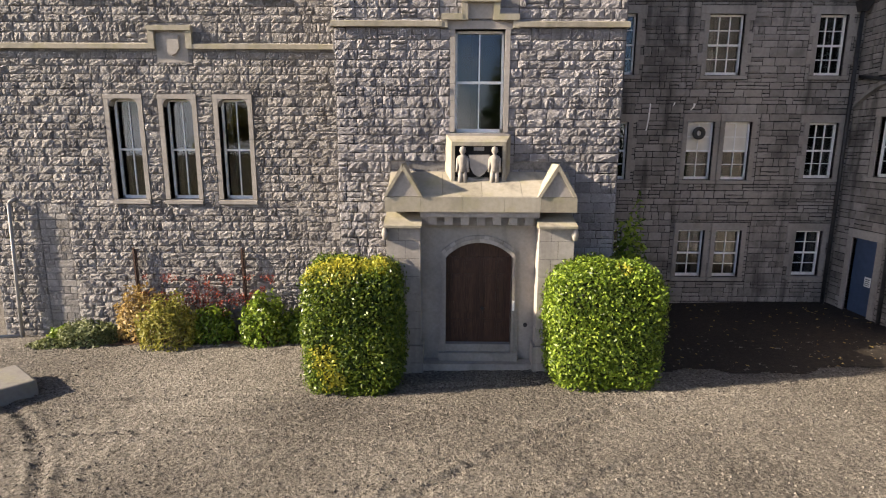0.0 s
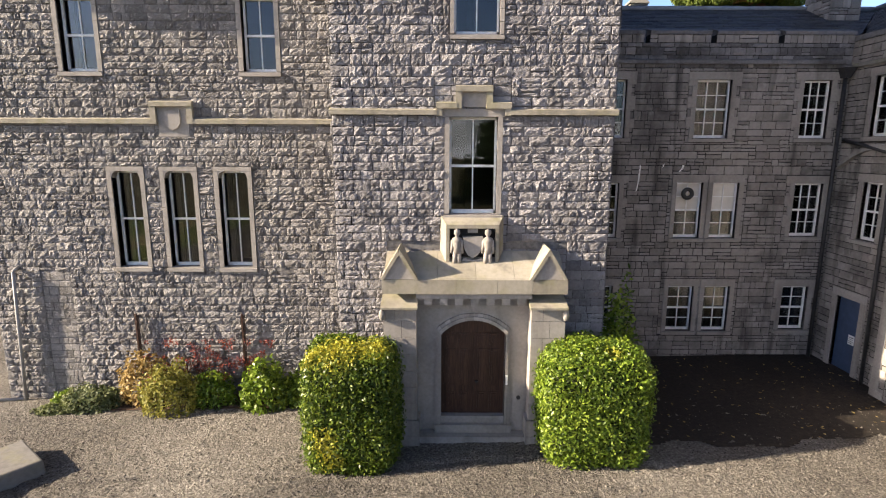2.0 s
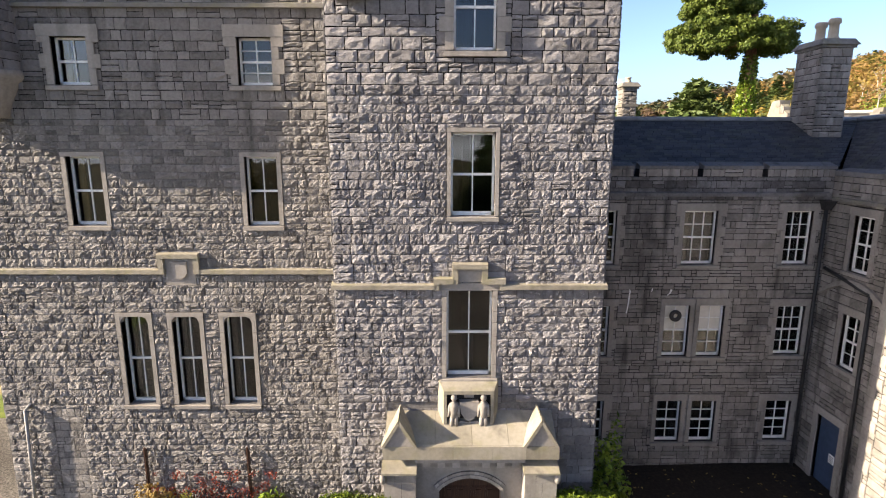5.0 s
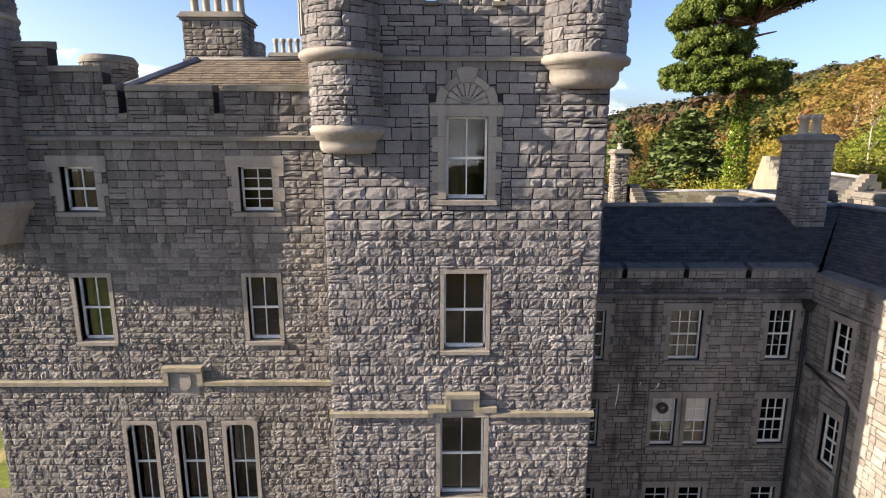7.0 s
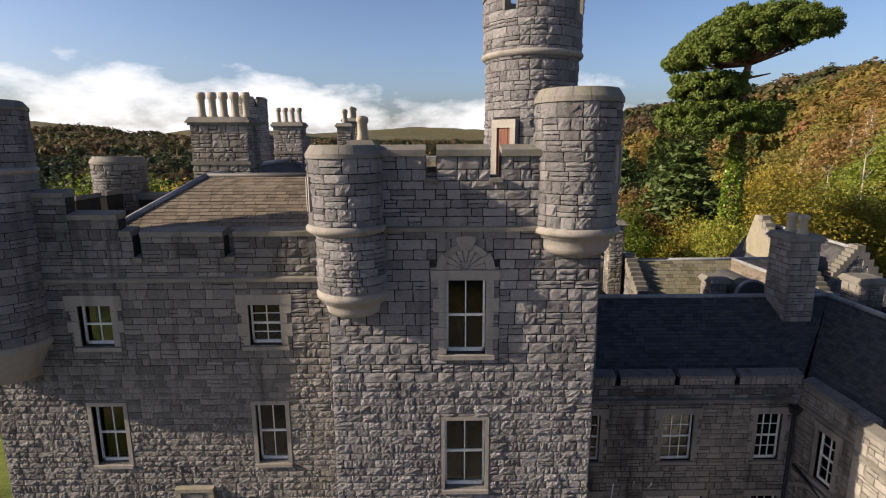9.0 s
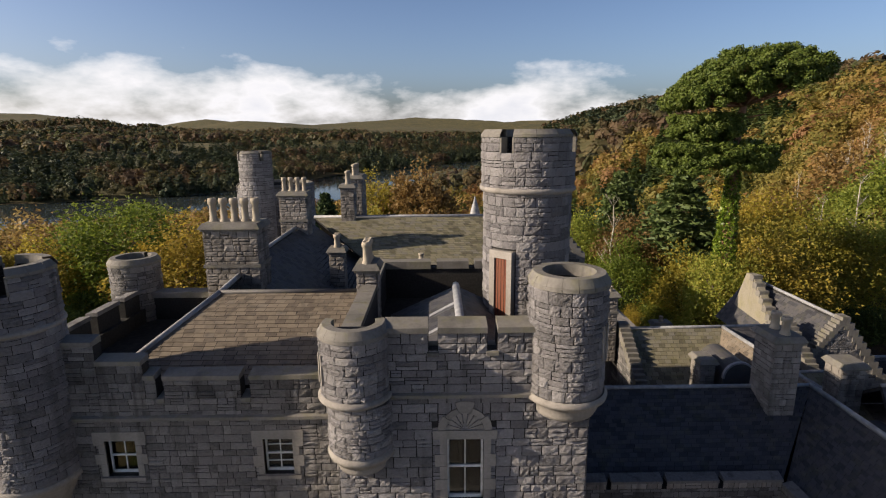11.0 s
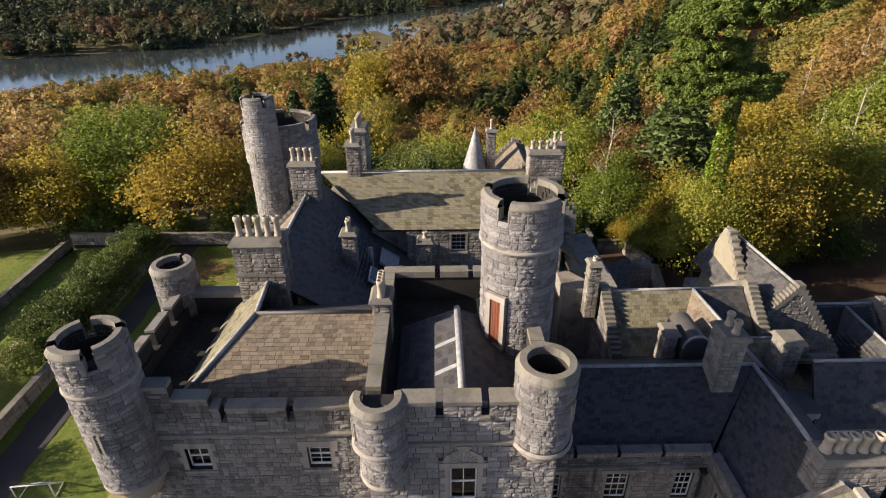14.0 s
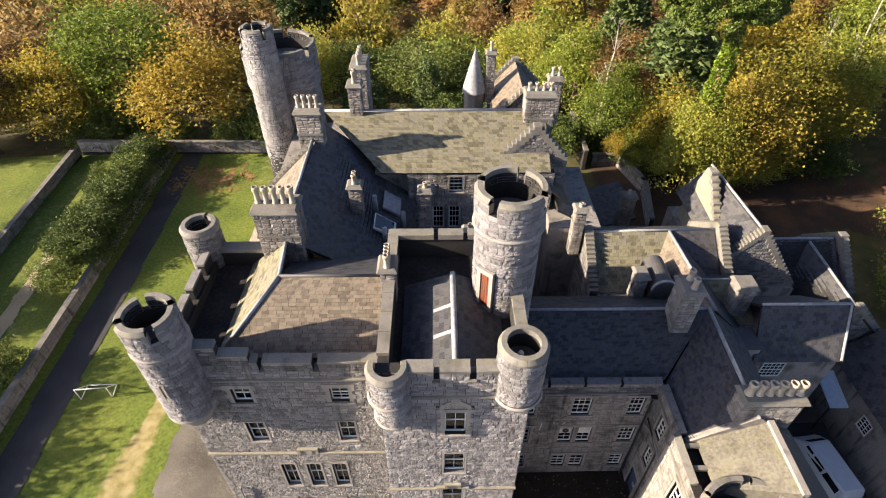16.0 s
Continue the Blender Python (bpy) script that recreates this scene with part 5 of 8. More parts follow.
r_skip = [(a - 0.26, b + 0.26, c - 0.14, d + 0.26) for a, b, c, d in r_holes]
wall(right, R_FRONT, 4.34, 13.1, 10.2, 10.95, relief=0.035, mass=old_stone, seed=113)
body, near = wall(right, R_FRONT, 4.34, 13.1, 0.3, 10.2, r_holes, r_skip, relief=0.035, mass=rubble_mass, loose=(6.4, 13.1, 3.4, 10.4), seed=13, split=0.4)
LOOSE.append((near, R_FRONT, body, rubble_piece, 0.035))
for a, b, c, d, cols, rows, bl in r_win:
    window(right, R_FRONT, a, b, c, d, cols, rows, jamb=0.15, head=0.24, sill_h=0.13, deep=0.13, ears=not 7.5 < a < 10 or c > 8, tight=7.5 < a < 10 and c < 8, blind=bl, drape=curtain_mat if c < 4 or 8 < a < 9 and c > 8 else None)
part("cornice", slab(Shape(), R_FRONT, 4.34, 12.95, 10.32, 10.50, -0.05, 0.12, 0.07), old_stone, right)
at = 4.34
for a in (6.55, 8.62, 10.72, 13.1):
    w, _ = wall(right, R_FRONT, at, a, 10.95, 11.2, relief=0.03, mass=rubble_mass, seed=110 + int(a), name="merlon", thick=0.35)
    k = 2
    for j in range(k):
        part("coping_stone", slab(Shape(), R_FRONT, at + (a - at) * j / k + 0.004, at + (a - at) * (j + 1) / k - 0.004, 11.2, 11.42, -0.32, 0.06, 0.12), old_stone, right)
    at = a + 0.17
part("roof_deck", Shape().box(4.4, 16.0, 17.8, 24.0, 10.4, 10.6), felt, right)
roof_plane(right, [(4.4, 17.85, 11.0), (13.4, 17.85, 11.0), (16.75, 21.6, 12.9), (4.4, 21.6, 12.9)], slate_dark, 46, 0.25, 0.33)
roof_plane(right, [(16.75, 24.6, 10.9), (4.4, 24.6, 10.9), (4.4, 21.6, 12.9), (16.75, 21.6, 12.9)], slate_dark, 47, 0.3, 0.36)
ridge_roll(right, (4.4, 21.6, 12.95), (16.75, 21.6, 12.95), 0.09)
chimney("dressed stone chimney stack with two buff pots on a slate ridge", 14.1, 15.2, 20.3, 21.7, 12.0, 15.4, 2, "y", 0.75, mass=dressed, seed=71, pot_r=0.17)

# side wing that closes the yard
side = thing("side_wing", "projecting rubble side wing with a blue door", "house", (15.0, 14.0, 0.6))
S_FACE = Face(13.1, 0, 270)
s_win = [(-16.35, -15.55, 8.1, 9.85), (-16.25, -15.5, 5.0, 6.75)]
blue = (-16.65, -15.65, 0.6, 3.1)
s_holes = [*s_win, blue]
s_skip = [(a - 0.24, b + 0.24, c - 0.14, d + 0.26) for a, b, c, d in s_holes]
wall(side, S_FACE, -17.45, -14.4, 0.3, 11.0, s_holes, s_skip, relief=0.04, mass=rubble_mass, seed=14)
for w in s_win:
    window(side, S_FACE, *w, 2, 4, jamb=0.16, head=0.24, deep=0.14)
bd = part("blue_door", slab(Shape(), S_FACE, -16.65, -15.65, 0.62, 3.08, -0.16, -0.10), blue_paint, side, "plain blue painted door")
part("door_notice", slab(Shape(), S_FACE, -16.1, -15.85, 1.65, 1.95, -0.10, -0.09), white_paint, bd)
dn = Shape()
for i in range(4):
    slab(dn, S_FACE, -16.08, -15.9 + 0.02 * (i % 2), 1.69 + 0.06 * i, 1.71 + 0.06 * i, -0.09, -0.086)
part("notice_lines", dn, iron, bd)
ds = Shape()
for a, b, c, d in ((-16.85, -16.65, 0.5, 3.1), (-15.65, -15.45, 0.5, 3.1), (-16.85, -15.45, 3.1, 3.36)):
    slab(ds, S_FACE, a, b, c, d, -0.25, 0.05)
part("door_surround", ds, dressed, side)
for i in range(9):                                           # low arched hood over the middle window
    a0, a1 = -17.3 + i * 0.322, -17.3 + (i + 1) * 0.322
    z0, z1 = (7.1 + 0.62 * math.sin(math.pi * k / 9) for k in (i, i + 1))
    part("hood_stone", Shape().hexa([S_FACE.at(a0, z0, 0.16), S_FACE.at(a1, z1, 0.16), S_FACE.at(a1, z1, -0.05), S_FACE.at(a0, z0, -0.05),
               S_FACE.at(a0, z0 + 0.16, 0.13), S_FACE.at(a1, z1 + 0.16, 0.13), S_FACE.at(a1, z1 + 0.16, -0.05), S_FACE.at(a0, z0 + 0.16, -0.05)]), dressed, side)
P_FACE = Face(12.72, 0, 270)
wall(side, P_FACE, -14.4, -10.9, 0.2, 11.0, [(-12.6, -11.7, 7.6, 9.6)], [(-12.8, -11.5, 7.4, 9.8), (-14.4, -13.95, 0, 11)], relief=0.04, mass=rubble_mass, seed=15)
window(side, P_FACE, -12.6, -11.7, 7.6, 9.6, 2, 4, jamb=0.15, head=0.24)
wall(side, Face(0, 14.4, 180), -13.12, -12.72, 0.2, 11.0, relief=0.03, mass=rubble_mass, seed=16, thick=0.3)
for i in range(33):
    z = 0.3 + i * 0.325
    w = 0.45 if i % 2 else 0.28
    part("quoin", slab(Shape(), P_FACE, -14.43, -14.43 + w, z, z + 0.315, -0.2, 0.03), dressed, side)
for i in range(3):
    part("coping_stone", slab(Shape(), S_FACE, -17.4 + i * 1.0, -16.41 + i * 1.0, 11.0, 11.25, -0.32, 0.06, 0.1), old_stone, side)
for i in range(2):
    part("coping_stone", slab(Shape(), P_FACE, -14.4 + i * 1.35, -13.06 + i * 1.35, 11.0, 11.25, -0.32, 0.06, 0.1), coping, side)
part("cornice", slab(slab(Shape(), S_FACE, -17.3, -14.4, 10.2, 10.36, -0.05, 0.1, 0.06), P_FACE, -14.4, -10.9, 10.2, 10.36, -0.05, 0.1, 0.06), coping, side)
part("roof_deck", Shape().box(13.2, 18.2, 9.6, 20.5, 10.4, 10.6), felt, side)
roof_plane(side, [(13.5, 17.8, 10.83), (13.4, 14.1, 11.0), (16.35, 14.1, 13.1), (16.75, 21.6, 12.9)], slate_dark, 48, 0.24, 0.3)
roof_plane(side, [(18.7, 14.1, 11.3), (19.0, 22.0, 11.2), (16.75, 21.6, 12.9), (16.35, 14.1, 13.1)], slate_dark, 49, 0.26, 0.34)
ridge_roll(side, (16.35, 14.1, 13.16), (16.75, 21.6, 12.95), 0.11)
part("end_wall", Shape().prism([(13.1, 10.4), (18.7, 10.4), (18.7, 11.3), (16.35, 13.25), (13.4, 11.0)], lambda a, b, d: (a, d, b), 14.0, 14.3), rubble_mass, side)
part("outer_wall", Shape().box(18.2, 18.6, 9.6, 22.0, 0.3, 11.2), rubble_mass, side)
part("flat_roof", Shape().hexa([(13.85, 11.5, 10.9), (16.9, 10.4, 10.9), (16.9, 13.98, 10.9), (13.85, 13.98, 10.9), (13.85, 11.5, 11.25), (16.9, 10.4, 12.85), (16.9, 13.98, 12.95), (13.85, 13.98, 11.25)]), flags, side, "low-pitched roof of pale stone flags")
part("far_slope", Shape().hexa([(16.9, 10.4, 10.6), (19.2, 10.4, 10.4), (19.0, 14.6, 10.4), (16.9, 13.98, 10.6), (16.9, 10.4, 12.85), (19.25, 10.4, 11.0), (19.0, 14.6, 11.0), (16.9, 13.98, 12.95)]), slate_dark, side)
part("edge_kerb", Shape().hexa([(16.78, 10.35, 12.78), (17.08, 10.35, 12.6), (17.08, 14.0, 12.7), (16.78, 14.0, 12.88), (16.78, 10.35, 12.98), (17.08, 10.35, 12.98), (17.08, 14.0, 13.08), (16.78, 14.0, 13.08)]), dressed, side)
for y in (12.55, 13.75):
    part("parapet_stay", Shape().box(12.75, 13.85, y - 0.12, y + 0.12, 10.95, 11.12), coping, side)
chimney("broad stone chimney with six clay pots", 15.4, 18.35, 14.25, 15.2, 11.0, 14.05, 6, "x", 0.85, mass=rubble_mass, seed=72, pot_r=0.19)
bow = thing("bow_tower", "round battlemented corner tower with a pale rim", "tower", (14.55, 9.15, 0.5))
part("drum_wall", Shape().lathe(14.55, 9.15, [(2.45, 0.2), (2.45, 10.4)], 0, 360, 40), mortar, bow)
tagged(part("stonework", stones(lay(0, 2 * math.pi * 2.47, 0.3, 10.4, seed=55, course=(0.32, 0.5), length=(0.5, 1.0)), Round(14.55, 9.15, 2.47, 0), 0.05, seed=55), stone_mass, bow), kind="stuff")
turret(bow, "tower_top", 14.55, 9.15, 2.5, 10.4, 12.0, notches=[(-160, 10), (-100, 10), (-40, 10), (20, 10), (80, 10), (140, 10)], seed=56, floor=1.5, cop=0.25)
# rainwater pipes in the yard's corner
dp = thing("rainwater_pipe", "black iron rainwater pipe with hopper head in a wall corner", "pipe", (12.85, 17.3, 0.5))
part("pipe", Shape().tube((12.85, 17.3, 0.5), (12.85, 17.3, 10.0), 0.06, 0.06, 10), iron, dp, smooth=True)
part("hopper", Shape().hexa([(12.75, 17.2, 9.9), (12.95, 17.2, 9.9), (12.95, 17.4, 9.9), (12.75, 17.4, 9.9), (12.65, 17.1, 10.2), (13.05, 17.1, 10.2), (13.05, 17.4, 10.2), (12.65, 17.4, 10.2)]), iron, dp)
dp2 = thing("rainwater_pipe", "grey rainwater pipe bent along the side wing", "pipe", (12.95, 15.2, 0.5))
for k, (p, e) in enumerate((((12.98, 17.2, 8.0), (12.98, 15.2, 7.6)), ((12.98, 15.2, 7.6), (12.98, 15.1, 0.6)))):
    part("pipe", Shape().tube(p, e, 0.055, 0.055, 10), iron, dp2, smooth=True)
wr = thing("window_fan", "round black extractor fan in a window's blind", "fan", (8.28, 17.3, 6.25))
part("housing", Shape().add(*(lambda n: ([(8.28 + r * math.cos(6.2832 * i / n), 17.42 - d, 6.28 + r * math.sin(6.2832 * i / n)) for r, d in ((0.2, 0.0), (0.2, 0.06), (0.08, 0.06), (0.08, 0.0)) for i in range(n)],
     [(j * n + i, j * n + (i + 1) % n, (j + 1) * n + (i + 1) % n, (j + 1) * n + i) for j in range(3) for i in range(n)]))(20)), iron, wr, smooth=True)

# pale runs below a leaking joint
for x, z, h, w in ((6.6, 6.35, 0.85, 0.07), (7.95, 6.98, 0.22, 0.1), (7.4, 7.1, 0.14, 0.04)):
    part("lime_run", Shape().prism([(x, z), (x + w * 0.5, z + h * 0.3), (x + w * 1.1, z + h), (x + w * 1.6, z + h * 0.95), (x + w * 1.2, z + h * 0.4), (x + w * 0.4, z + 0.02)], R_FRONT.at, 0.04, 0.0), white_paint, right,
         "white lime run on the stone")

# further ranges behind
court_r = thing("rear_right_range", "slate-roofed service range with crow-stepped gables", "house", (17.0, 27.0, 0.5))
part("wall", Shape().box(11.3, 21.8, 24.4, 31.8, 0.5, 10.4), rubble_mass, court_r)
part("link_wall", Shape().box(16.4, 20.4, 20.0, 25.0, 0.5, 10.6), rubble_mass, court_r)
roof_plane(court_r, [(11.3, 25.2, 10.5), (16.2, 25.2, 10.5), (17.5, 28.7, 12.9), (11.3, 28.7, 12.9)], slate_olive, 81)
roof_plane(court_r, [(19.6, 26.0, 10.8), (20.9, 25.6, 10.5), (20.9, 28.9, 12.9), (17.5, 28.7, 12.9)], slate_dark, 82)
roof_plane(court_r, [(20.9, 32.2, 10.4), (11.3, 32.2, 10.4), (11.3, 28.7, 12.9), (20.9, 28.9, 12.9)], slate_dark, 83)
roof_plane(court_r, [(15.4, 27.0, 10.7), (15.6, 21.2, 11.2), (18.0, 21.6, 12.8), (17.5, 28.7, 12.95)], slate, 84)
roof_plane(court_r, [(20.6, 21.0, 10.6), (20.4, 26.8, 10.6), (17.5, 28.7, 12.95), (18.0, 21.6, 12.8)], slate_dark, 85)
ridge_roll(court_r, (11.3, 28.7, 12.96), (20.9, 28.9, 12.96), 0.09)
ridge_roll(court_r, (18.0, 21.6, 12.86), (17.5, 28.7, 12.98), 0.1)
crow_gable(court_r, [(-25.0, 10.6), (-28.7, 13.2), (-32.3, 10.6)], lambda a, b, d: (11.3 - d, -a, b), coping, rubble_mass, 14)
crow_gable(court_r, [(-25.2, 10.6), (-28.8, 13.45), (-32.3, 10.6)], lambda a, b, d: (21.0 - d, -a, b), coping, rubble_mass, 14)
chimney("mossy stone chimney on a crow-stepped gable", 9.78, 10.48, 28.66, 29.46, 11.00, 14.77, 1, "x", 0.3, band=13.87, seed=73)
hood = Shape()
arc = [(0.75 * math.cos(math.pi * k / 12), 0.75 * math.sin(math.pi * k / 12)) for k in range(13)]
hood.prism([(0.75, -0.9), *arc, (-0.75, -0.9)], lambda a, b, d: (15.6 + a, d, 12.3 + b), 23.8, 26.2)
part("dormer", hood, slate_dark, court_r, "round-headed dormer hung with dark slate")
part("dormer_rim", Shape().prism([*[(a * 1.12, b * 1.12) for a, b in arc], *[(a, b) for a, b in arc[::-1]]], lambda a, b, d: (15.6 + a, d, 12.3 + b), 23.7, 23.85), lead, court_r)
chimney("short dark chimney beside a round dormer", 13.25, 13.95, 24.31, 25.31, 10.60, 12.68, 0, "y", 0.3, mass=rubble_mass, seed=76)
roof_plane(court_r, [(18.4, 22.2, 10.3), (21.8, 22.2, 10.3), (21.6, 24.95, 11.95), (18.0, 24.95, 11.95)], slate_olive, 94)
roof_plane(court_r, [(21.8, 27.4, 10.3), (18.4, 27.4, 10.3), (18.0, 24.95, 11.95), (21.6, 24.95, 11.95)], slate_dark, 95)
ridge_roll(court_r, (18.0, 24.95, 12.0), (21.6, 24.95, 12.0), 0.08)
part("cross_wall", Shape().box(18.4, 21.6, 22.4, 27.2, 0.5, 10.35), rubble_mass, court_r)
tall = thing("tall_gable_range", "range with a tall pale gable and purple slate roof", "house", (24.0, 32.0, 0.5))
part("wall", Shape().box(21.5, 28.0, 27.8, 37.0, 0.5, 8.6), rubble_mass, tall)
gable = part("gable_wall", Shape().prism([(30.1, 8.0), (36.2, 7.5), (34.9, 12.6), (34.0, 14.85), (33.4, 14.9), (30.1, 11.55)], lambda a, b, d: (d, a, b), 21.9, 22.4), sandstone, tall,
             "tall pale gable wall with stepped edge")
for k in range(9):
    y, z = 29.95 + 0.4 * k, 11.5 + 0.41 * k
    part("crow_step", Shape().box(21.85, 22.5, y, y + 0.42, z - 0.3, z + 0.1), coping, gable)
roof_plane(tall, [(28.4, 27.7, 8.2), (28.4, 36.8, 8.2), (22.9, 35.2, 14.2), (23.7, 27.7, 13.8)], slate_dark, 86)
roof_plane(tall, [(21.2, 36.0, 11.0), (21.2, 27.8, 10.8), (23.7, 27.7, 13.8), (22.9, 35.2, 14.2)], slate_dark, 87)
ridge_roll(tall, (23.7, 27.7, 13.86), (22.9, 35.2, 14.26), 0.1)
crow_gable(tall, [(21.4, 11.0), (23.7, 13.95), (27.8, 8.5)], lambda a, b, d: (a, 27.6 - d, b), coping, rubble_mass, 14)
part("gable_foot", Shape().box(21.6, 27.8, 27.25, 27.6, 0.5, 8.6), rubble_mass, tall)
low = thing("low_range", "slate-roofed outbuilding beside the service court", "house", (23.0, 21.0, 0.5))
part("wall", Shape().box(19.9, 24.9, 19.7, 24.6, 0.5, 10.35), rubble_mass, low)
roof_plane(low, [(19.5, 19.5, 10.35), (24.9, 19.5, 10.35), (26.1, 22.25, 12.5), (20.5, 22.25, 12.5)], slate_dark, 88)
roof_plane(low, [(25.2, 25.0, 10.35), (19.9, 25.0, 10.35), (20.5, 22.25, 12.5), (26.1, 22.25, 12.5)], slate_dark, 89)
roof_plane(low, [(24.9, 19.5, 10.35), (26.9, 24.6, 10.35), (26.1, 22.3, 12.48), (26.1, 22.25, 12.5)], slate_dark, 98)
ridge_roll(low, (20.5, 22.25, 12.55), (26.1, 22.25, 12.55), 0.09)
ridge_roll(low, (26.1, 22.25, 12.55), (24.9, 19.5, 10.42), 0.08)
window(low, Face(0, 19.68, 0), 20.35, 21.75, 8.75, 10.1, 5, 4, jamb=0.08, head=0.1, deep=-0.05)
part("dormer", Shape().box(18.75, 19.9, 19.9, 21.4, 10.1, 11.15), lead, low, "flat lead roof")
part("dormer_rim", Shape().box(18.65, 20.0, 19.8, 21.5, 11.15, 11.25), slate_dark, low)
chimney("stone chimney stack with a sloped cap", 19.20, 20.30, 22.98, 24.08, 9.00, 12.95, 0, "x", 0.5, mass=rubble_mass, seed=75)
outer = thing("outer_range", "long low range with crow-stepped gable by the drive", "house", (31.0, 27.0, 0.5))
part("wall", Shape().box(29.8, 34.6, 23.7, 33.5, 0.5, 5.6), rubble_mass, outer)
roof_plane(outer, [(27.6, 31.0, 6.6), (27.6, 24.6, 6.6), (30.6, 24.0, 9.6), (30.9, 31.0, 9.7)], slate_dark, 90)
roof_plane(outer, [(35.0, 23.6, 5.4), (35.0, 31.0, 5.4), (30.9, 31.0, 9.7), (30.6, 24.0, 9.6)], slate_dark, 91)
ridge_roll(outer, (30.6, 24.0, 9.66), (30.9, 31.0, 9.76), 0.1)
roof_plane(outer, [(26.4, 27.6, 7.0), (33.4, 28.4, 7.0), (33.0, 31.3, 9.8), (26.0, 31.3, 9.8)], slate_dark, 96)
roof_plane(outer, [(33.4, 34.0, 7.0), (26.4, 34.0, 7.0), (26.0, 31.3, 9.8), (33.0, 31.3, 9.8)], slate_dark, 97)
ridge_roll(outer, (26.0, 31.3, 9.86), (33.0, 31.3, 9.86), 0.09)
crow_gable(outer, [(-27.8, 7.0), (-31.3, 10.2), (-34.6, 7.0)], lambda a, b, d: (33.4 - d, -a, b), coping, rubble_mass, 13)
crow_gable(outer, [(29.8, 8.6), (30.6, 9.9), (35.0, 5.4)], lambda a, b, d: (a, 24.0 - d, b), coping, rubble_mass, 11)
part("end_wall", Shape().box(33.0, 33.4, 27.8, 34.6, 0.5, 7.1), rubble_mass, outer)
annexe = thing("roadside_outbuilding", "white-gabled outbuilding with slate roof", "house", (33.0, 14.0, 0.5))
part("wall", Shape().box(31.0, 37.4, 8.0, 23.6, 0.4, 5.4), rubble_mass, annexe)
roof_plane(annexe, [(30.8, 23.6, 5.4), (30.8, 7.8, 5.4), (34.2, 7.8, 8.3), (34.2, 23.6, 8.3)], slate_dark, 92)
roof_plane(annexe, [(37.6, 7.8, 5.4), (37.6, 23.6, 5.4), (34.2, 23.6, 8.3), (34.2, 7.8, 8.3)], slate_dark, 93)
window(annexe, Face(30.98, 0, 270), -18.8, -17.8, 3.5, 4.6, 3, 4, jamb=0.06, head=0.08, deep=-0.06)
lean = thing("lean_to_canopy", "pale blue corrugated lean-to canopy", "canopy", (30.5, 21.5, 0.5))
for i in range(11):                                    # corrugated sheets, each a strip with one rib
    x0 = 29.4 + i * 0.24
    part("sheet", Shape().prism([(0.0, 0.0), (0.24, 0.0), (0.24, 0.05), (0.19, 0.05), (0.17, 0.1), (0.11, 0.1), (0.08, 0.05), (0.0, 0.05)],
                                lambda a, b, d: (x0 + a, d, 3.6 + 0.27 * (d - 20.0) + b), 20.0, 22.6), sheet_blue, lean)
for x in (29.5, 31.9):
    part("post", Shape().box(x - 0.05, x + 0.05, 20.05, 20.15, 0.4, 3.62), iron, lean)

# the ranges behind, set to their true places: x and y stretched and shifted, heights stretched
for ob, sx, ox, sy, oy, sz in ((rear, 1.009, -0.39, 1.054, -1.28, 1.008),
                               (back, 1.011, -0.62, 1.080, -2.22, 1.002),
                               (far, 1.046, -0.58, 1.070, -1.60, 1.015),
                               (cone, 1.028, -0.82, 1.030, 0.30, 0.996),
                               (court_r, 0.974, -0.28, 1.042, -0.88, 0.992),
                               (tall, 0.967, -0.08, 1.048, -1.08, 0.982),
                               (outer, 0.953, 0.19, 1.036, -0.57, 0.980),
                               (annexe, 0.928, 0.40, 0.980, 0.79, 1.037),
                               (lean, 0.939, 0.27, 1.010, 0.15, 1.045)):
    ob.location = (sx * ob.location.x + ox, sy * ob.location.y + oy, ob.location.z)
    ob.scale = (sx, sy, sz)

# plain rooms added behind the windows, their gloom put into the plaster's colour
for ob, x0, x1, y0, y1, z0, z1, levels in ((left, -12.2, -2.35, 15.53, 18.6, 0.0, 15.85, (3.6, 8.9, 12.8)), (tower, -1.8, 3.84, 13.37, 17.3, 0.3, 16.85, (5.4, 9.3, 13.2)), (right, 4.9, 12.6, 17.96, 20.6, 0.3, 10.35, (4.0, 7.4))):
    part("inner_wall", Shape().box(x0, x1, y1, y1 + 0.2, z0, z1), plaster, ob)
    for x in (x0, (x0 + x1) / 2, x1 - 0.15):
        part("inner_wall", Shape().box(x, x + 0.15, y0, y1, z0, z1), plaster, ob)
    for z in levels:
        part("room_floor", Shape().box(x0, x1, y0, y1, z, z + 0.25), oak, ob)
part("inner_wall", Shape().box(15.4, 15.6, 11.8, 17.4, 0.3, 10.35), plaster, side)

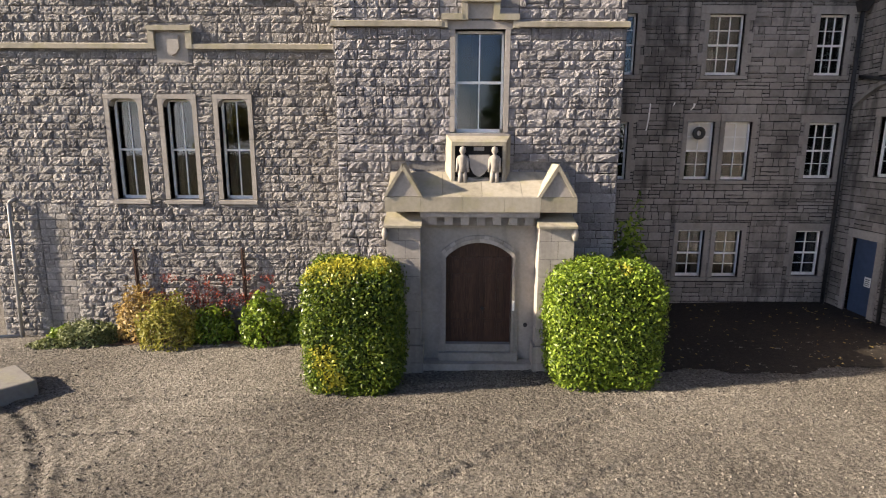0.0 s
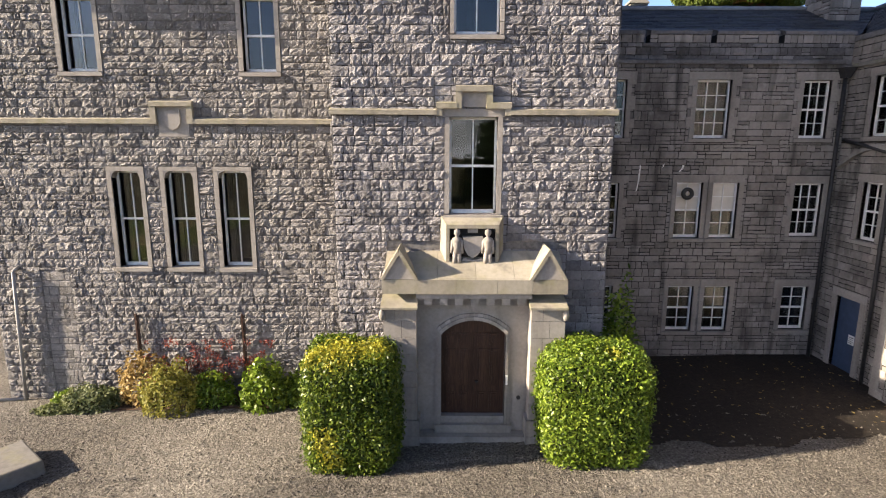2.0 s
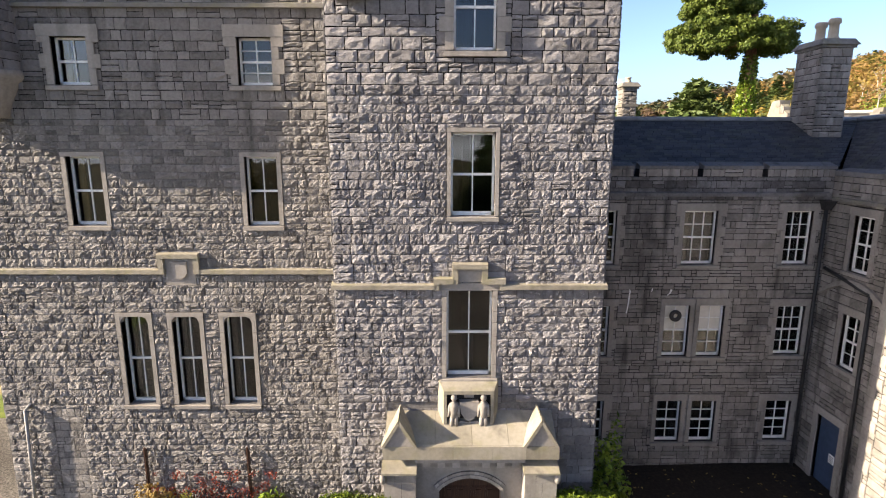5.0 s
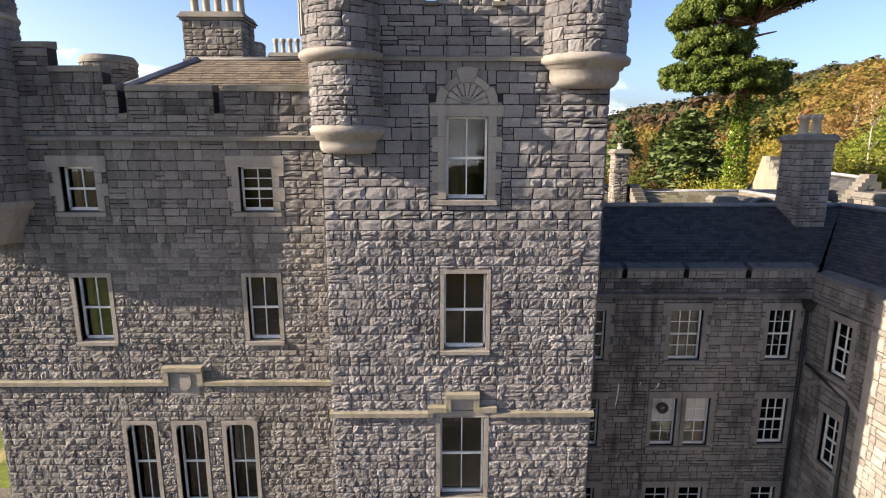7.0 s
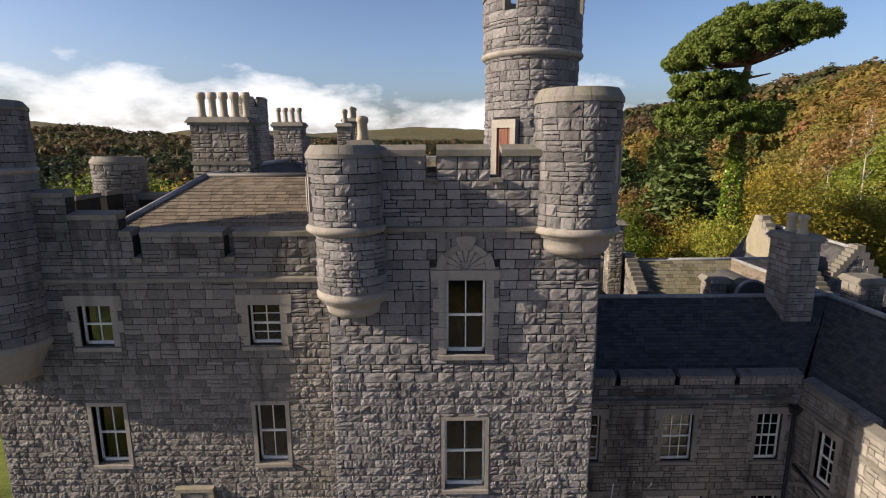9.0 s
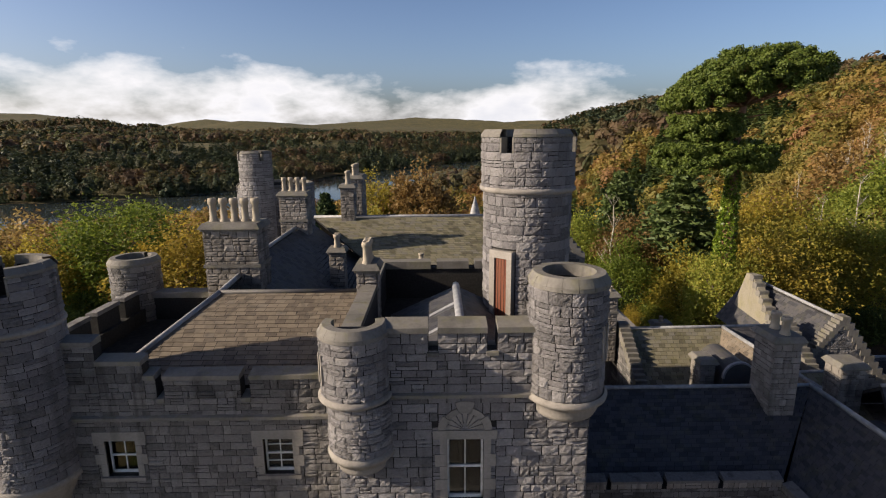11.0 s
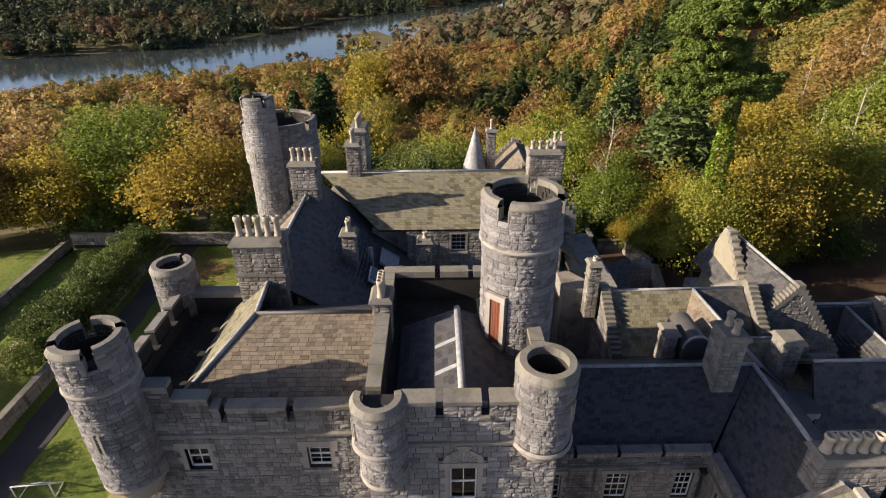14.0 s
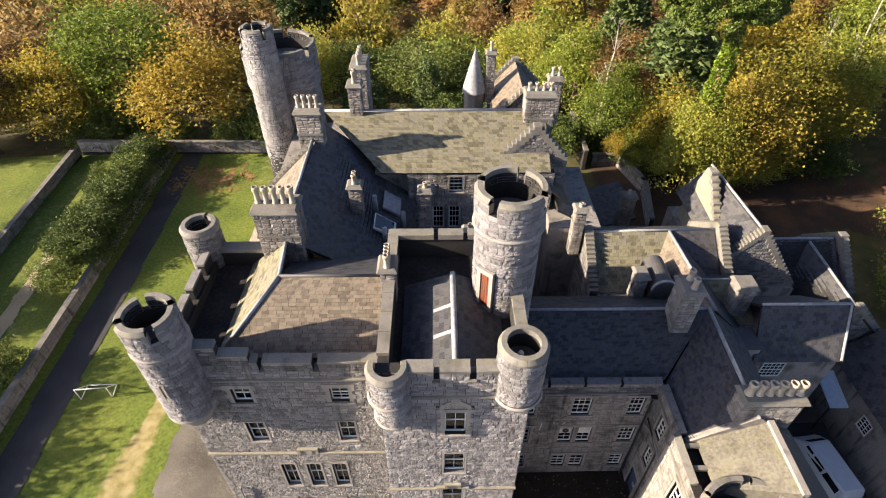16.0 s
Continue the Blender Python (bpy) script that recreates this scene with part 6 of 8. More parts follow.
# ---- porch ----
porch = thing("stone_porch", "buff sandstone porch with gablets and a carved coat of arms", "porch", (1.17, 12.4, 0.55))
PF = Face(0, 12.03, 0)
for a, b in ((-0.98, -0.2), (2.52, 3.32)):
    pier = part("pier", slab(Shape(), PF, a + 0.02, b - 0.02, 0.3, 4.08, -0.83, -0.02), mortar, porch, "dressed stone pier")
    z, k = 0.4, 0
    while z < 4.05:
        h = min(0.42, 4.08 - z)
        cut = a + (b - a) * (0.55 if k % 2 else 0.35)
        e = 0.06 if z < 1.0 else 0.0
        for u, w in ((a - e, cut - 0.004), (cut + 0.004, b + e)):
            part("pier_stone", slab(Shape(), PF, u, w, z, z + h - 0.008, -0.82, e), dressed, pier)
        z, k = z + h, k + 1
    part("pier_cap", slab(Shape(), PF, a - 0.05, b + 0.03, 4.08, 4.43, -0.83, 0.16, 0.30), sandstone, pier)
    part("corbel_head", Shape().lathe((a - 0.02) if a < 0 else b + 0.0, 11.98, [(0.0, 3.78), (0.05, 3.8), (0.085, 3.9), (0.07, 4.0), (0.03, 4.08)], 0, 360, 10), dressed, pier, smooth=True)
rec = Shape()
RF = Face(0, 12.46, 0)
arch = [(0.39, 3.30)] + [(0.39 + 0.79 * s, 3.30 + 0.36 * math.sin(math.pi / 2 * s ** 0.8)) for s in np.linspace(0.08, 1, 8)]
arch = arch + [(2.36 - x, z) for x, z in arch[-2::-1]]
outline = [(-0.2, 0.5), (0.39, 0.5), *arch, (1.97, 0.5), (2.52, 0.5), (2.52, 4.12), (-0.2, 4.12)]
rec.prism(outline, RF.at, 0.0, -0.38)
part("recess_wall", rec, dressed, porch)
jm = Shape()
ring = [(0.39, 0.9), *arch, (1.97, 0.9)]
for (x0, z0), (x1, z1) in zip(ring, ring[1:]):
    for w, d in ((0.17, 0.05), (0.09, 0.085)):
        c = Vector((1.18, 2.4))
        o0, o1 = ((Vector((x, z)) - c).normalized() * w for x, z in ((x0, z0), (x1, z1)))
        if z0 < 3.2:
            o0 = Vector((math.copysign(w, x0 - 1.18), 0))
        if z1 < 3.2:
            o1 = Vector((math.copysign(w, x1 - 1.18), 0))
        jm.hexa([RF.at(x0, z0, d), RF.at(x1, z1, d), RF.at(x1, z1, -0.1), RF.at(x0, z0, -0.1),
                 RF.at(x0 + o0.x, z0 + o0.y, d), RF.at(x1 + o1.x, z1 + o1.y, d), RF.at(x1 + o1.x, z1 + o1.y, -0.1), RF.at(x0 + o0.x, z0 + o0.y, -0.1)])
part("arch_moulding", jm, dressed, porch)
slab(fr := Shape(), PF, -0.2, 2.52, 4.30, 4.43, -0.5, -0.02)
for i in range(7):
    slab(fr, PF, -0.02 + i * 0.37, 0.17 + i * 0.37, 4.12, 4.30, -0.5, -0.10)
slab(fr, PF, -0.2, 2.52, 4.08, 4.30, -0.5, -0.22)
part("dentil_frieze", fr, dressed, porch)
fa = Shape()
for a, b in ((-1.0, -0.2), (-0.2, 0.75), (0.75, 1.7), (1.7, 2.52), (2.52, 3.34)):
    slab(fa, PF, a + 0.003, b - 0.003, 4.43, 4.79, -0.83, 0.04, 0.02)
part("fascia", fa, sandstone, porch)
sl = Shape()
for a, b in ((-0.95, 0.3), (0.3, 1.2), (1.2, 2.1), (2.1, 3.28)):
    sl.hexa([(a + 0.003, 12.02, 4.77), (b - 0.003, 12.02, 4.77), (b - 0.003, 12.88, 4.77), (a + 0.003, 12.88, 4.77),
             (a + 0.003, 12.04, 4.80), (b - 0.003, 12.04, 4.80), (b - 0.003, 12.88, 5.32), (a + 0.003, 12.88, 5.32)])
part("weathering", sl, sandstone, porch)
for m in (-0.59, 2.88):
    g = Shape()
    g.add([(m - 0.40, 12.0, 4.78), (m + 0.40, 12.0, 4.78), (m, 12.0, 5.42), (m - 0.40, 12.3, 4.9), (m + 0.40, 12.3, 4.9), (m, 12.86, 5.46)],
          [(0, 1, 2), (3, 5, 4), (0, 2, 5, 3), (1, 4, 5, 2), (0, 3, 4, 1)])
    gb = part("gablet", g, dressed, porch)
    cop = Shape()
    for s in (-1, 1):
        cop.hexa([(m + s * 0.44, 11.95, 4.78), (m + s * 0.36, 11.95, 4.78), (m + s * 0.36, 12.2, 4.78), (m + s * 0.44, 12.2, 4.78),
                  (m + s * 0.01, 11.95, 5.5), (m, 11.95, 5.36), (m, 12.8, 5.42), (m + s * 0.01, 12.8, 5.5)])
    part("gablet_coping", cop, sandstone, gb)
# coat of arms
CF = Face(0, 12.50, 0)
fr = Shape()
for u0, u1, w in ((0.50, 0.58, 0.34), (1.76, 1.68, 1.92)):      # sides splayed back to the wall
    fr.hexa([CF.at(*p) for p in ((u0, 5.0, 0.0), (u1, 5.0, 0.0), (u1, 5.0, -0.4), (w, 5.0, -0.4), (u0, 5.99, 0.0), (u1, 5.99, 0.0), (u1, 6.2, -0.4), (w, 6.2, -0.4))])
fr.hexa([CF.at(*p) for p in ((0.502, 5.9, 0.004), (1.758, 5.9, 0.004), (1.758, 5.9, -0.4), (0.502, 5.9, -0.4), (0.502, 5.992, 0.004), (1.758, 5.992, 0.004), (1.918, 6.205, -0.4), (0.342, 6.205, -0.4))])
slab(fr, CF, 0.58, 1.68, 5.0, 5.06, -0.4, 0.0)
arms = part("arms_frame", fr, sandstone, porch, "buff stone frame with splayed sides")
part("arms_panel", slab(Shape(), CF, 0.58, 1.68, 5.04, 5.94, -0.4, -0.16), mortar, arms)
part("arms_shield", Shape().prism([(0.90, 5.70), (1.38, 5.70), (1.36, 5.4), (1.26, 5.26), (1.14, 5.18), (1.02, 5.26), (0.94, 5.4)], CF.at, 0.01, -0.2), dressed, arms)
part("arms_scroll", Shape().prism([(0.86, 5.08), (1.42, 5.08), (1.36, 5.18), (1.14, 5.13), (0.92, 5.18)], CF.at, -0.03, -0.2), dressed, arms)
part("arms_crest", slab(Shape(), CF, 1.02, 1.26, 5.79, 5.88, -0.2, -0.06), dressed, arms)
for m in (0.76, 1.50):                                       # two plain upright supporters in relief
    st = Shape()
    for x, z0, z1, r0, r1 in ((m - 0.055, 5.06, 5.34, 0.05, 0.06), (m + 0.055, 5.06, 5.34, 0.05, 0.06), (m - 0.13, 5.3, 5.62, 0.03, 0.05), (m + 0.13, 5.3, 5.62, 0.03, 0.05)):
        st.tube((x, 12.5, z0), (x + (m - x) * 0.25, 12.5, z1), r0, r1, 8)
    st.lathe(m, 12.52, [(0.0, 5.28), (0.10, 5.3), (0.095, 5.42), (0.13, 5.58), (0.12, 5.66), (0.04, 5.7), (0.045, 5.72), (0.078, 5.78), (0.07, 5.86), (0.0, 5.9)], 0, 360, 12)
    part("carved_supporter", st, dressed, arms, smooth=True)
# door
door = part("door", Shape().prism([(0.39, 1.12), (1.97, 1.12), *arch[::-1]], RF.at, -0.16, -0.24), oak, porch, "arched double door of dark panelled oak")
for a, b in ((0.45, 1.145), (1.215, 1.91)):
    leaf = part("door_leaf", slab(Shape(), RF, a, b, 1.16, 3.28, -0.2, -0.145), oak, door)
    w = (b - a - 0.24) / 2
    for c in (a + 0.08, a + 0.16 + w):
        for z0, z1 in ((1.26, 1.72), (1.88, 2.86), (2.95, 3.26)):
            part("door_panel", slab(slab(Shape(), RF, c, c + w, z0, z1, -0.19, -0.125), RF, c + 0.05, c + w - 0.05, z0 + 0.06, z1 - 0.06, -0.19, -0.105), oak, leaf)
part("door_handle", Shape().tube(RF.at(1.28, 2.0, -0.12), RF.at(1.28, 2.0, -0.06), 0.04, 0.04, 10), iron, door, "round iron handle")
part("intercom", slab(Shape(), RF, 1.99, 2.04, 2.0, 2.25, -0.02, 0.1), white_paint, porch)
part("bell_boss", Shape().tube(RF.at(2.33, 1.62, -0.02), RF.at(2.33, 1.62, 0.03), 0.055, 0.05, 12), iron, porch, "round dark bell boss")
part("step", Shape().box(-0.18, 2.5, 12.1, 12.7, 0.45, 0.74), dressed, porch)
part("step", Shape().box(0.22, 2.14, 12.3, 12.75, 0.74, 0.94), dressed, porch)
part("threshold", Shape().box(0.36, 2.0, 12.44, 12.75, 0.94, 1.12), dressed, porch)

porch.location.x -= 0.11
porch.location.z -= 0.06

# ---- ground, lawns, drive ----
def smooth(a, b, v):
    t = np.clip((np.asarray(v, float) - a) / (b - a), 0, 1)
    return t * t * (3 - 2 * t)


LAKE = np.array([(-420, 270), (-250, 300), (-150, 345), (-105, 450), (-60, 590), (0, 700), (100, 880), (220, 1150), (380, 1500)], float)
HALF = np.array([45, 50, 50, 38, 36, 26, 20, 18, 14], float)


def shore(x, y):
    """Distance from the lake's edge, below nought in the water, and whether the place is beyond the lake."""
    x, y = np.asarray(x, float), np.asarray(y, float)
    best, half, beyond = np.full(x.shape, 1e9), np.zeros(x.shape), np.zeros(x.shape)
    for (a, b), h0, h1 in zip(zip(LAKE, LAKE[1:]), HALF, HALF[1:]):
        d = b - a
        t = np.clip(((x - a[0]) * d[0] + (y - a[1]) * d[1]) / (d @ d), 0, 1)
        px, py = x - a[0] - t * d[0], y - a[1] - t * d[1]
        r = np.hypot(px, py)
        near = r < best
        best = np.where(near, r, best)
        half = np.where(near, h0 + (h1 - h0) * t, half)
        beyond = np.where(near, d[0] * py - d[1] * px, beyond)
    return best - half, beyond > 0


def waves(x, y, s, k):
    return np.sin(x / s + 1.3 * k) * np.cos(y / (s * 1.17) + 2.1 * k) + 0.5 * np.sin((x + 0.6 * y) / (s * 0.53) + k)


def terrain(x, y):
    x, y = np.asarray(x, float), np.asarray(y, float)
    s, beyond = shore(x, y)
    front = np.clip(0.5 + 0.02 * x, 0.0, 0.72) - 0.06
    fall = smooth(56, 120, np.maximum(y, 0) + 0.35 * np.maximum(-x - 40, 0) - 0.1 * np.maximum(x, 0))
    near = front * (1 - fall) + fall * (-20 + 6.0 * smooth(0, 190, s))
    rise = np.maximum(0, x - 49 - 0.05 * y)
    hill = (0.50 * rise + 0.0045 * np.minimum(rise, 60) ** 2 * (1 - smooth(105, 215, y))) * smooth(15, 75, y)
    hill = hill / (1 + hill / 190)
    near = near + hill + fall * 1.5 * waves(x, y, 30, 1)
    off = -20 + 27 * smooth(0, 230, s) + 22 * smooth(300, 1200, s) * (1 + 0.7 * waves(x, y, 260, 2)) + 62 * smooth(1100, 2800, s) * (1 + 0.6 * waves(x, y, 420, 4)) + smooth(0, 200, s) * 4 * waves(x, y, 70, 3)
    z = np.where(beyond, off, near)
    return np.where(s < 0, np.minimum(z, -20 + 0.25 * s), np.where(beyond, z, np.minimum(z, 1e9)))


k = 170
line = np.linspace(-1, 1, k)
gx = np.sign(line) * (np.abs(line) * 140 + np.abs(line) ** 5 * 3600)
line_y = np.linspace(-0.55, 1, k)
gy = 30 + np.sign(line_y) * (np.abs(line_y) * 300 + np.abs(line_y) ** 5 * 4300)
mx, my = np.meshgrid(gx, gy)
mz = terrain(mx, my)
sheet = Shape()
sheet.v.append(np.stack([mx, my, mz], -1).reshape(-1, 3))
sheet.f = [(j * k + i, j * k + i + 1, (j + 1) * k + i + 1, (j + 1) * k + i) for j in range(k - 1) for i in range(k - 1)]
sheet.n = k * k
solid("ground", sheet, meadow, "rough autumn ground running down to a lake", "ground", "structure", smooth=True)
wsh = Shape().add([(-1200, 60, -20), (1600, 60, -20), (1600, 2600, -20), (-1200, 2600, -20)], [(0, 1, 2, 3)])
solid("water", wsh, water_mat, "still grey lake water between wooded shores", "lake", "structure")


TRACKS = ((-5.0, -6.2, 15.6, 62, 112), (-5.0, -6.2, 17.1, 58, 100), (9.0, -2.0, 11.6, 95, 150), (9.0, -2.0, 13.1, 95, 140), (2.0, -3.0, 14.3, 70, 118), (-14.0, 3.0, 9.0, 5, 70))


def lumps(x, y, s, k=0.0):
    return np.array([noise.noise((float(p) * s, float(q) * s, k)) for p, q in zip(x.ravel(), y.ravel())]).reshape(x.shape)


def raked(x, y):
    """Heaped gravel: clods, rake lines and wheel tracks, only where it is seen from near."""
    near = (np.abs(x) < 15.2) & (y > 4.8) & (y < 14.4)
    z = np.zeros(x.shape)
    px, py = x[near], y[near]
    h = 0.020 * lumps(px, py, 3.2) + 0.022 * lumps(px, py, 7.0, 3.0) + 0.022 * lumps(px, py, 13.0, 6.0)
    for cx, cy, r, a0, a1 in TRACKS:
        d, a = np.hypot(px - cx, py - cy) - r, np.degrees(np.arctan2(py - cy, px - cx))
        on = smooth(a0, a0 + 6, a) * (1 - smooth(a1 - 6, a1, a))
        h += on * (-0.030 * np.exp(-(d / 0.09) ** 2) + 0.022 * np.exp(-((np.abs(d) - 0.19) / 0.07) ** 2))
    z[near] = h
    return z


def trodden(x, y):
    """How worn the lawn is along the track."""
    half = 0.5 + 1.1 * smooth(27, 15, y)
    return (1 - smooth(0.3 * half, 1.25 * half, np.abs(x + 22.0 - 0.09 * (y - 18)) + 0.25 * lumps(x, y, 0.7))) * (1 - smooth(23, 28.5, y)) + 0.3 * (lumps(x, y, 0.22, 4.0) > 0.3)


def carpet(name, x0, x1, y0, y1, lift, mat, label, category, nx=60, ny=40, edge=None, ripple=0.0, relief=None, worn=None):
    """A sheet of ground cover that follows the ground. edge(x, y): whether a place belongs to it; nx, ny: counts or the lines themselves."""
    xs, ys = np.linspace(x0, x1, nx) if isinstance(nx, int) else nx, np.linspace(y0, y1, ny) if isinstance(ny, int) else ny
    nx, ny = len(xs), len(ys)
    ax, ay = np.meshgrid(xs, ys)
    az = terrain(ax, ay) + 0.06 + lift
    if ripple:
        az = az + ripple * lumps(ax, ay, 2.2)
    if relief:
        az = az + relief(ax, ay)
    sh = Shape()
    sh.v.append(np.stack([ax, ay, az], -1).reshape(-1, 3))
    sh.n = nx * ny
    for j in range(ny - 1):
        for i in range(nx - 1):
            if edge is None or edge((xs[i] + xs[i + 1]) / 2, (ys[j] + ys[j + 1]) / 2):
                sh.f.append((j * nx + i, j * nx + i + 1, (j + 1) * nx + i + 1, (j + 1) * nx + i))
    ob = solid(name, sh, mat, label, category, "structure", smooth=True)
    if worn:
        ob.data.attributes.new("worn", "FLOAT", "POINT").data.foreach_set("value", worn(ax, ay).ravel().astype(np.float32))
    return ob


carpet("forecourt", -21.0, 34.0, -30.0, 22.5, 0.0, gravel, "raked grey-brown gravel forecourt with tyre marks", "gravel",
       np.r_[np.linspace(-21, -15, 30)[:-1], np.linspace(-15, 15, 500), np.linspace(15, 34, 50)[1:]], np.r_[np.linspace(-30, 5, 80)[:-1], np.linspace(5, 14.2, 170), np.linspace(14.2, 22.5, 60)[1:]],
       lambda x, y: x > -19.45 + 0.12 * math.sin(y * 2.1) and (y < 21.9 or x > -12.6), relief=raked)
carpet("lawn", -75.0, -12.8, -30.0, 62.0, -0.02, lawn_mat, "mown green lawn with a worn bare track beside the castle", "lawn", 250, 300, lambda x, y: x < -19.3 or y > 21.7 and x < -12.9, ripple=0.05, worn=trodden)
carpet("garden_walk", -46.0, -21.0, 0.0, 62.0, 0.015, tarmac, "dark tarmac walk along a garden wall", "path", 120, 80, lambda x, y: abs(x + 30.3 + 0.032 * (y - 20)) < 1.4)
carpet("garden_path", -46.0, -34.0, 4.0, 48.0, 0.02, path_mat, "pale sanded path between garden shrubs", "path", 90, 90, lambda x, y: abs(x + 37.8 + 0.056 * (y - 10)) < 0.7 + 0.1 * math.sin(y * 2))
carpet("service_road", 20.0, 75.0, 40.0, 58.0, 0.03, soil, "leaf-strewn earth drive at the wood's edge", "road", 60, 30, lambda x, y: abs(y - 48.3 - 0.03 * (x - 30)) < 5.8 + 0.8 * math.sin(x * 0.7))
carpet("yard", 20.4, 33.0, 8.0, 21.0, 0.02, tarmac, "dark tarmac service yard", "road", 30, 30)
# dark sheet for damp and shade, its front edge drawn along the shadow's end
carpet("damp_yard", 4.4, 13.2, 10.6, 17.5, 0.018, damp_shaded_earth, "damp earth yard with the castle's shade put into its dark colour", "ground", 120, 100, lambda x, y: y > 11.55 + 0.04 * x + 0.15 * math.sin(x * 1.3) + 0.3 * noise.noise((x * 0.9, 0.0, 2.0)) + 0.12 * noise.noise((x * 3.1, 0.0, 5.0)))
carpet("leaf_litter", -35.0, -20.0, 49.0, 60.5, 0.02, litter_mat, "fallen orange leaves on the grass", "leaves", 130, 110, lambda x, y: ((x + 27.3) / 6.0) ** 2 + ((y - 55) / 3.6) ** 2 < 0.35 + 1.3 * noise.noise((x * 0.6, y * 0.6, 1.0)) + 1.5 * noise.noise((x * 2.6, y * 2.6, 1.0)))
carpet("plant_bed", -11.2, -3.0, 14.05, 15.0, 0.03, soil, "narrow earth bed along the wall", "flower bed", 40, 8)
# loose pebbles on the gravel, heaped along the wheel tracks
g = np.random.default_rng(400)
n = 26000
px, py = g.uniform(-14.5, 15.0, n), 5.0 + 9.2 * g.uniform(0, 1, n) ** 1.25
size = 0.012 + 0.022 * g.uniform(0, 1, n) ** 2
rows_x, rows_y = [px], [py]
for cx, cy, r, a0, a1 in TRACKS:
    a = np.radians(g.uniform(a0, a1, 600))
    rr = r + g.normal(0, 0.035, 600)
    rows_x.append(cx + rr * np.cos(a))
    rows_y.append(cy + rr * np.sin(a))
px, py = np.concatenate(rows_x), np.concatenate(rows_y)
size = np.r_[size, g.uniform(0.012, 0.026, len(px) - n)]
ok = (py < 14.0) & ~((px > -1.1) & (px < 3.5) & (py > 12.0))
px, py, size = px[ok], py[ok], size[ok]
base = np.array([(1, 0, 0), (-0.5, 0.87, 0), (-0.5, -0.87, 0), (0.1, 0.0, 0.9)])
turn = g.uniform(0, 6.283, len(px))
bx = base[:, 0] * np.cos(turn)[:, None] - base[:, 1] * np.sin(turn)[:, None]
by = base[:, 0] * np.sin(turn)[:, None] + base[:, 1] * np.cos(turn)[:, None]
pz = np.clip(0.5 + 0.02 * px, 0.0, 0.72)[:, None] + raked(px, py)[:, None] - 0.002 + base[:, 2] * size[:, None] * g.uniform(0.6, 1.3, (len(px), 1))
peb = Shape()
peb.v.append(np.stack([px[:, None] + bx * size[:, None] * g.uniform(0.8, 1.4, (len(px), 1)), py[:, None] + by * size[:, None], pz], -1).reshape(-1, 3))
peb.n = 4 * len(px)
peb.f = [tuple(q) for q in (np.array([(0, 1, 3), (1, 2, 3), (2, 0, 3)])[None] + 4 * np.arange(len(px))[:, None, None]).reshape(-1, 3).tolist()]
solid("pebbles", peb, pebble_mat, "loose pebbles of a gravel forecourt with wheel tracks", "gravel", "stuff")


# garden walls
def long_wall(name, label, p, q, h, w=0.4):
    ob = thing(name, label, "wall", (p[0], p[1], 0))
    k = max(1, int(math.hypot(q[0] - p[0], q[1] - p[1]) / 4))
    d = Vector((q[0] - p[0], q[1] - p[1])).normalized()
    f_turn = math.degrees(math.atan2(d.y, d.x))
    f = Face(p[0], p[1], f_turn)
    n = math.hypot(q[0] - p[0], q[1] - p[1])
    part("wall_body", slab(Shape(), f, 0, n, -0.5, h, -w, 0), mortar, ob)
    sh = stones(lay(0, n, 0.0, h, course=(0.35, 0.5), length=(0.6, 1.2), seed=int(n)), f, 0.05, seed=3)
    tagged(part("stonework", sh, rubble_mass, ob), kind="stuff")
    for i in range(int(n / 1.0)):
        part("coping_stone", slab(Shape(), f, i * 1.0, i * 1.0 + 0.99, h, h + 0.16, -w - 0.08, 0.08), coping, ob)
    return ob


long_wall("garden_wall", "long low stone garden wall with flat coping", (-32.3, 4.0), (-33.9, 61.0), 1.2)
long_wall("garden_wall", "long low stone garden wall with flat coping", (-42.8, 9.9), (-46.1, 60.7), 1.1)
long_wall("garden_wall", "stone garden wall at the lawn's end", (-46.3, 61.3), (-19.8, 60.9), 1.4)

long_wall("court_wall", "high pale-rendered wall beside the wood", (18.3, 55.4), (18.5, 65.7), 3.3)
long_wall("yard_wall", "rubble wall closing a small back yard", (19.2, 56.1), (22.3, 56.1), 2.3)
long_wall("yard_wall", "pale stone wall of a small back yard", (22.3, 56.0), (23.8, 50.6), 2.3)
long_wall("yard_wall", "dark stone wall by the service court", (23.8, 50.5), (22.4, 43.4), 2.3)
carpet("yard_floor", 19.0, 22.9, 50.4, 56.0, 0.05, soil, "leaf-strewn floor of a small back yard", "yard", 12, 12)
chimney("dark stone chimney stack in the service court", 16.1, 17.3, 36.7, 37.5, 0.5, 10.0, 1, "x", 0.4, seed=78)
shed = thing("lean_to_shed", "slate-roofed lean-to in the service court", "shed", (16.4, 41.0, 0.5))
part("wall", Shape().box(14.4, 18.3, 38.6, 44.2, 0.3, 5.2), rubble_mass, shed)
roof_plane(shed, [(14.2, 44.4, 5.2), (14.2, 38.4, 5.2), (18.5, 38.4, 6.6), (18.5, 44.4, 6.6)], slate_dark, 99)

# stone block on the gravel
blk = Shape().hexa([(-0.75, -0.75, 0), (0.75, -0.75, 0), (0.75, 0.75, 0), (-0.75, 0.75, 0), (-0.72, -0.72, 0.5), (0.72, -0.72, 0.5), (0.72, 0.72, 0.5), (-0.72, 0.72, 0.5)])
block = solid("stone_block", blk, coping, "low square mossy stone block on the gravel", "stone block")
block.matrix_basis = pose(-9.83, 10.95, 0.17, 0, 0, 52)
bev = block.modifiers.new("worn_edges", "BEVEL")
bev.width, bev.segments = 0.05, 2
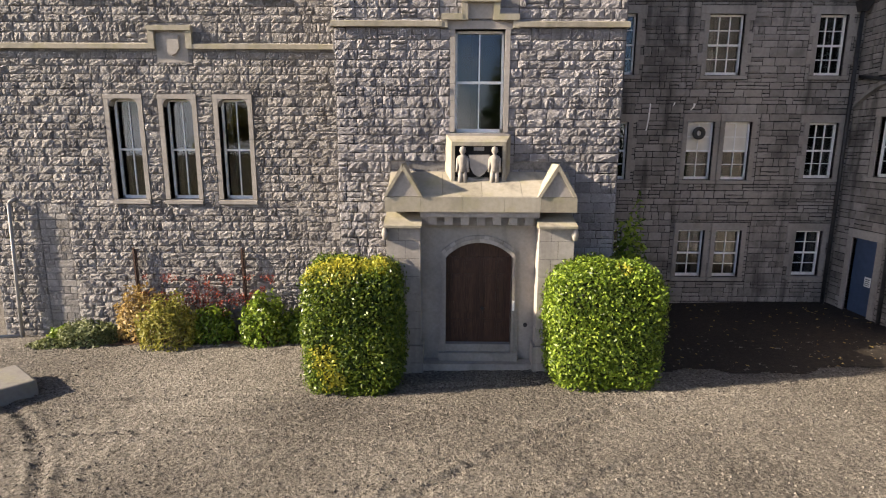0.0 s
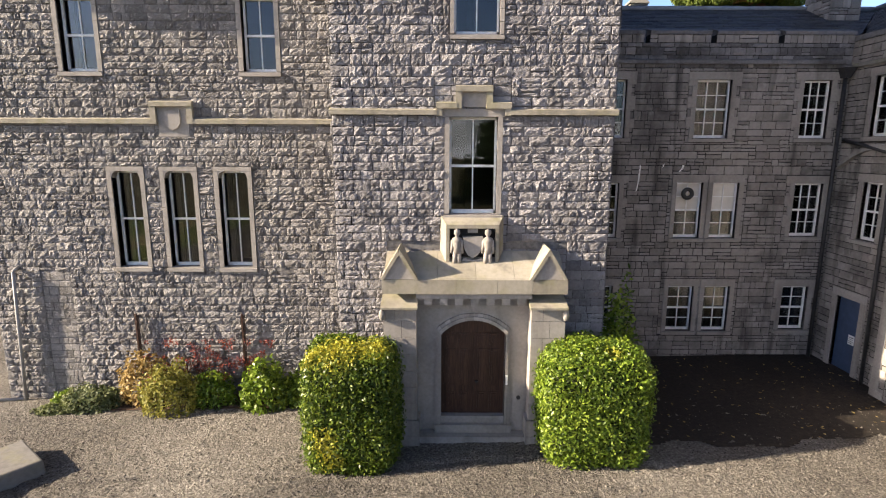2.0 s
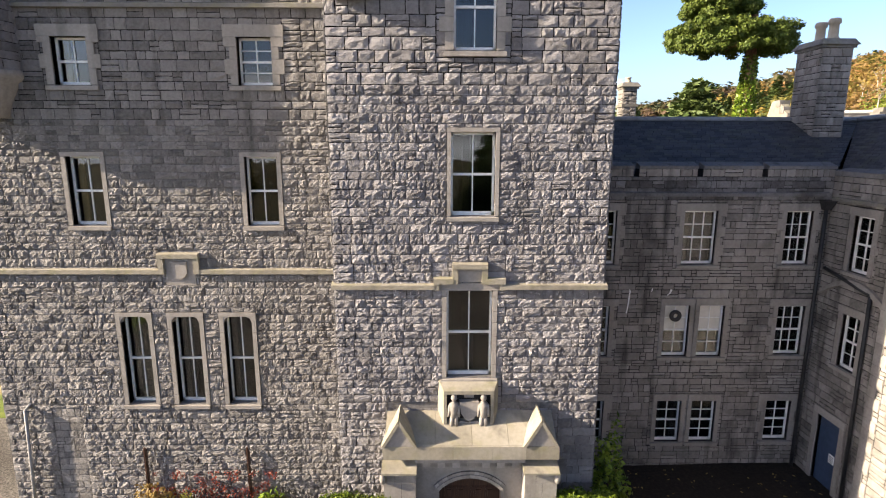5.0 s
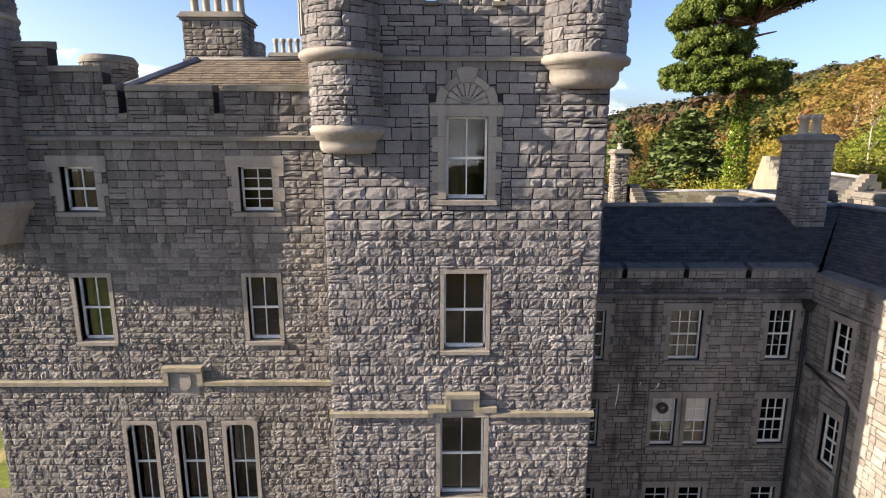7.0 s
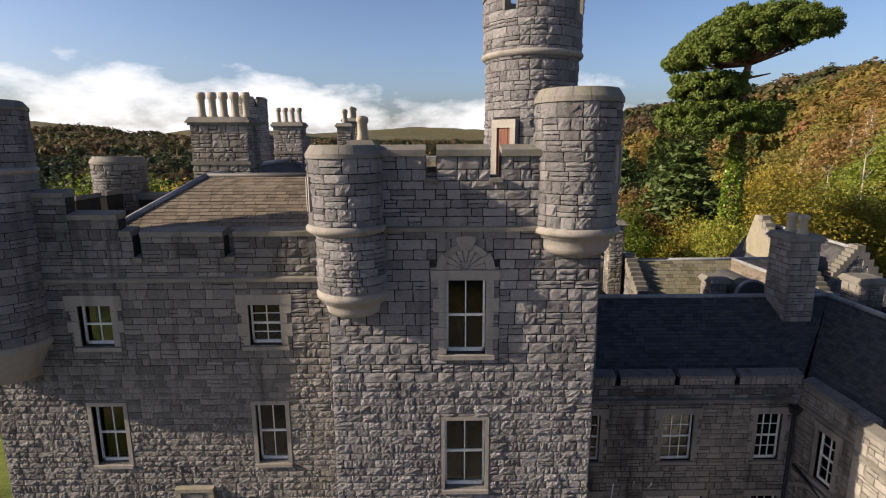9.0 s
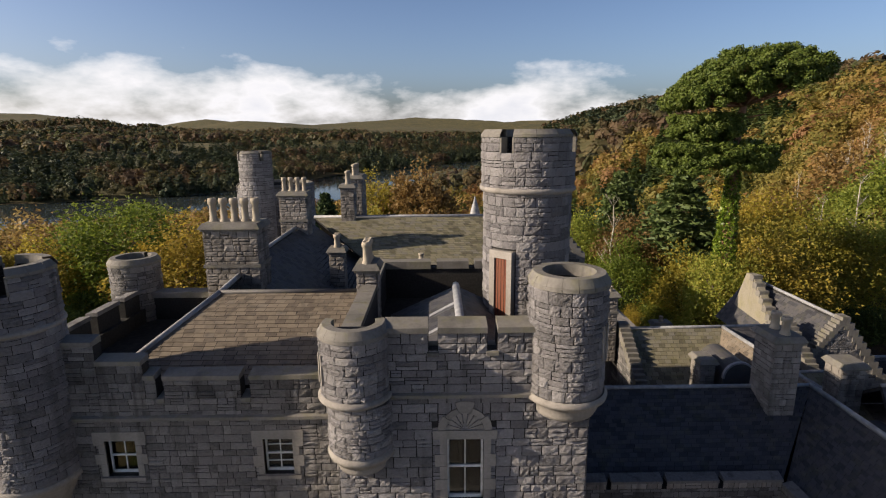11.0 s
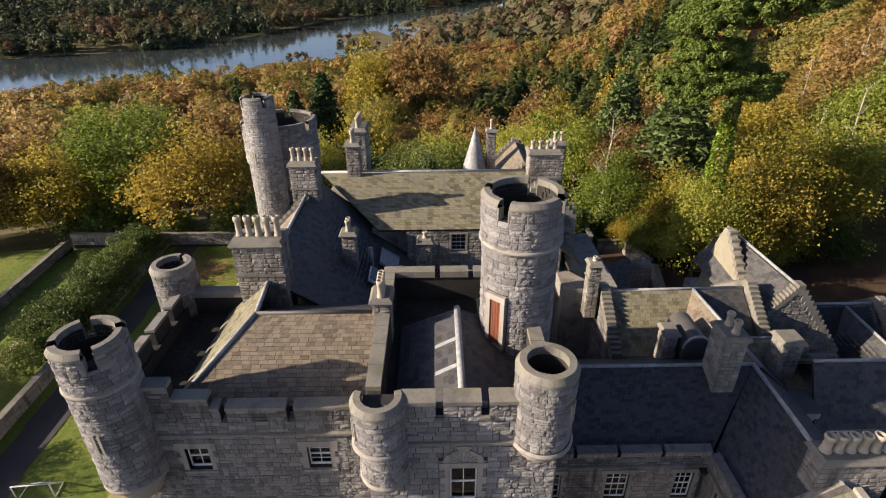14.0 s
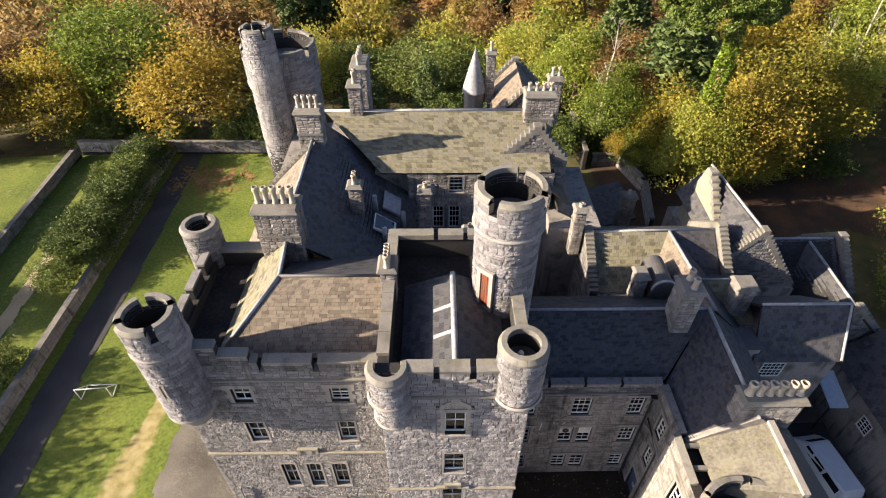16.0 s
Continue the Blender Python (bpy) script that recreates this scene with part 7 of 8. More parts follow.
# wall pipes
pp = thing("wall_pipe", "thin grey pipe standing against the stone wall", "pipe", (-12.1, 14.9, 0.3))
part("pipe", Shape().tube((-12.15, 14.86, 0.2), (-11.98, 14.86, 4.2), 0.045, 0.045, 10), grey_pipe, pp, smooth=True)
part("bend", Shape().tube((-11.98, 14.86, 4.2), (-11.9, 15.05, 4.34), 0.045, 0.045, 10), grey_pipe, pp, smooth=True)
part("ground_run", Shape().tube((-12.15, 14.86, 0.3), (-14.0, 14.7, 0.28), 0.045, 0.045, 10), grey_pipe, pp, smooth=True)
for x in (-8.62, -5.53):
    w = thing("trellis_post", "short dark wooden post fixed to the wall", "post", (x, 14.88, 1.8))
    part("post", Shape().box(x - 0.025, x + 0.025, 14.86, 14.92, 0.6, 2.95), oak, w)
    part("side_strip", Shape().box(x + 0.045, x + 0.065, 14.87, 14.92, 0.6, 2.9), oak, w)
# goal on the lawn
goal = thing("football_goal", "small white-framed football goal on the lawn", "goal", (-26.9, 24.6, 0.05))
A, B, C, D = (-28.1, 24.0, 0.0), (-25.7, 24.2, 0.0), (-28.2, 25.3, 0.0), (-25.9, 25.4, 0.0)
up = lambda p, h: (p[0], p[1], h)
for a, b in ((A, up(A, 1.3)), (B, up(B, 1.3)), (up(A, 1.3), up(B, 1.3)), (A, C), (B, D), (C, D), (up(A, 1.3), C), (up(B, 1.3), D)):
    part("goal_bar", Shape().tube(up(a, a[2] + 0.04), up(b, b[2] + 0.04), 0.04, 0.04, 8), white_paint, goal, smooth=True)


# parked vans
def van(x, y, turn, label):
    ob = thing("parked_van", label, "van", (x, y, 0.6))
    prof = [(-2.3, 0.35), (2.3, 0.35), (2.35, 0.9), (2.1, 1.15), (1.35, 1.9), (-2.2, 1.95), (-2.35, 1.2)]
    bm = bmesh.new()
    vs = [[bm.verts.new((a, s * (0.92 if z < 1.3 else 0.78), z)) for a, z in prof] for s in (-1, 1)]
    bm.faces.new(vs[0])
    bm.faces.new(vs[1][::-1])
    for i in range(len(prof)):
        j = (i + 1) % len(prof)
        bm.faces.new((vs[0][j], vs[0][i], vs[1][i], vs[1][j]))
    bmesh.ops.bevel(bm, geom=bm.edges[:], offset=0.09, segments=3, affect="EDGES")
    bmesh.ops.recalc_face_normals(bm, faces=bm.faces[:])
    me = bpy.data.meshes.new("van_body")
    bm.to_mesh(me)
    me.materials.append(car_white)
    pb = new("body", me)
    pb.parent = ob
    scr = Shape().hexa([(2.03, -0.68, 1.2), (2.03, 0.68, 1.2), (1.93, 0.68, 1.2), (1.93, -0.68, 1.2), (1.45, -0.62, 1.82), (1.45, 0.62, 1.82), (1.35, 0.62, 1.82), (1.35, -0.62, 1.82)])
    bits = [("windscreen", scr, car_glass)]
    for s in (-1, 1):
        for a, b in ((-1.9, -0.6), (-0.45, 0.55), (0.65, 1.35)):
            bits.append(("side_window", Shape().hexa([(a, s * 0.89, 1.25), (b, s * 0.89, 1.25), (b, s * 0.86, 1.25), (a, s * 0.86, 1.25), (a, s * 0.82, 1.75), (b - 0.1, s * 0.82, 1.75), (b - 0.1, s * 0.79, 1.75), (a, s * 0.79, 1.75)]), car_glass))
        bits.append(("headlight", Shape().box(2.2, 2.36, s * 0.75 - 0.13, s * 0.75 + 0.13, 0.72, 0.9), lead))
        for a in (-1.45, 1.45):
            bits.append(("wheel", Shape().tube((a, s * 0.72, 0.33), (a, s * 0.95, 0.33), 0.33, 0.33, 18), rubber))
    for name, sh, mat in bits:
        o = new(name, sh.mesh(name, mat))
        o.parent = ob
    ob.rotation_euler = (0, 0, radians(turn))
    return ob


van(26.9, 17.2, 97, "white parked van in the service yard")
van(27.4, 11.8, 97, "white parked van behind another in the yard")
car_g = thing("roof_cowl", "small white cowl on a turret's floor", "vent", (3.68, 13.2, 19.4))
part("cowl", Shape().lathe(3.68, 13.2, [(0.0, 19.85), (0.09, 19.83), (0.13, 19.72), (0.09, 19.6), (0.04, 19.55), (0.04, 19.3)], 0, 360, 12), white_paint, car_g, smooth=True)

# ---- plants ----
def cards(centres, size, g, ratio=1.6, normals=None, tilt=0.9, corners=4):
    """Leaf blades: each one pointed quad, or one triangle where trees stand far off."""
    n = len(centres)
    size = np.broadcast_to(size, n) * g.uniform(0.7, 1.3, n)
    if normals is None:
        a = g.normal(size=(n, 3))
    else:
        a = normals + g.normal(size=(n, 3)) * tilt
    a /= np.linalg.norm(a, axis=1, keepdims=True) + 1e-9
    b = np.cross(a, g.normal(size=(n, 3)))
    b /= np.linalg.norm(b, axis=1, keepdims=True) + 1e-9
    c = np.cross(a, b)
    b, c = b * (size * 0.5 * ratio)[:, None], c * (size * 0.5)[:, None]
    if corners == 3:
        return np.stack([centres - b * 0.9, centres + b * 0.6 + c, centres + b * 0.6 - c], 1).reshape(-1, 3)
    v = np.stack([centres - b, centres + c * 0.9 - b * 0.1, centres + b, centres - c * 0.9 - b * 0.1], 1)
    return v.reshape(-1, 3)


def card_mesh(name, v, mat, tone=None, corners=4):
    me = bpy.data.meshes.new(name)
    n = len(v) // corners
    me.vertices.add(len(v))
    me.vertices.foreach_set("co", v.astype(np.float32).ravel())
    me.loops.add(len(v))
    me.loops.foreach_set("vertex_index", np.arange(len(v), dtype=np.int32))
    me.polygons.add(n)
    me.polygons.foreach_set("loop_start", np.arange(0, len(v), corners, dtype=np.int32))
    me.polygons.foreach_set("loop_total", np.full(n, corners, dtype=np.int32))
    if tone is not None:
        at = me.attributes.new("tone", "FLOAT", "POINT")
        at.data.foreach_set("value", np.repeat(tone, corners).astype(np.float32))
    me.materials.append(mat)
    me.update()
    me.validate()
    return me


def crown_points(g, kind, n_clump, per, h, w):
    """Places of leaves in clumps. The crown's foot is at nought, its height h and its width w."""
    if kind == "conifer":
        t = g.uniform(0, 1, n_clump) ** 1.4
        a = g.uniform(0, 2 * np.pi, n_clump)
        r = (1 - t) ** 0.85 * w / 2 * g.uniform(0.45, 1.05, n_clump)
        c = np.stack([r * np.cos(a), r * np.sin(a), t * h * 0.97 - 0.12 * r], 1)
        spread = np.stack([0.10 * w * (1.1 - t) + 0.1] * 2 + [0.035 * h * (1.1 - t) + 0.05], 1)
    elif kind == "column":
        t = g.uniform(0, 1, n_clump)
        a = g.uniform(0, 2 * np.pi, n_clump)
        r = np.sin(np.pi * np.clip(t * 0.9 + 0.08, 0, 1)) ** 0.6 * w / 2 * g.uniform(0.6, 1.0, n_clump)
        c = np.stack([r * np.cos(a), r * np.sin(a), t * h], 1)
        spread = np.tile([0.12 * w, 0.12 * w, 0.05 * h], (n_clump, 1))
    else:
        d = g.normal(size=(n_clump, 3))
        d /= np.linalg.norm(d, axis=1, keepdims=True)
        d[:, 2] = np.where(d[:, 2] < -0.35, -d[:, 2] * 0.6, d[:, 2])
        lump = 1 + 0.22 * np.sin(3.1 * d[:, 0] + g.uniform(0, 6)) * np.cos(2.7 * d[:, 1] + g.uniform(0, 6)) + 0.16 * np.sin(5 * d[:, 2] + g.uniform(0, 6))
        r = g.uniform(0.55, 1.0, n_clump) ** 0.6 * lump
        c = np.stack([d[:, 0] * r * w / 2, d[:, 1] * r * w / 2, h * 0.42 + d[:, 2] * r * h * 0.54], 1)
        spread = np.tile([0.085 * w, 0.085 * w, 0.06 * h], (n_clump, 1))
    p = np.repeat(c, per, 0) + g.normal(size=(n_clump * per, 3)) * np.repeat(spread, per, 0) * 0.75
    return p, c


def tree_meshes(kind, mat, trunk_mat, seed, n_clump, per, leaf, h=10.0, w=7.0, bare=2.2):
    """The meshes of a trunk with limbs and of a crown, 10 m high at scale one."""
    g = np.random.default_rng(seed)
    p, c = crown_points(g, kind, n_clump, per, h - bare, w)
    p[:, 2] += bare
    c[:, 2] += bare
    crown = card_mesh("crown", cards(p, leaf, g, corners=3, ratio=2.4 if kind == "conifer" else 1.5), mat, corners=3)
    tr = Shape()
    top = h * (0.93 if kind in ("conifer", "column") else 0.62)
    last, r = Vector((0, 0, -0.4)), 0.26
    for i in range(1, 6):
        q = Vector((g.uniform(-0.15, 0.15), g.uniform(-0.15, 0.15), top * i / 5))
        tr.tube(last, q, r, r * 0.78, 8)
        last, r = q, r * 0.78
    pick = g.choice(len(c), min(26, len(c)), replace=False)
    for i in pick:
        e = Vector(c[i])
        z = min(top * 0.95, max(bare * 0.8, e.z - 0.35 * math.hypot(e.x, e.y) - 0.3))
        s = Vector((0, 0, z))
        m = s.lerp(e, 0.5) + Vector((0, 0, 0.12 * (e - s).length))
        tr.tube(s, m, 0.09, 0.055, 5)
        tr.tube(m, e, 0.055, 0.02, 5)
    return tr.mesh("trunk", trunk_mat, True), crown


KINDS = {
    "green": [tree_meshes("round", leaf_green, bark, 200 + i, *((230, 56, 0.17) if i < 2 else (130, 34, 0.28)), bare=1.0, w=7.6) for i in range(3)],
    "gold": [tree_meshes("round", leaf_gold, bark, 210 + i, *((230, 56, 0.17) if i < 2 else (130, 34, 0.28)), bare=1.0, w=7.6) for i in range(3)],
    "russet": [tree_meshes("round", leaf_russet, bark, 220 + i, *((220, 56, 0.17) if i < 2 else (130, 34, 0.28)), bare=1.3, w=7.6) for i in range(3)],
    "evergreen": [tree_meshes("round", leaf_evergreen, bark, 245 + i, 230, 50, 0.18, bare=0.5, w=8.6) for i in range(2)],
    "conifer": [tree_meshes("conifer", leaf_conifer, bark, 230 + i, 320, 44, 0.17, w=5.2, bare=0.8) for i in range(2)],
    "column": [tree_meshes("column", leaf_conifer, bark, 240, 170, 50, 0.2, w=3.4, bare=0.3)],
    "shrub": [tree_meshes("round", leaf_evergreen, bark, 250 + i, 190, 40, 0.34, w=11.0, bare=0.1) for i in range(2)],
}
WORDS = {"green": "green broadleaf tree turning in autumn", "gold": "golden-yellow autumn broadleaf tree", "russet": "russet-brown autumn beech tree", "conifer": "tall dark green conifer tree",
         "column": "dark clipped columnar yew", "shrub": "broad dark green evergreen shrub", "evergreen": "dark green evergreen oak tree"}


def tree(kind, x, y, h, spread=1.0, which=0, z=None, label=""):
    ob = thing("tree" if kind != "shrub" else "bush", label or WORDS[kind], "tree" if kind != "shrub" else "bush", (x, y, float(terrain(x, y)) if z is None else z))
    bank = KINDS[kind]
    close = 18 < y < 82 and abs(x) < 66
    for name, me in zip(("trunk", "crown"), bank[-1] if len(bank) > 2 and not close else bank[which % 2 if len(bank) > 2 else which % len(bank)]):
        o = new(name, me)
        o.parent = ob
    s = h / 10
    ob.scale = (s * spread, s * spread, s)
    ob.rotation_euler = (0, 0, rnd.uniform(0, 6.28))
    return ob


# kind, x, y, height, spread
for i, (kind, x, y, h, sp, lab) in enumerate([
    ("gold", -30.6, 67.2, 14.8, 1.4, "large golden-yellow maple behind the garden wall"), ("green", -42.0, 72.5, 17.5, 1.3, ""), ("gold", -50.8, 66.5, 13.6, 1.25, "yellow-green broadleaf tree beyond the garden"), ("russet", -59.8, 79.9, 16.5, 1.2, "russet broadleaf tree in the wood"),
    ("russet", -38.2, 95.5, 19.7, 1.3, "broad russet copper beech tree"), ("russet", -50.8, 98.4, 16.5, 1.2, "russet broadleaf tree in the wood"), ("russet", -72.7, 97.1, 21.3, 1.2, "broad brown copper beech tree"), ("conifer", -29.6, 114.5, 22.4, 1.0, ""), ("conifer", -24.3, 118.7, 25.5, 1.1, ""),
    ("russet", -59.5, 64.0, 14.1, 1.2, "orange-brown broadleaf tree beyond the garden"), ("gold", -72.2, 78.1, 15.5, 1.0, ""), ("green", -77.8, 62.0, 16.4, 1.1, ""), ("green", -19.0, 80.8, 13.9, 1.0, ""), ("russet", -21.8, 71.8, 9.6, 0.9, "small russet tree by the far tower"),
    ("russet", -104.0, 112.0, 21.0, 1.4, "broad brown beech tree above the lake"), ("russet", -89.0, 116.0, 22.0, 1.3, "broad brown beech tree above the lake"), ("green", -78.0, 118.0, 19.0, 1.2, ""), ("russet", -64.0, 121.0, 17.0, 1.3, "broad russet tree above the lake"), ("gold", -12.6, 97.5, 18.1, 1.0, ""), ("russet", -5.2, 156.9, 27.6, 1.0, "tall russet beech above the lake"), ("gold", -17.9, 159.0, 23.4, 1.0, ""), ("evergreen", -3.0, 80.1, 11.6, 1.3, ""),
    ("evergreen", -11.6, 85.0, 11.7, 1.3, ""), ("evergreen", 6.5, 79.0, 9.5, 1.2, ""), ("evergreen", 13.0, 70.5, 8.0, 1.2, ""), ("green", 4.2, 86.6, 12.7, 1.2, ""), ("column", -1.0, 72.5, 9.2, 1.25, "clipped dark green yew tree"), ("green", 12.6, 77.3, 13.5, 1.0, ""), ("green", 18.8, 68.4, 14.4, 1.0, ""),
    ("green", 15.6, 86.1, 15.7, 1.1, ""), ("conifer", 25.8, 74.7, 20.6, 1.1, ""), ("conifer", 29.5, 63.0, 19.0, 1.75, "dark green spreading conifer tree"), ("green", 22.3, 60.5, 11.5, 1.0, "bright green broadleaf tree behind the court"),
    ("gold", 22.6, 57.0, 4.6, 1.1, "small orange tree by the court"), ("gold", 27.6, 57.2, 11.0, 1.0, "young orange-leaved tree by the court"), ("green", 32.4, 52.6, 8.8, 1.2, ""), ("gold", 34.6, 53.2, 13.4, 1.1, "yellowing broadleaf tree before the old pine"), ("green", 28.0, 50.2, 11.4, 0.95, "green broadleaf tree at the edge of the drive"), ("gold", 30.6, 50.6, 12.0, 0.8, "slim yellow tree before the old pine"), ("gold", 37.4, 59.4, 13.6, 1.25, "yellowing broadleaf tree by the drive"),
    ("gold", 43.6, 60.0, 14.6, 1.25, "yellowing broadleaf tree by the drive"), ("green", 40.5, 57.4, 9.0, 1.3, ""), ("green", 45.5, 58.6, 8.4, 1.1, ""), ("green", 24.8, 55.2, 5.0, 1.3, "low bright green tree beside the yard wall"), ("green", 27.2, 52.6, 5.2, 1.3, "low bright green tree by the drive"), ("green", 31.4, 50.8, 5.4, 1.4, "low bright green tree by the drive"), ("green", 35.4, 51.6, 5.6, 1.4, "low bright green tree by the drive"), ("green", 39.4, 53.2, 5.6, 1.4, "low bright green tree by the drive"), ("russet", 25.0, 66.0, 14.0, 1.1, ""), ("green", 48.2, 61.2, 14.0, 1.1, ""), ("green", 34.7, 67.9, 15.2, 1.0, ""), ("gold", 44.5, 71.9, 17.2, 1.0, ""),
    ("russet", 39.8, 82.9, 17.4, 1.0, ""), ("russet", 52.5, 80.2, 17.2, 1.0, ""), ("green", 59.9, 71.4, 16.9, 1.0, ""), ("russet", 66.0, 84.0, 18.1, 1.0, ""), ("conifer", 31.9, 87.7, 20.7, 1.0, ""),
    ("green", 41.9, 30.7, 10.7, 1.0, ""), ("green", 47.7, 36.7, 11.7, 1.0, ""), ("green", 39.0, 20.8, 9.7, 1.0, ""), ("gold", 57.2, 44.6, 12.7, 1.0, ""), ("russet", 10.7, 106.0, 16.9, 1.0, ""), ("gold", 23.4, 101.8, 17.9, 1.0, ""),
    ("green", 0.1, 110.2, 14.8, 1.0, ""), ("russet", 40.4, 106.0, 19.0, 1.0, ""), ("gold", 57.4, 103.9, 18.9, 1.0, ""), ("russet", 25.6, 127.2, 19.0, 1.0, ""), ("gold", 44.6, 129.3, 20.0, 1.0, "")]):
    tree(kind, x, y, h, sp, i, label=lab)
hedge_row = [(-34.0 - 0.035 * (y - 20) - 1.3 * (k % 2) + 0.5 * math.sin(3.1 * k), y, 3.7 + 0.5 * math.sin(1.7 * k), 1.2) for k, y in enumerate(np.arange(39.5, 60.0, 1.1))]
hedge_row += [(-39.2, 51.5, 2.4, 1.0), (-40.0, 54.0, 2.6, 1.0), (-35.9, 36.6, 3.4, 1.1), (-34.9, 26.4, 3.3, 1.1)]
for i, (x, y, h, sp) in enumerate(hedge_row + [(2.4, 68.9, 5.2, 1.0), (8.6, 66.5, 5.2, 1.0), (-10.1, 71.5, 6.3, 1.0), (-3.7, 64.7, 4.2, 1.0), (29.7, 54.3, 4.2, 1.0), (24.3, 55.5, 4.2, 1.0), (45.1, 53.0, 5.2, 1.0), (36.5, 53.1, 4.2, 1.0), (12.8, 62.1, 4.7, 1.0), (-47.6, 65.8, 5.2, 1.0), (-43.2, 65.1, 5.8, 1.0), (-38.8, 65.6, 5.2, 1.0),
                                                (-34.4, 64.4, 4.2, 1.0), (-26.9, 64.2, 5.2, 1.0), (-22.6, 64.6, 6.3, 1.0), (22.8, 59.2, 5.2, 1.0), (27.7, 58.6, 5.8, 1.0), (32.7, 59.0, 5.2, 1.0), (38.5, 57.8, 5.8, 1.0), (44.3, 58.7, 5.2, 1.0), (15.8, 58.8, 5.2, 1.0), (29.5, 56.0, 2.6, 1.0),
                                                (32.0, 56.0, 3.2, 1.0), (34.6, 56.0, 3.0, 1.0), (37.0, 56.0, 3.6, 1.0), (39.8, 56.0, 3.4, 1.0), (42.4, 56.0, 3.8, 1.0), (45.2, 56.0, 3.4, 1.0)]):
    tree("shrub", x, y, h, sp, i)
# trees beyond the garden, whose shadows fall over the lawn
for i, (x, y, h) in enumerate([(-50, 15, 11), (-55, 20, 12), (-57, 30, 11), (-60, 8, 12), (-52, 44, 9)]):
    tree("green", x, y, h, 1.0, i)
# trees behind the viewer, whose image stands in the panes
for i, (kind, x, y, h) in enumerate([("conifer", 14, -46, 21), ("conifer", 10, -52, 24), ("conifer", 22, -44, 17), ("green", -8, -50, 15), ("green", 32, -46, 14), ("russet", -20, -54, 14), ("conifer", 42, -50, 20), ("gold", -32, -52, 13)]):
    tree(kind, x, y, h, 1.0, i, z=0.0)

# the great pine
pine = thing("pine_tree", "tall old pine with red bark, ivy and a flat spreading crown", "tree", (29.2, 52.0, 0.3))
g = np.random.default_rng(77)
tr = Shape()
way = [(29.5, 52.0, 0.0), (29.4, 52.0, 8.0), (29.2, 52.0, 16.0), (29.1, 51.9, 21.0), (29.0, 51.9, 23.8), (29.3, 51.8, 26.2), (30.6, 51.7, 28.6)]
for i, (p, e) in enumerate(zip(way, way[1:])):
    tr.tube(p, e, 0.66 - 0.075 * i, 0.66 - 0.075 * (i + 1), 10)
tiers = []                                                 # puffs of needles: x, y, z, radius
for k in range(640):                                       # the broad crown, rising to the east
    x, v, w = g.uniform(22.3, 36.0), g.uniform(-1, 1), g.uniform(0, 1) ** 0.6
    top = np.interp(x, (21.9, 23.0, 25.0, 27.3, 32.4, 35.1, 36.6), (26.9, 27.9, 29.6, 31.1, 31.6, 31.0, 30.3))
    low = np.interp(x, (22.0, 25.1, 28.3, 32.0, 34.3, 36.6), (25.9, 25.9, 26.6, 27.2, 27.9, 29.5))
    edge = math.sqrt(max(0.05, 1 - ((x - 29.2) / 7.6) ** 2))
    tiers.append((x, 51.9 + 4.6 * v * edge, low + (top - low) * w * (1 - 0.45 * v * v), 0.62))
for k in range(150):                                       # a smaller tier under it
    a, q = g.uniform(0, 6.283), math.sqrt(g.uniform(0, 1))
    tiers.append((25.7 + 3.1 * q * math.cos(a), 51.6 + 3.0 * q * math.sin(a), g.uniform(23.6, 25.5) - 0.4 * q, 0.58))
for k in range(340):                                       # the lowest boughs
    a, q = g.uniform(0, 6.283), math.sqrt(g.uniform(0, 1))
    tiers.append((27.0 + 5.7 * q * math.cos(a), 51.7 + 3.6 * q * math.sin(a), g.uniform(20.8, 23.2) - 0.6 * q, 0.58))
for x, y, z, r in tiers[::9]:                              # limbs into the tiers
    s = min(way[3:], key=lambda q: abs(q[2] - z + 1.6))
    m = Vector(s).lerp(Vector((x, y, z)), 0.55) + Vector((g.uniform(-0.4, 0.4), g.uniform(-0.4, 0.4), -0.3))
    tr.tube(s, m, 0.15, 0.09, 6)
    tr.tube(m, (x, y, z), 0.09, 0.03, 6)
for p, e in (((29.2, 51.9, 25.0), (31.2, 51.4, 25.4)), ((29.2, 52.0, 20.6), (31.6, 51.6, 20.9))):
    tr.tube(p, e, 0.13, 0.06, 6)
part("trunk", tr, pine_bark, pine, "red-brown trunk and twisted limbs", smooth=True)
c = np.array(tiers)
out = g.normal(size=(len(c) * 190, 3))
out /= np.linalg.norm(out, axis=1, keepdims=True)
p = np.repeat(c[:, :3], 190, 0) + out * np.repeat(c[:, 3], 190)[:, None] * (1.0, 1.0, 0.72) * g.uniform(0.45, 1.1, (len(out), 1))
crown = new("crown", card_mesh("crown", cards(p - np.array(pine.location), 0.15, g, ratio=2.2, normals=out + (0, 0, 0.3), tilt=0.6, corners=3), leaf_pine, corners=3))
crown.parent = pine
t, a = g.uniform(0, 1, 6500), g.uniform(0, 6.283, 6500)
w = (1.25 - 0.75 * t) * g.uniform(0.6, 1.25, 6500)
ivy = np.stack([29.15 - 0.25 * (1 - t) + w * np.cos(a), 52 + w * np.sin(a), 6 + 14.0 * t], 1)
iv = new("ivy", card_mesh("ivy", cards(ivy - np.array(pine.location), 0.2, g), leaf_hedge))
iv.parent = pine
tagged(iv, "bright green ivy climbing the trunk")


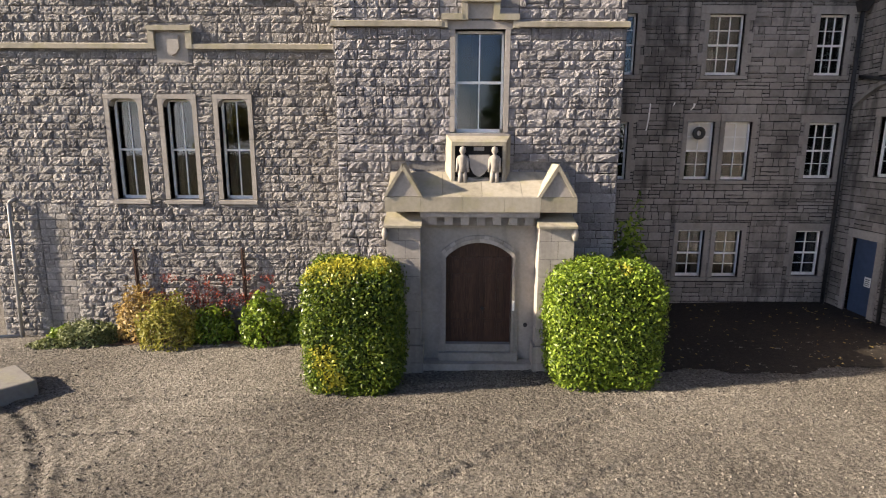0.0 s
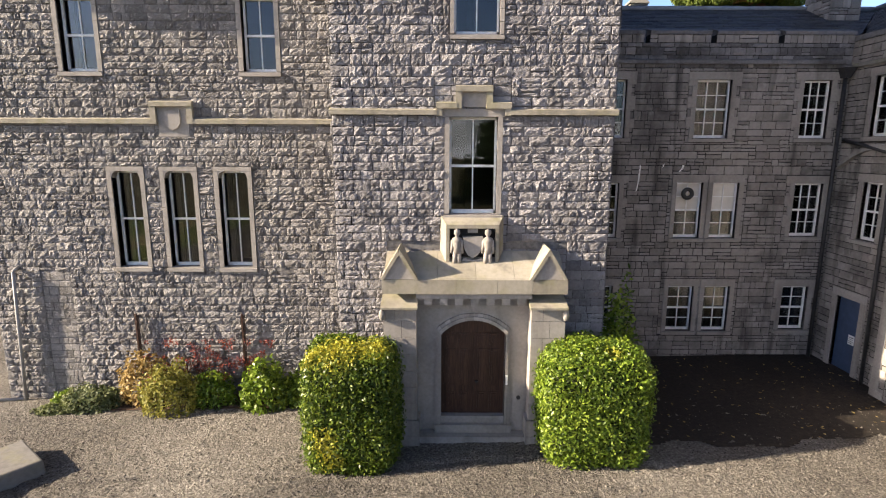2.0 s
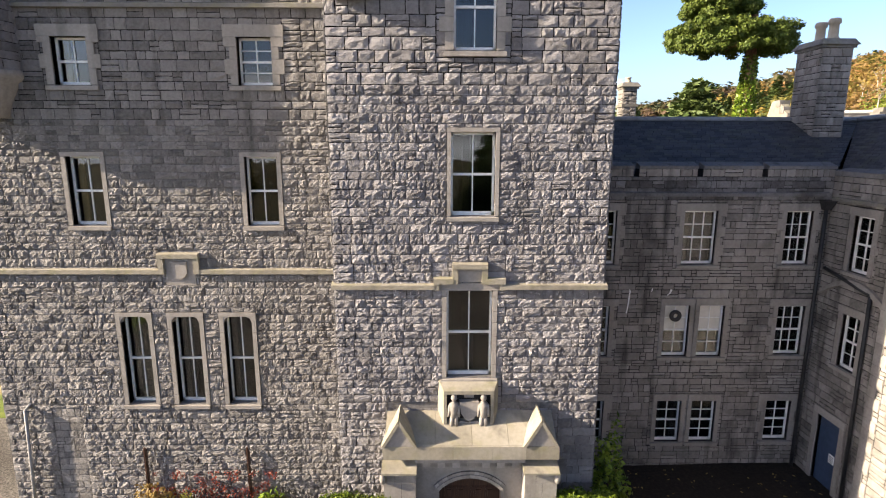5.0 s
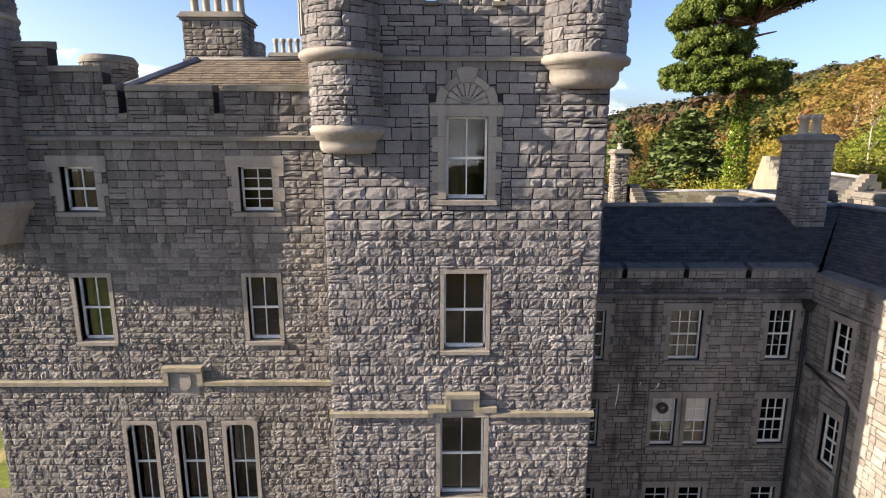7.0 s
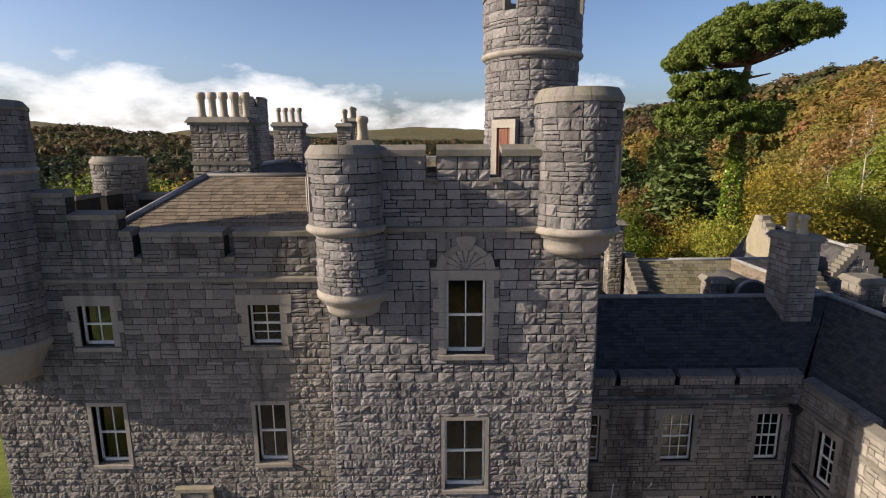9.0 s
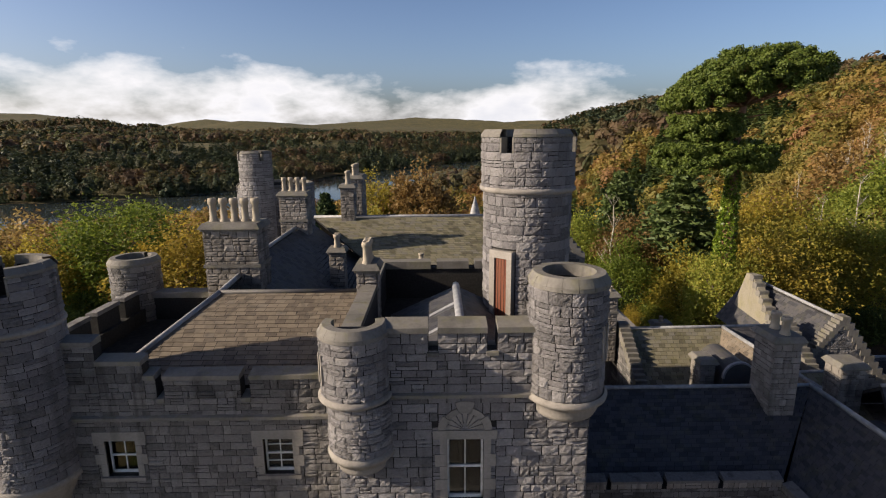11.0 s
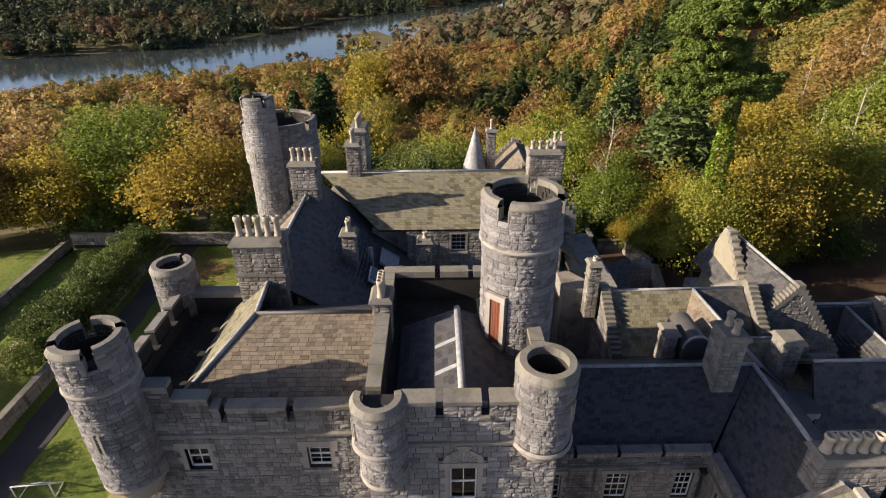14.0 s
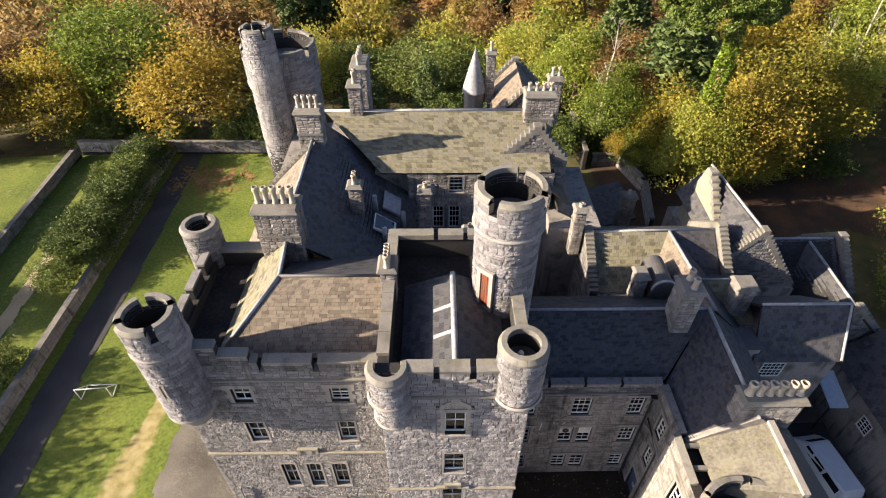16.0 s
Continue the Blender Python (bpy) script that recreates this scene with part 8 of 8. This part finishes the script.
# slender bare trees on the hillside and at the wood's edge
def bare_tree(x, y, h, seed):
    ob = thing("bare_tree", "slender leafless tree with a pale trunk", "tree", (x, y, float(terrain(x, y)) - 0.2), "bare trees in the wood")
    r = random.Random(seed)
    sh, limbs = Shape(), Shape()
    last, rad = Vector((0, 0, 0)), 0.016 * h
    lean = Vector((r.uniform(-0.12, 0.12), r.uniform(-0.12, 0.12), 1))
    for i in range(6):
        q = last + lean * (h / 6) + Vector((r.uniform(-0.2, 0.2), r.uniform(-0.2, 0.2), 0))
        sh.tube(last, q, rad, rad * 0.78, 7)
        if i > 0:
            for k in range(5):
                a, n = r.uniform(0, 6.28), r.uniform(0.1, 0.24) * h * (1.1 - i / 8)
                e = q + Vector((math.cos(a) * n * 0.6, math.sin(a) * n * 0.6, n * 0.8))
                limbs.tube(q, e, rad * 0.35, rad * 0.12, 5)
                for m in range(3):
                    b, c = r.uniform(0, 6.28), n * 0.5
                    s = q.lerp(e, r.uniform(0.4, 0.9))
                    limbs.tube(s, s + Vector((math.cos(b) * c * 0.7, math.sin(b) * c * 0.7, c * 0.7)), rad * 0.14, rad * 0.05, 4)
        last, rad = q, rad * 0.78
    for name, shape in (("trunk", sh), ("limb", limbs)):
        o = new(name, shape.mesh(name, pale_bark, True))
        o.parent = ob
        if name == "limb":
            tagged(o, kind="stuff")


for i, (x, y, h) in enumerate([(68, 88, 15), (71, 92, 17), (74, 90, 16), (77, 96, 17), (80, 100, 18), (83, 94, 15), (72, 100, 17), (66, 96, 16), (88, 104, 17), (20.5, 60.5, 15), (52, 66, 17), (47, 63, 15)]):
    bare_tree(x, y, h, 500 + i)


# woods
def wood(name, kind, mat, label, places, n_clump, per, leaf, seed, size=(11, 17)):
    g = np.random.default_rng(seed)
    vs, tones = [], []
    bank = []
    for i in range(6):
        w = 5.0 if kind == "conifer" else 7.6
        p, _ = crown_points(np.random.default_rng(seed + i), kind, n_clump, per, 9.0, w)
        p[:, 2] += 0.8
        bank.append(p)
    for x, y, z in places:
        p = bank[g.integers(6)]
        s = g.uniform(*size) / 10 * (max(0.35, min(0.8, float(shore(x, y)[0]) / 130)) if x < 30 + 0.2 * y and 80 < y < 900 and not shore(x, y)[1] else 1.0)
        a = g.uniform(0, 6.283)
        c = np.stack([p[:, 0] * np.cos(a) - p[:, 1] * np.sin(a), p[:, 0] * np.sin(a) + p[:, 1] * np.cos(a), p[:, 2]], 1) * s * g.uniform(0.85, 1.2, 3)
        out = c - (0, 0, c[:, 2].mean())
        out /= np.linalg.norm(out, axis=1, keepdims=True) + 1e-9
        vs.append(cards(c + (x, y, z), leaf * s, g, normals=out + (0, 0, 0.5), tilt=0.4 if leaf < 1 else 0.2, corners=3))
        tones.append(np.full(len(p), np.clip(0.5 + 0.35 * noise.noise((x * 0.02, y * 0.02, 0.0)) + g.normal() * 0.22, 0, 1)))
    me = card_mesh(name, np.concatenate(vs), mat, np.concatenate(tones), corners=3)
    ob = new(name, me)
    return tagged(ob, label, "woods", "", "stuff")


def scatter(n, seed, box, keep):
    g = np.random.default_rng(seed)
    x, y = g.uniform(box[0], box[1], n), g.uniform(box[2], box[3], n)
    z = terrain(x, y)
    s, beyond = shore(x, y)
    ok = keep(x, y, z, s, beyond)
    return np.stack([x, y, z - 0.3], 1)[ok]


view = lambda x, y, m=1.0: np.abs(x) < (y + 12) * 0.92 * m
near_wood = scatter(2300, 5, (-190, 260, 62, 300), lambda x, y, z, s, b: (s > 3) & ~b & view(x, y) & ((y > 96) | (x > 58) | (x < -66)) & ~((x > 64) & (x < 112) & (y < 112) & (y > 66) & (np.sin(x * 0.12) + np.cos(y * 0.15) > 0.6)))
pick = np.array([noise.noise((float(p[0]) * 0.012, float(p[1]) * 0.012, 3.0)) for p in near_wood])
dark = pick > 0.22
high = (near_wood[:, 2] > 66) | (near_wood[:, 2] > 44) & (near_wood[:, 0] > 40)
close = (near_wood[:, 1] < 150) & (np.abs(near_wood[:, 0]) < 150)
wood("deciduous_wood", "round", wood_autumn, "autumn woodland in green, gold and russet on the slopes", near_wood[~dark & ~high & close], 80, 16, 0.4, 301)
wood("lakeside_wood", "round", wood_autumn, "autumn woodland above the lake", near_wood[~dark & ~high & ~close], 40, 10, 0.75, 307)
wood("conifer_wood", "conifer", wood_conifer, "dark conifers among the autumn wood", near_wood[dark | high], 70, 14, 0.62, 302, (13, 19))
# the far shore's closed belt of trees, then the woods on the hills behind it
belt = scatter(15000, 6, (-760, 420, 150, 1400), lambda x, y, z, s, b: (s > 2) & b & view(x, y) & (s < 170))
pick = np.array([noise.noise((float(p[0]) * 0.011, float(p[1]) * 0.011, 8.0)) for p in belt])
wood("far_wood", "round", wood_far, "far autumn woodland beyond the lake", belt[pick <= -0.05], 30, 5, 1.2, 303, (12, 17))
wood("far_conifer_wood", "conifer", far_needles, "far conifer plantation beyond the lake", belt[pick > -0.05], 28, 5, 1.1, 304, (13, 19))
hills = scatter(15000, 7, (-1500, 1300, 250, 2000), lambda x, y, z, s, b: (s > 2) & view(x, y) & ((b & (s >= 170)) | (~b & (y > 300))) & (s < 1300) & (np.sin(x * 0.011 + 1) + np.cos(y * 0.013) + 0.8 * np.sin((x + y) * 0.024) > -0.85))
pick = np.array([noise.noise((float(p[0]) * 0.006, float(p[1]) * 0.006, 8.0)) for p in hills])
wood("hill_wood", "round", wood_far, "autumn woods on the far hills", hills[pick <= 0.2], 20, 3, 2.4, 305, (13, 19))
wood("hill_conifer_wood", "conifer", far_needles, "conifer woods on the far hills", hills[pick > 0.2], 20, 3, 2.2, 306, (14, 20))


# ---- hedges and shrubs by the porch ----
def superbox(g, n, half, power=5.5):
    d = g.normal(size=(n, 3))
    d /= np.linalg.norm(d, axis=1, keepdims=True)
    r = 1 / (np.abs(d) ** power).sum(1) ** (1 / power)
    nor = np.sign(d) * np.abs(d * r[:, None]) ** (power - 1) / half
    return d * r[:, None] * half, nor / np.linalg.norm(nor, axis=1, keepdims=True)


def hedge(x, y, z, half, label, seed, yellow, leaf_mat):
    ob = thing("clipped_hedge", label, "hedge", (x, y, z), "hedges beside the porch")
    g = np.random.default_rng(seed)
    n = 46000
    half = np.array(half)
    p, nor = superbox(g, n, half)
    bump = np.array([noise.noise((a * 1.6, b * 1.6, c * 1.6 + seed)) for a, b, c in p])
    p = p * (1 + 0.075 * bump[:, None]) + nor * (g.uniform(-0.14, 0.05, (n, 1)) + 0.12 * g.uniform(0, 1, (n, 1)) ** 6)
    p[:, 2] += half[2]
    keep = p[:, 2] > 0.02
    p, nor = p[keep], nor[keep]
    mark = np.zeros(len(p), bool)
    for cx, cy, cz, r in yellow:
        mark |= ((p - (cx, cy, cz)) ** 2).sum(1) < (r * g.uniform(0.5, 1.2, len(p))) ** 2
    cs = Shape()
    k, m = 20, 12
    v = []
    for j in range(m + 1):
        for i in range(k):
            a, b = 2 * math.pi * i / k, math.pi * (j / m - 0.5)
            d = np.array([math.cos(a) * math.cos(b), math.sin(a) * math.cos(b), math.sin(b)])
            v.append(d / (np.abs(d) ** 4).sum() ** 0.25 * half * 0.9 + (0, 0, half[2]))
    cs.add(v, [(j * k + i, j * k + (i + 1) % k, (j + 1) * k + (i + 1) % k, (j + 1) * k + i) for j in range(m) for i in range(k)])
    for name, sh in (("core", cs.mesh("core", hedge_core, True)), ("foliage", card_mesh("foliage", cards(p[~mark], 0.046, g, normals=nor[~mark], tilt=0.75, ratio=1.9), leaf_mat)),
                     ("yellowed_foliage", card_mesh("yellowed_foliage", cards(p[mark], 0.046, g, normals=nor[mark], tilt=0.75, ratio=1.9), leaf_yellow))):
        o = new(name, sh)
        o.parent = ob
    return ob


hedge(-1.78, 11.6, 0.36, (1.05, 0.85, 1.46), "tall clipped green hedge yellowing in patches", 5, [(-0.2, -0.4, 2.95, 0.62), (0.5, -0.2, 2.95, 0.5), (-0.75, -0.4, 2.75, 0.4), (-0.55, -0.85, 0.95, 0.34), (-0.35, -0.85, 0.5, 0.3)], leaf_laurel)
hedge(3.82, 11.7, 0.45, (1.2, 0.9, 1.4), "tall clipped bright green hedge beside the porch", 6, [(0.3, -0.6, 2.9, 0.2)], leaf_hedge)


def bush(x, y, w, d, h, mat, label, seed, n=1500, leaf=0.075, name="shrub", group=""):
    ob = thing(name, label, "shrub", (x, y, ground_z(x)), group)
    g = np.random.default_rng(seed)
    dirs = g.normal(size=(n, 3))
    dirs /= np.linalg.norm(dirs, axis=1, keepdims=True)
    dirs[:, 2] = np.abs(dirs[:, 2])
    lump = np.array([noise.noise((a * 2.2 + seed, b * 2.2, c * 2.2)) for a, b, c in dirs])
    r = g.uniform(0.45, 1.0, n) ** 0.5 * (1 + 0.35 * lump)
    p = dirs * r[:, None] * (w / 2, d / 2, h)
    o = new("foliage", card_mesh("foliage", cards(p, leaf, g, normals=dirs, tilt=0.9, ratio=1.8), mat))
    o.parent = ob
    st = Shape()
    for i in range(9):
        e = p[g.integers(n)] * 0.8
        st.tube((0, 0, -0.05), (float(e[0]), float(e[1]), max(0.1, float(e[2]))), 0.018, 0.006, 5)
    o = new("stem", st.mesh("stem", bark))
    o.parent = ob
    return ob


bush(-10.75, 14.55, 0.75, 0.6, 0.42, leaf_hedge, "small bright green shrub in the wall bed", 1, 700)
bush(-9.85, 14.35, 1.9, 0.95, 0.62, leaf_grey, "low grey-green mounded shrub in the wall bed", 2, 2600, 0.06)
bush(-10.7, 14.1, 1.3, 0.6, 0.22, leaf_grey, "straggling pale ground cover plants", 12, 900, 0.06)
bush(-8.35, 14.5, 1.7, 0.8, 1.6, leaf_orange, "orange-yellow autumn shrub against the wall", 3, 1500)
bush(-7.4, 14.1, 1.75, 1.2, 1.4, leaf_olive, "feathery yellow-olive shrub in the wall bed", 4, 3000, 0.06)
bush(-6.3, 14.4, 1.4, 0.8, 0.95, leaf_hedge, "dark green shrub in the wall bed", 5, 1600, 0.07)
bush(-4.75, 14.25, 1.5, 1.1, 1.35, leaf_hedge, "rounded yellow-green shrub in the wall bed", 6, 2600, 0.075)
bush(-3.9, 14.4, 1.0, 0.8, 0.9, leaf_hedge, "dark green shrub behind the hedge", 7, 1200)
bush(5.0, 13.6, 1.6, 0.9, 3.6, leaf_hedge, "dark climbing shrub in the tower's corner", 8, 2200, 0.09)
cr = thing("red_creeper", "thin red-leaved creeper on the stone wall", "climber", (-6.6, 14.9, 0.4))
g = np.random.default_rng(9)
n = 2600
p = np.stack([g.uniform(-2.0, 2.0, n), g.uniform(-0.14, 0.0, n), 0.5 + g.uniform(0, 1, n) ** 0.8 * 1.3], 1)
p = p[np.array([noise.noise((float(q[0]) * 2.4, 0.0, float(q[2]) * 2.4)) for q in p]) > -0.05]
o = new("foliage", card_mesh("foliage", cards(p, 0.04, g), leaf_red))
o.parent = cr
st = Shape()
for i in range(16):
    x = g.uniform(-2, 2)
    st.tube((x * 0.7, -0.03, 0), (x, -0.05, g.uniform(0.8, 1.7)), 0.012, 0.005, 4)
o = new("stem", st.mesh("stem", bark))
o.parent = cr
litter = cards(np.stack([g.uniform(5, 13, 220), g.uniform(12, 17.2, 220), np.full(220, 0.0)], 1), 0.07, g)
litter[:, 2] = litter[:, 2] * 0.3 + np.clip(0.5 + 0.02 * litter[:, 0], 0, 0.72) + 0.03
tagged(new("fallen_leaves", card_mesh("fallen_leaves", litter, leaf_orange)), "scattered fallen leaves on the yard", "leaves", "", "stuff")

# ---- single stones and slates nearest to the path ----
for cells, face, body, mat, relief in LOOSE:
    loose_stones(cells, face, body, mat, relief)
unit_slates = []
for k in range(3):
    e = (0.0, 0.004, -0.003)[k]
    unit_slates.append(Shape().add([(0, 0, 0.022 + e), (1, 0, 0.022), (1, 1, 0.006), (0, 1, 0.006), (0, 0, 0), (1, 0, 0)], [(0, 1, 2, 3), (4, 5, 1, 0)]).mesh("slate", slate_piece))
for i, (at, u, v, nor) in enumerate(FRONT_SLATES):
    ob = new("slate", unit_slates[i % 3])
    ob.parent = front_slope
    off = Vector(front_slope.location) + Vector(left.location)
    m = Matrix((tuple(u), tuple(v), tuple(nor))).transposed().to_4x4()
    m.translation = Vector(at) - off
    ob.matrix_basis = m
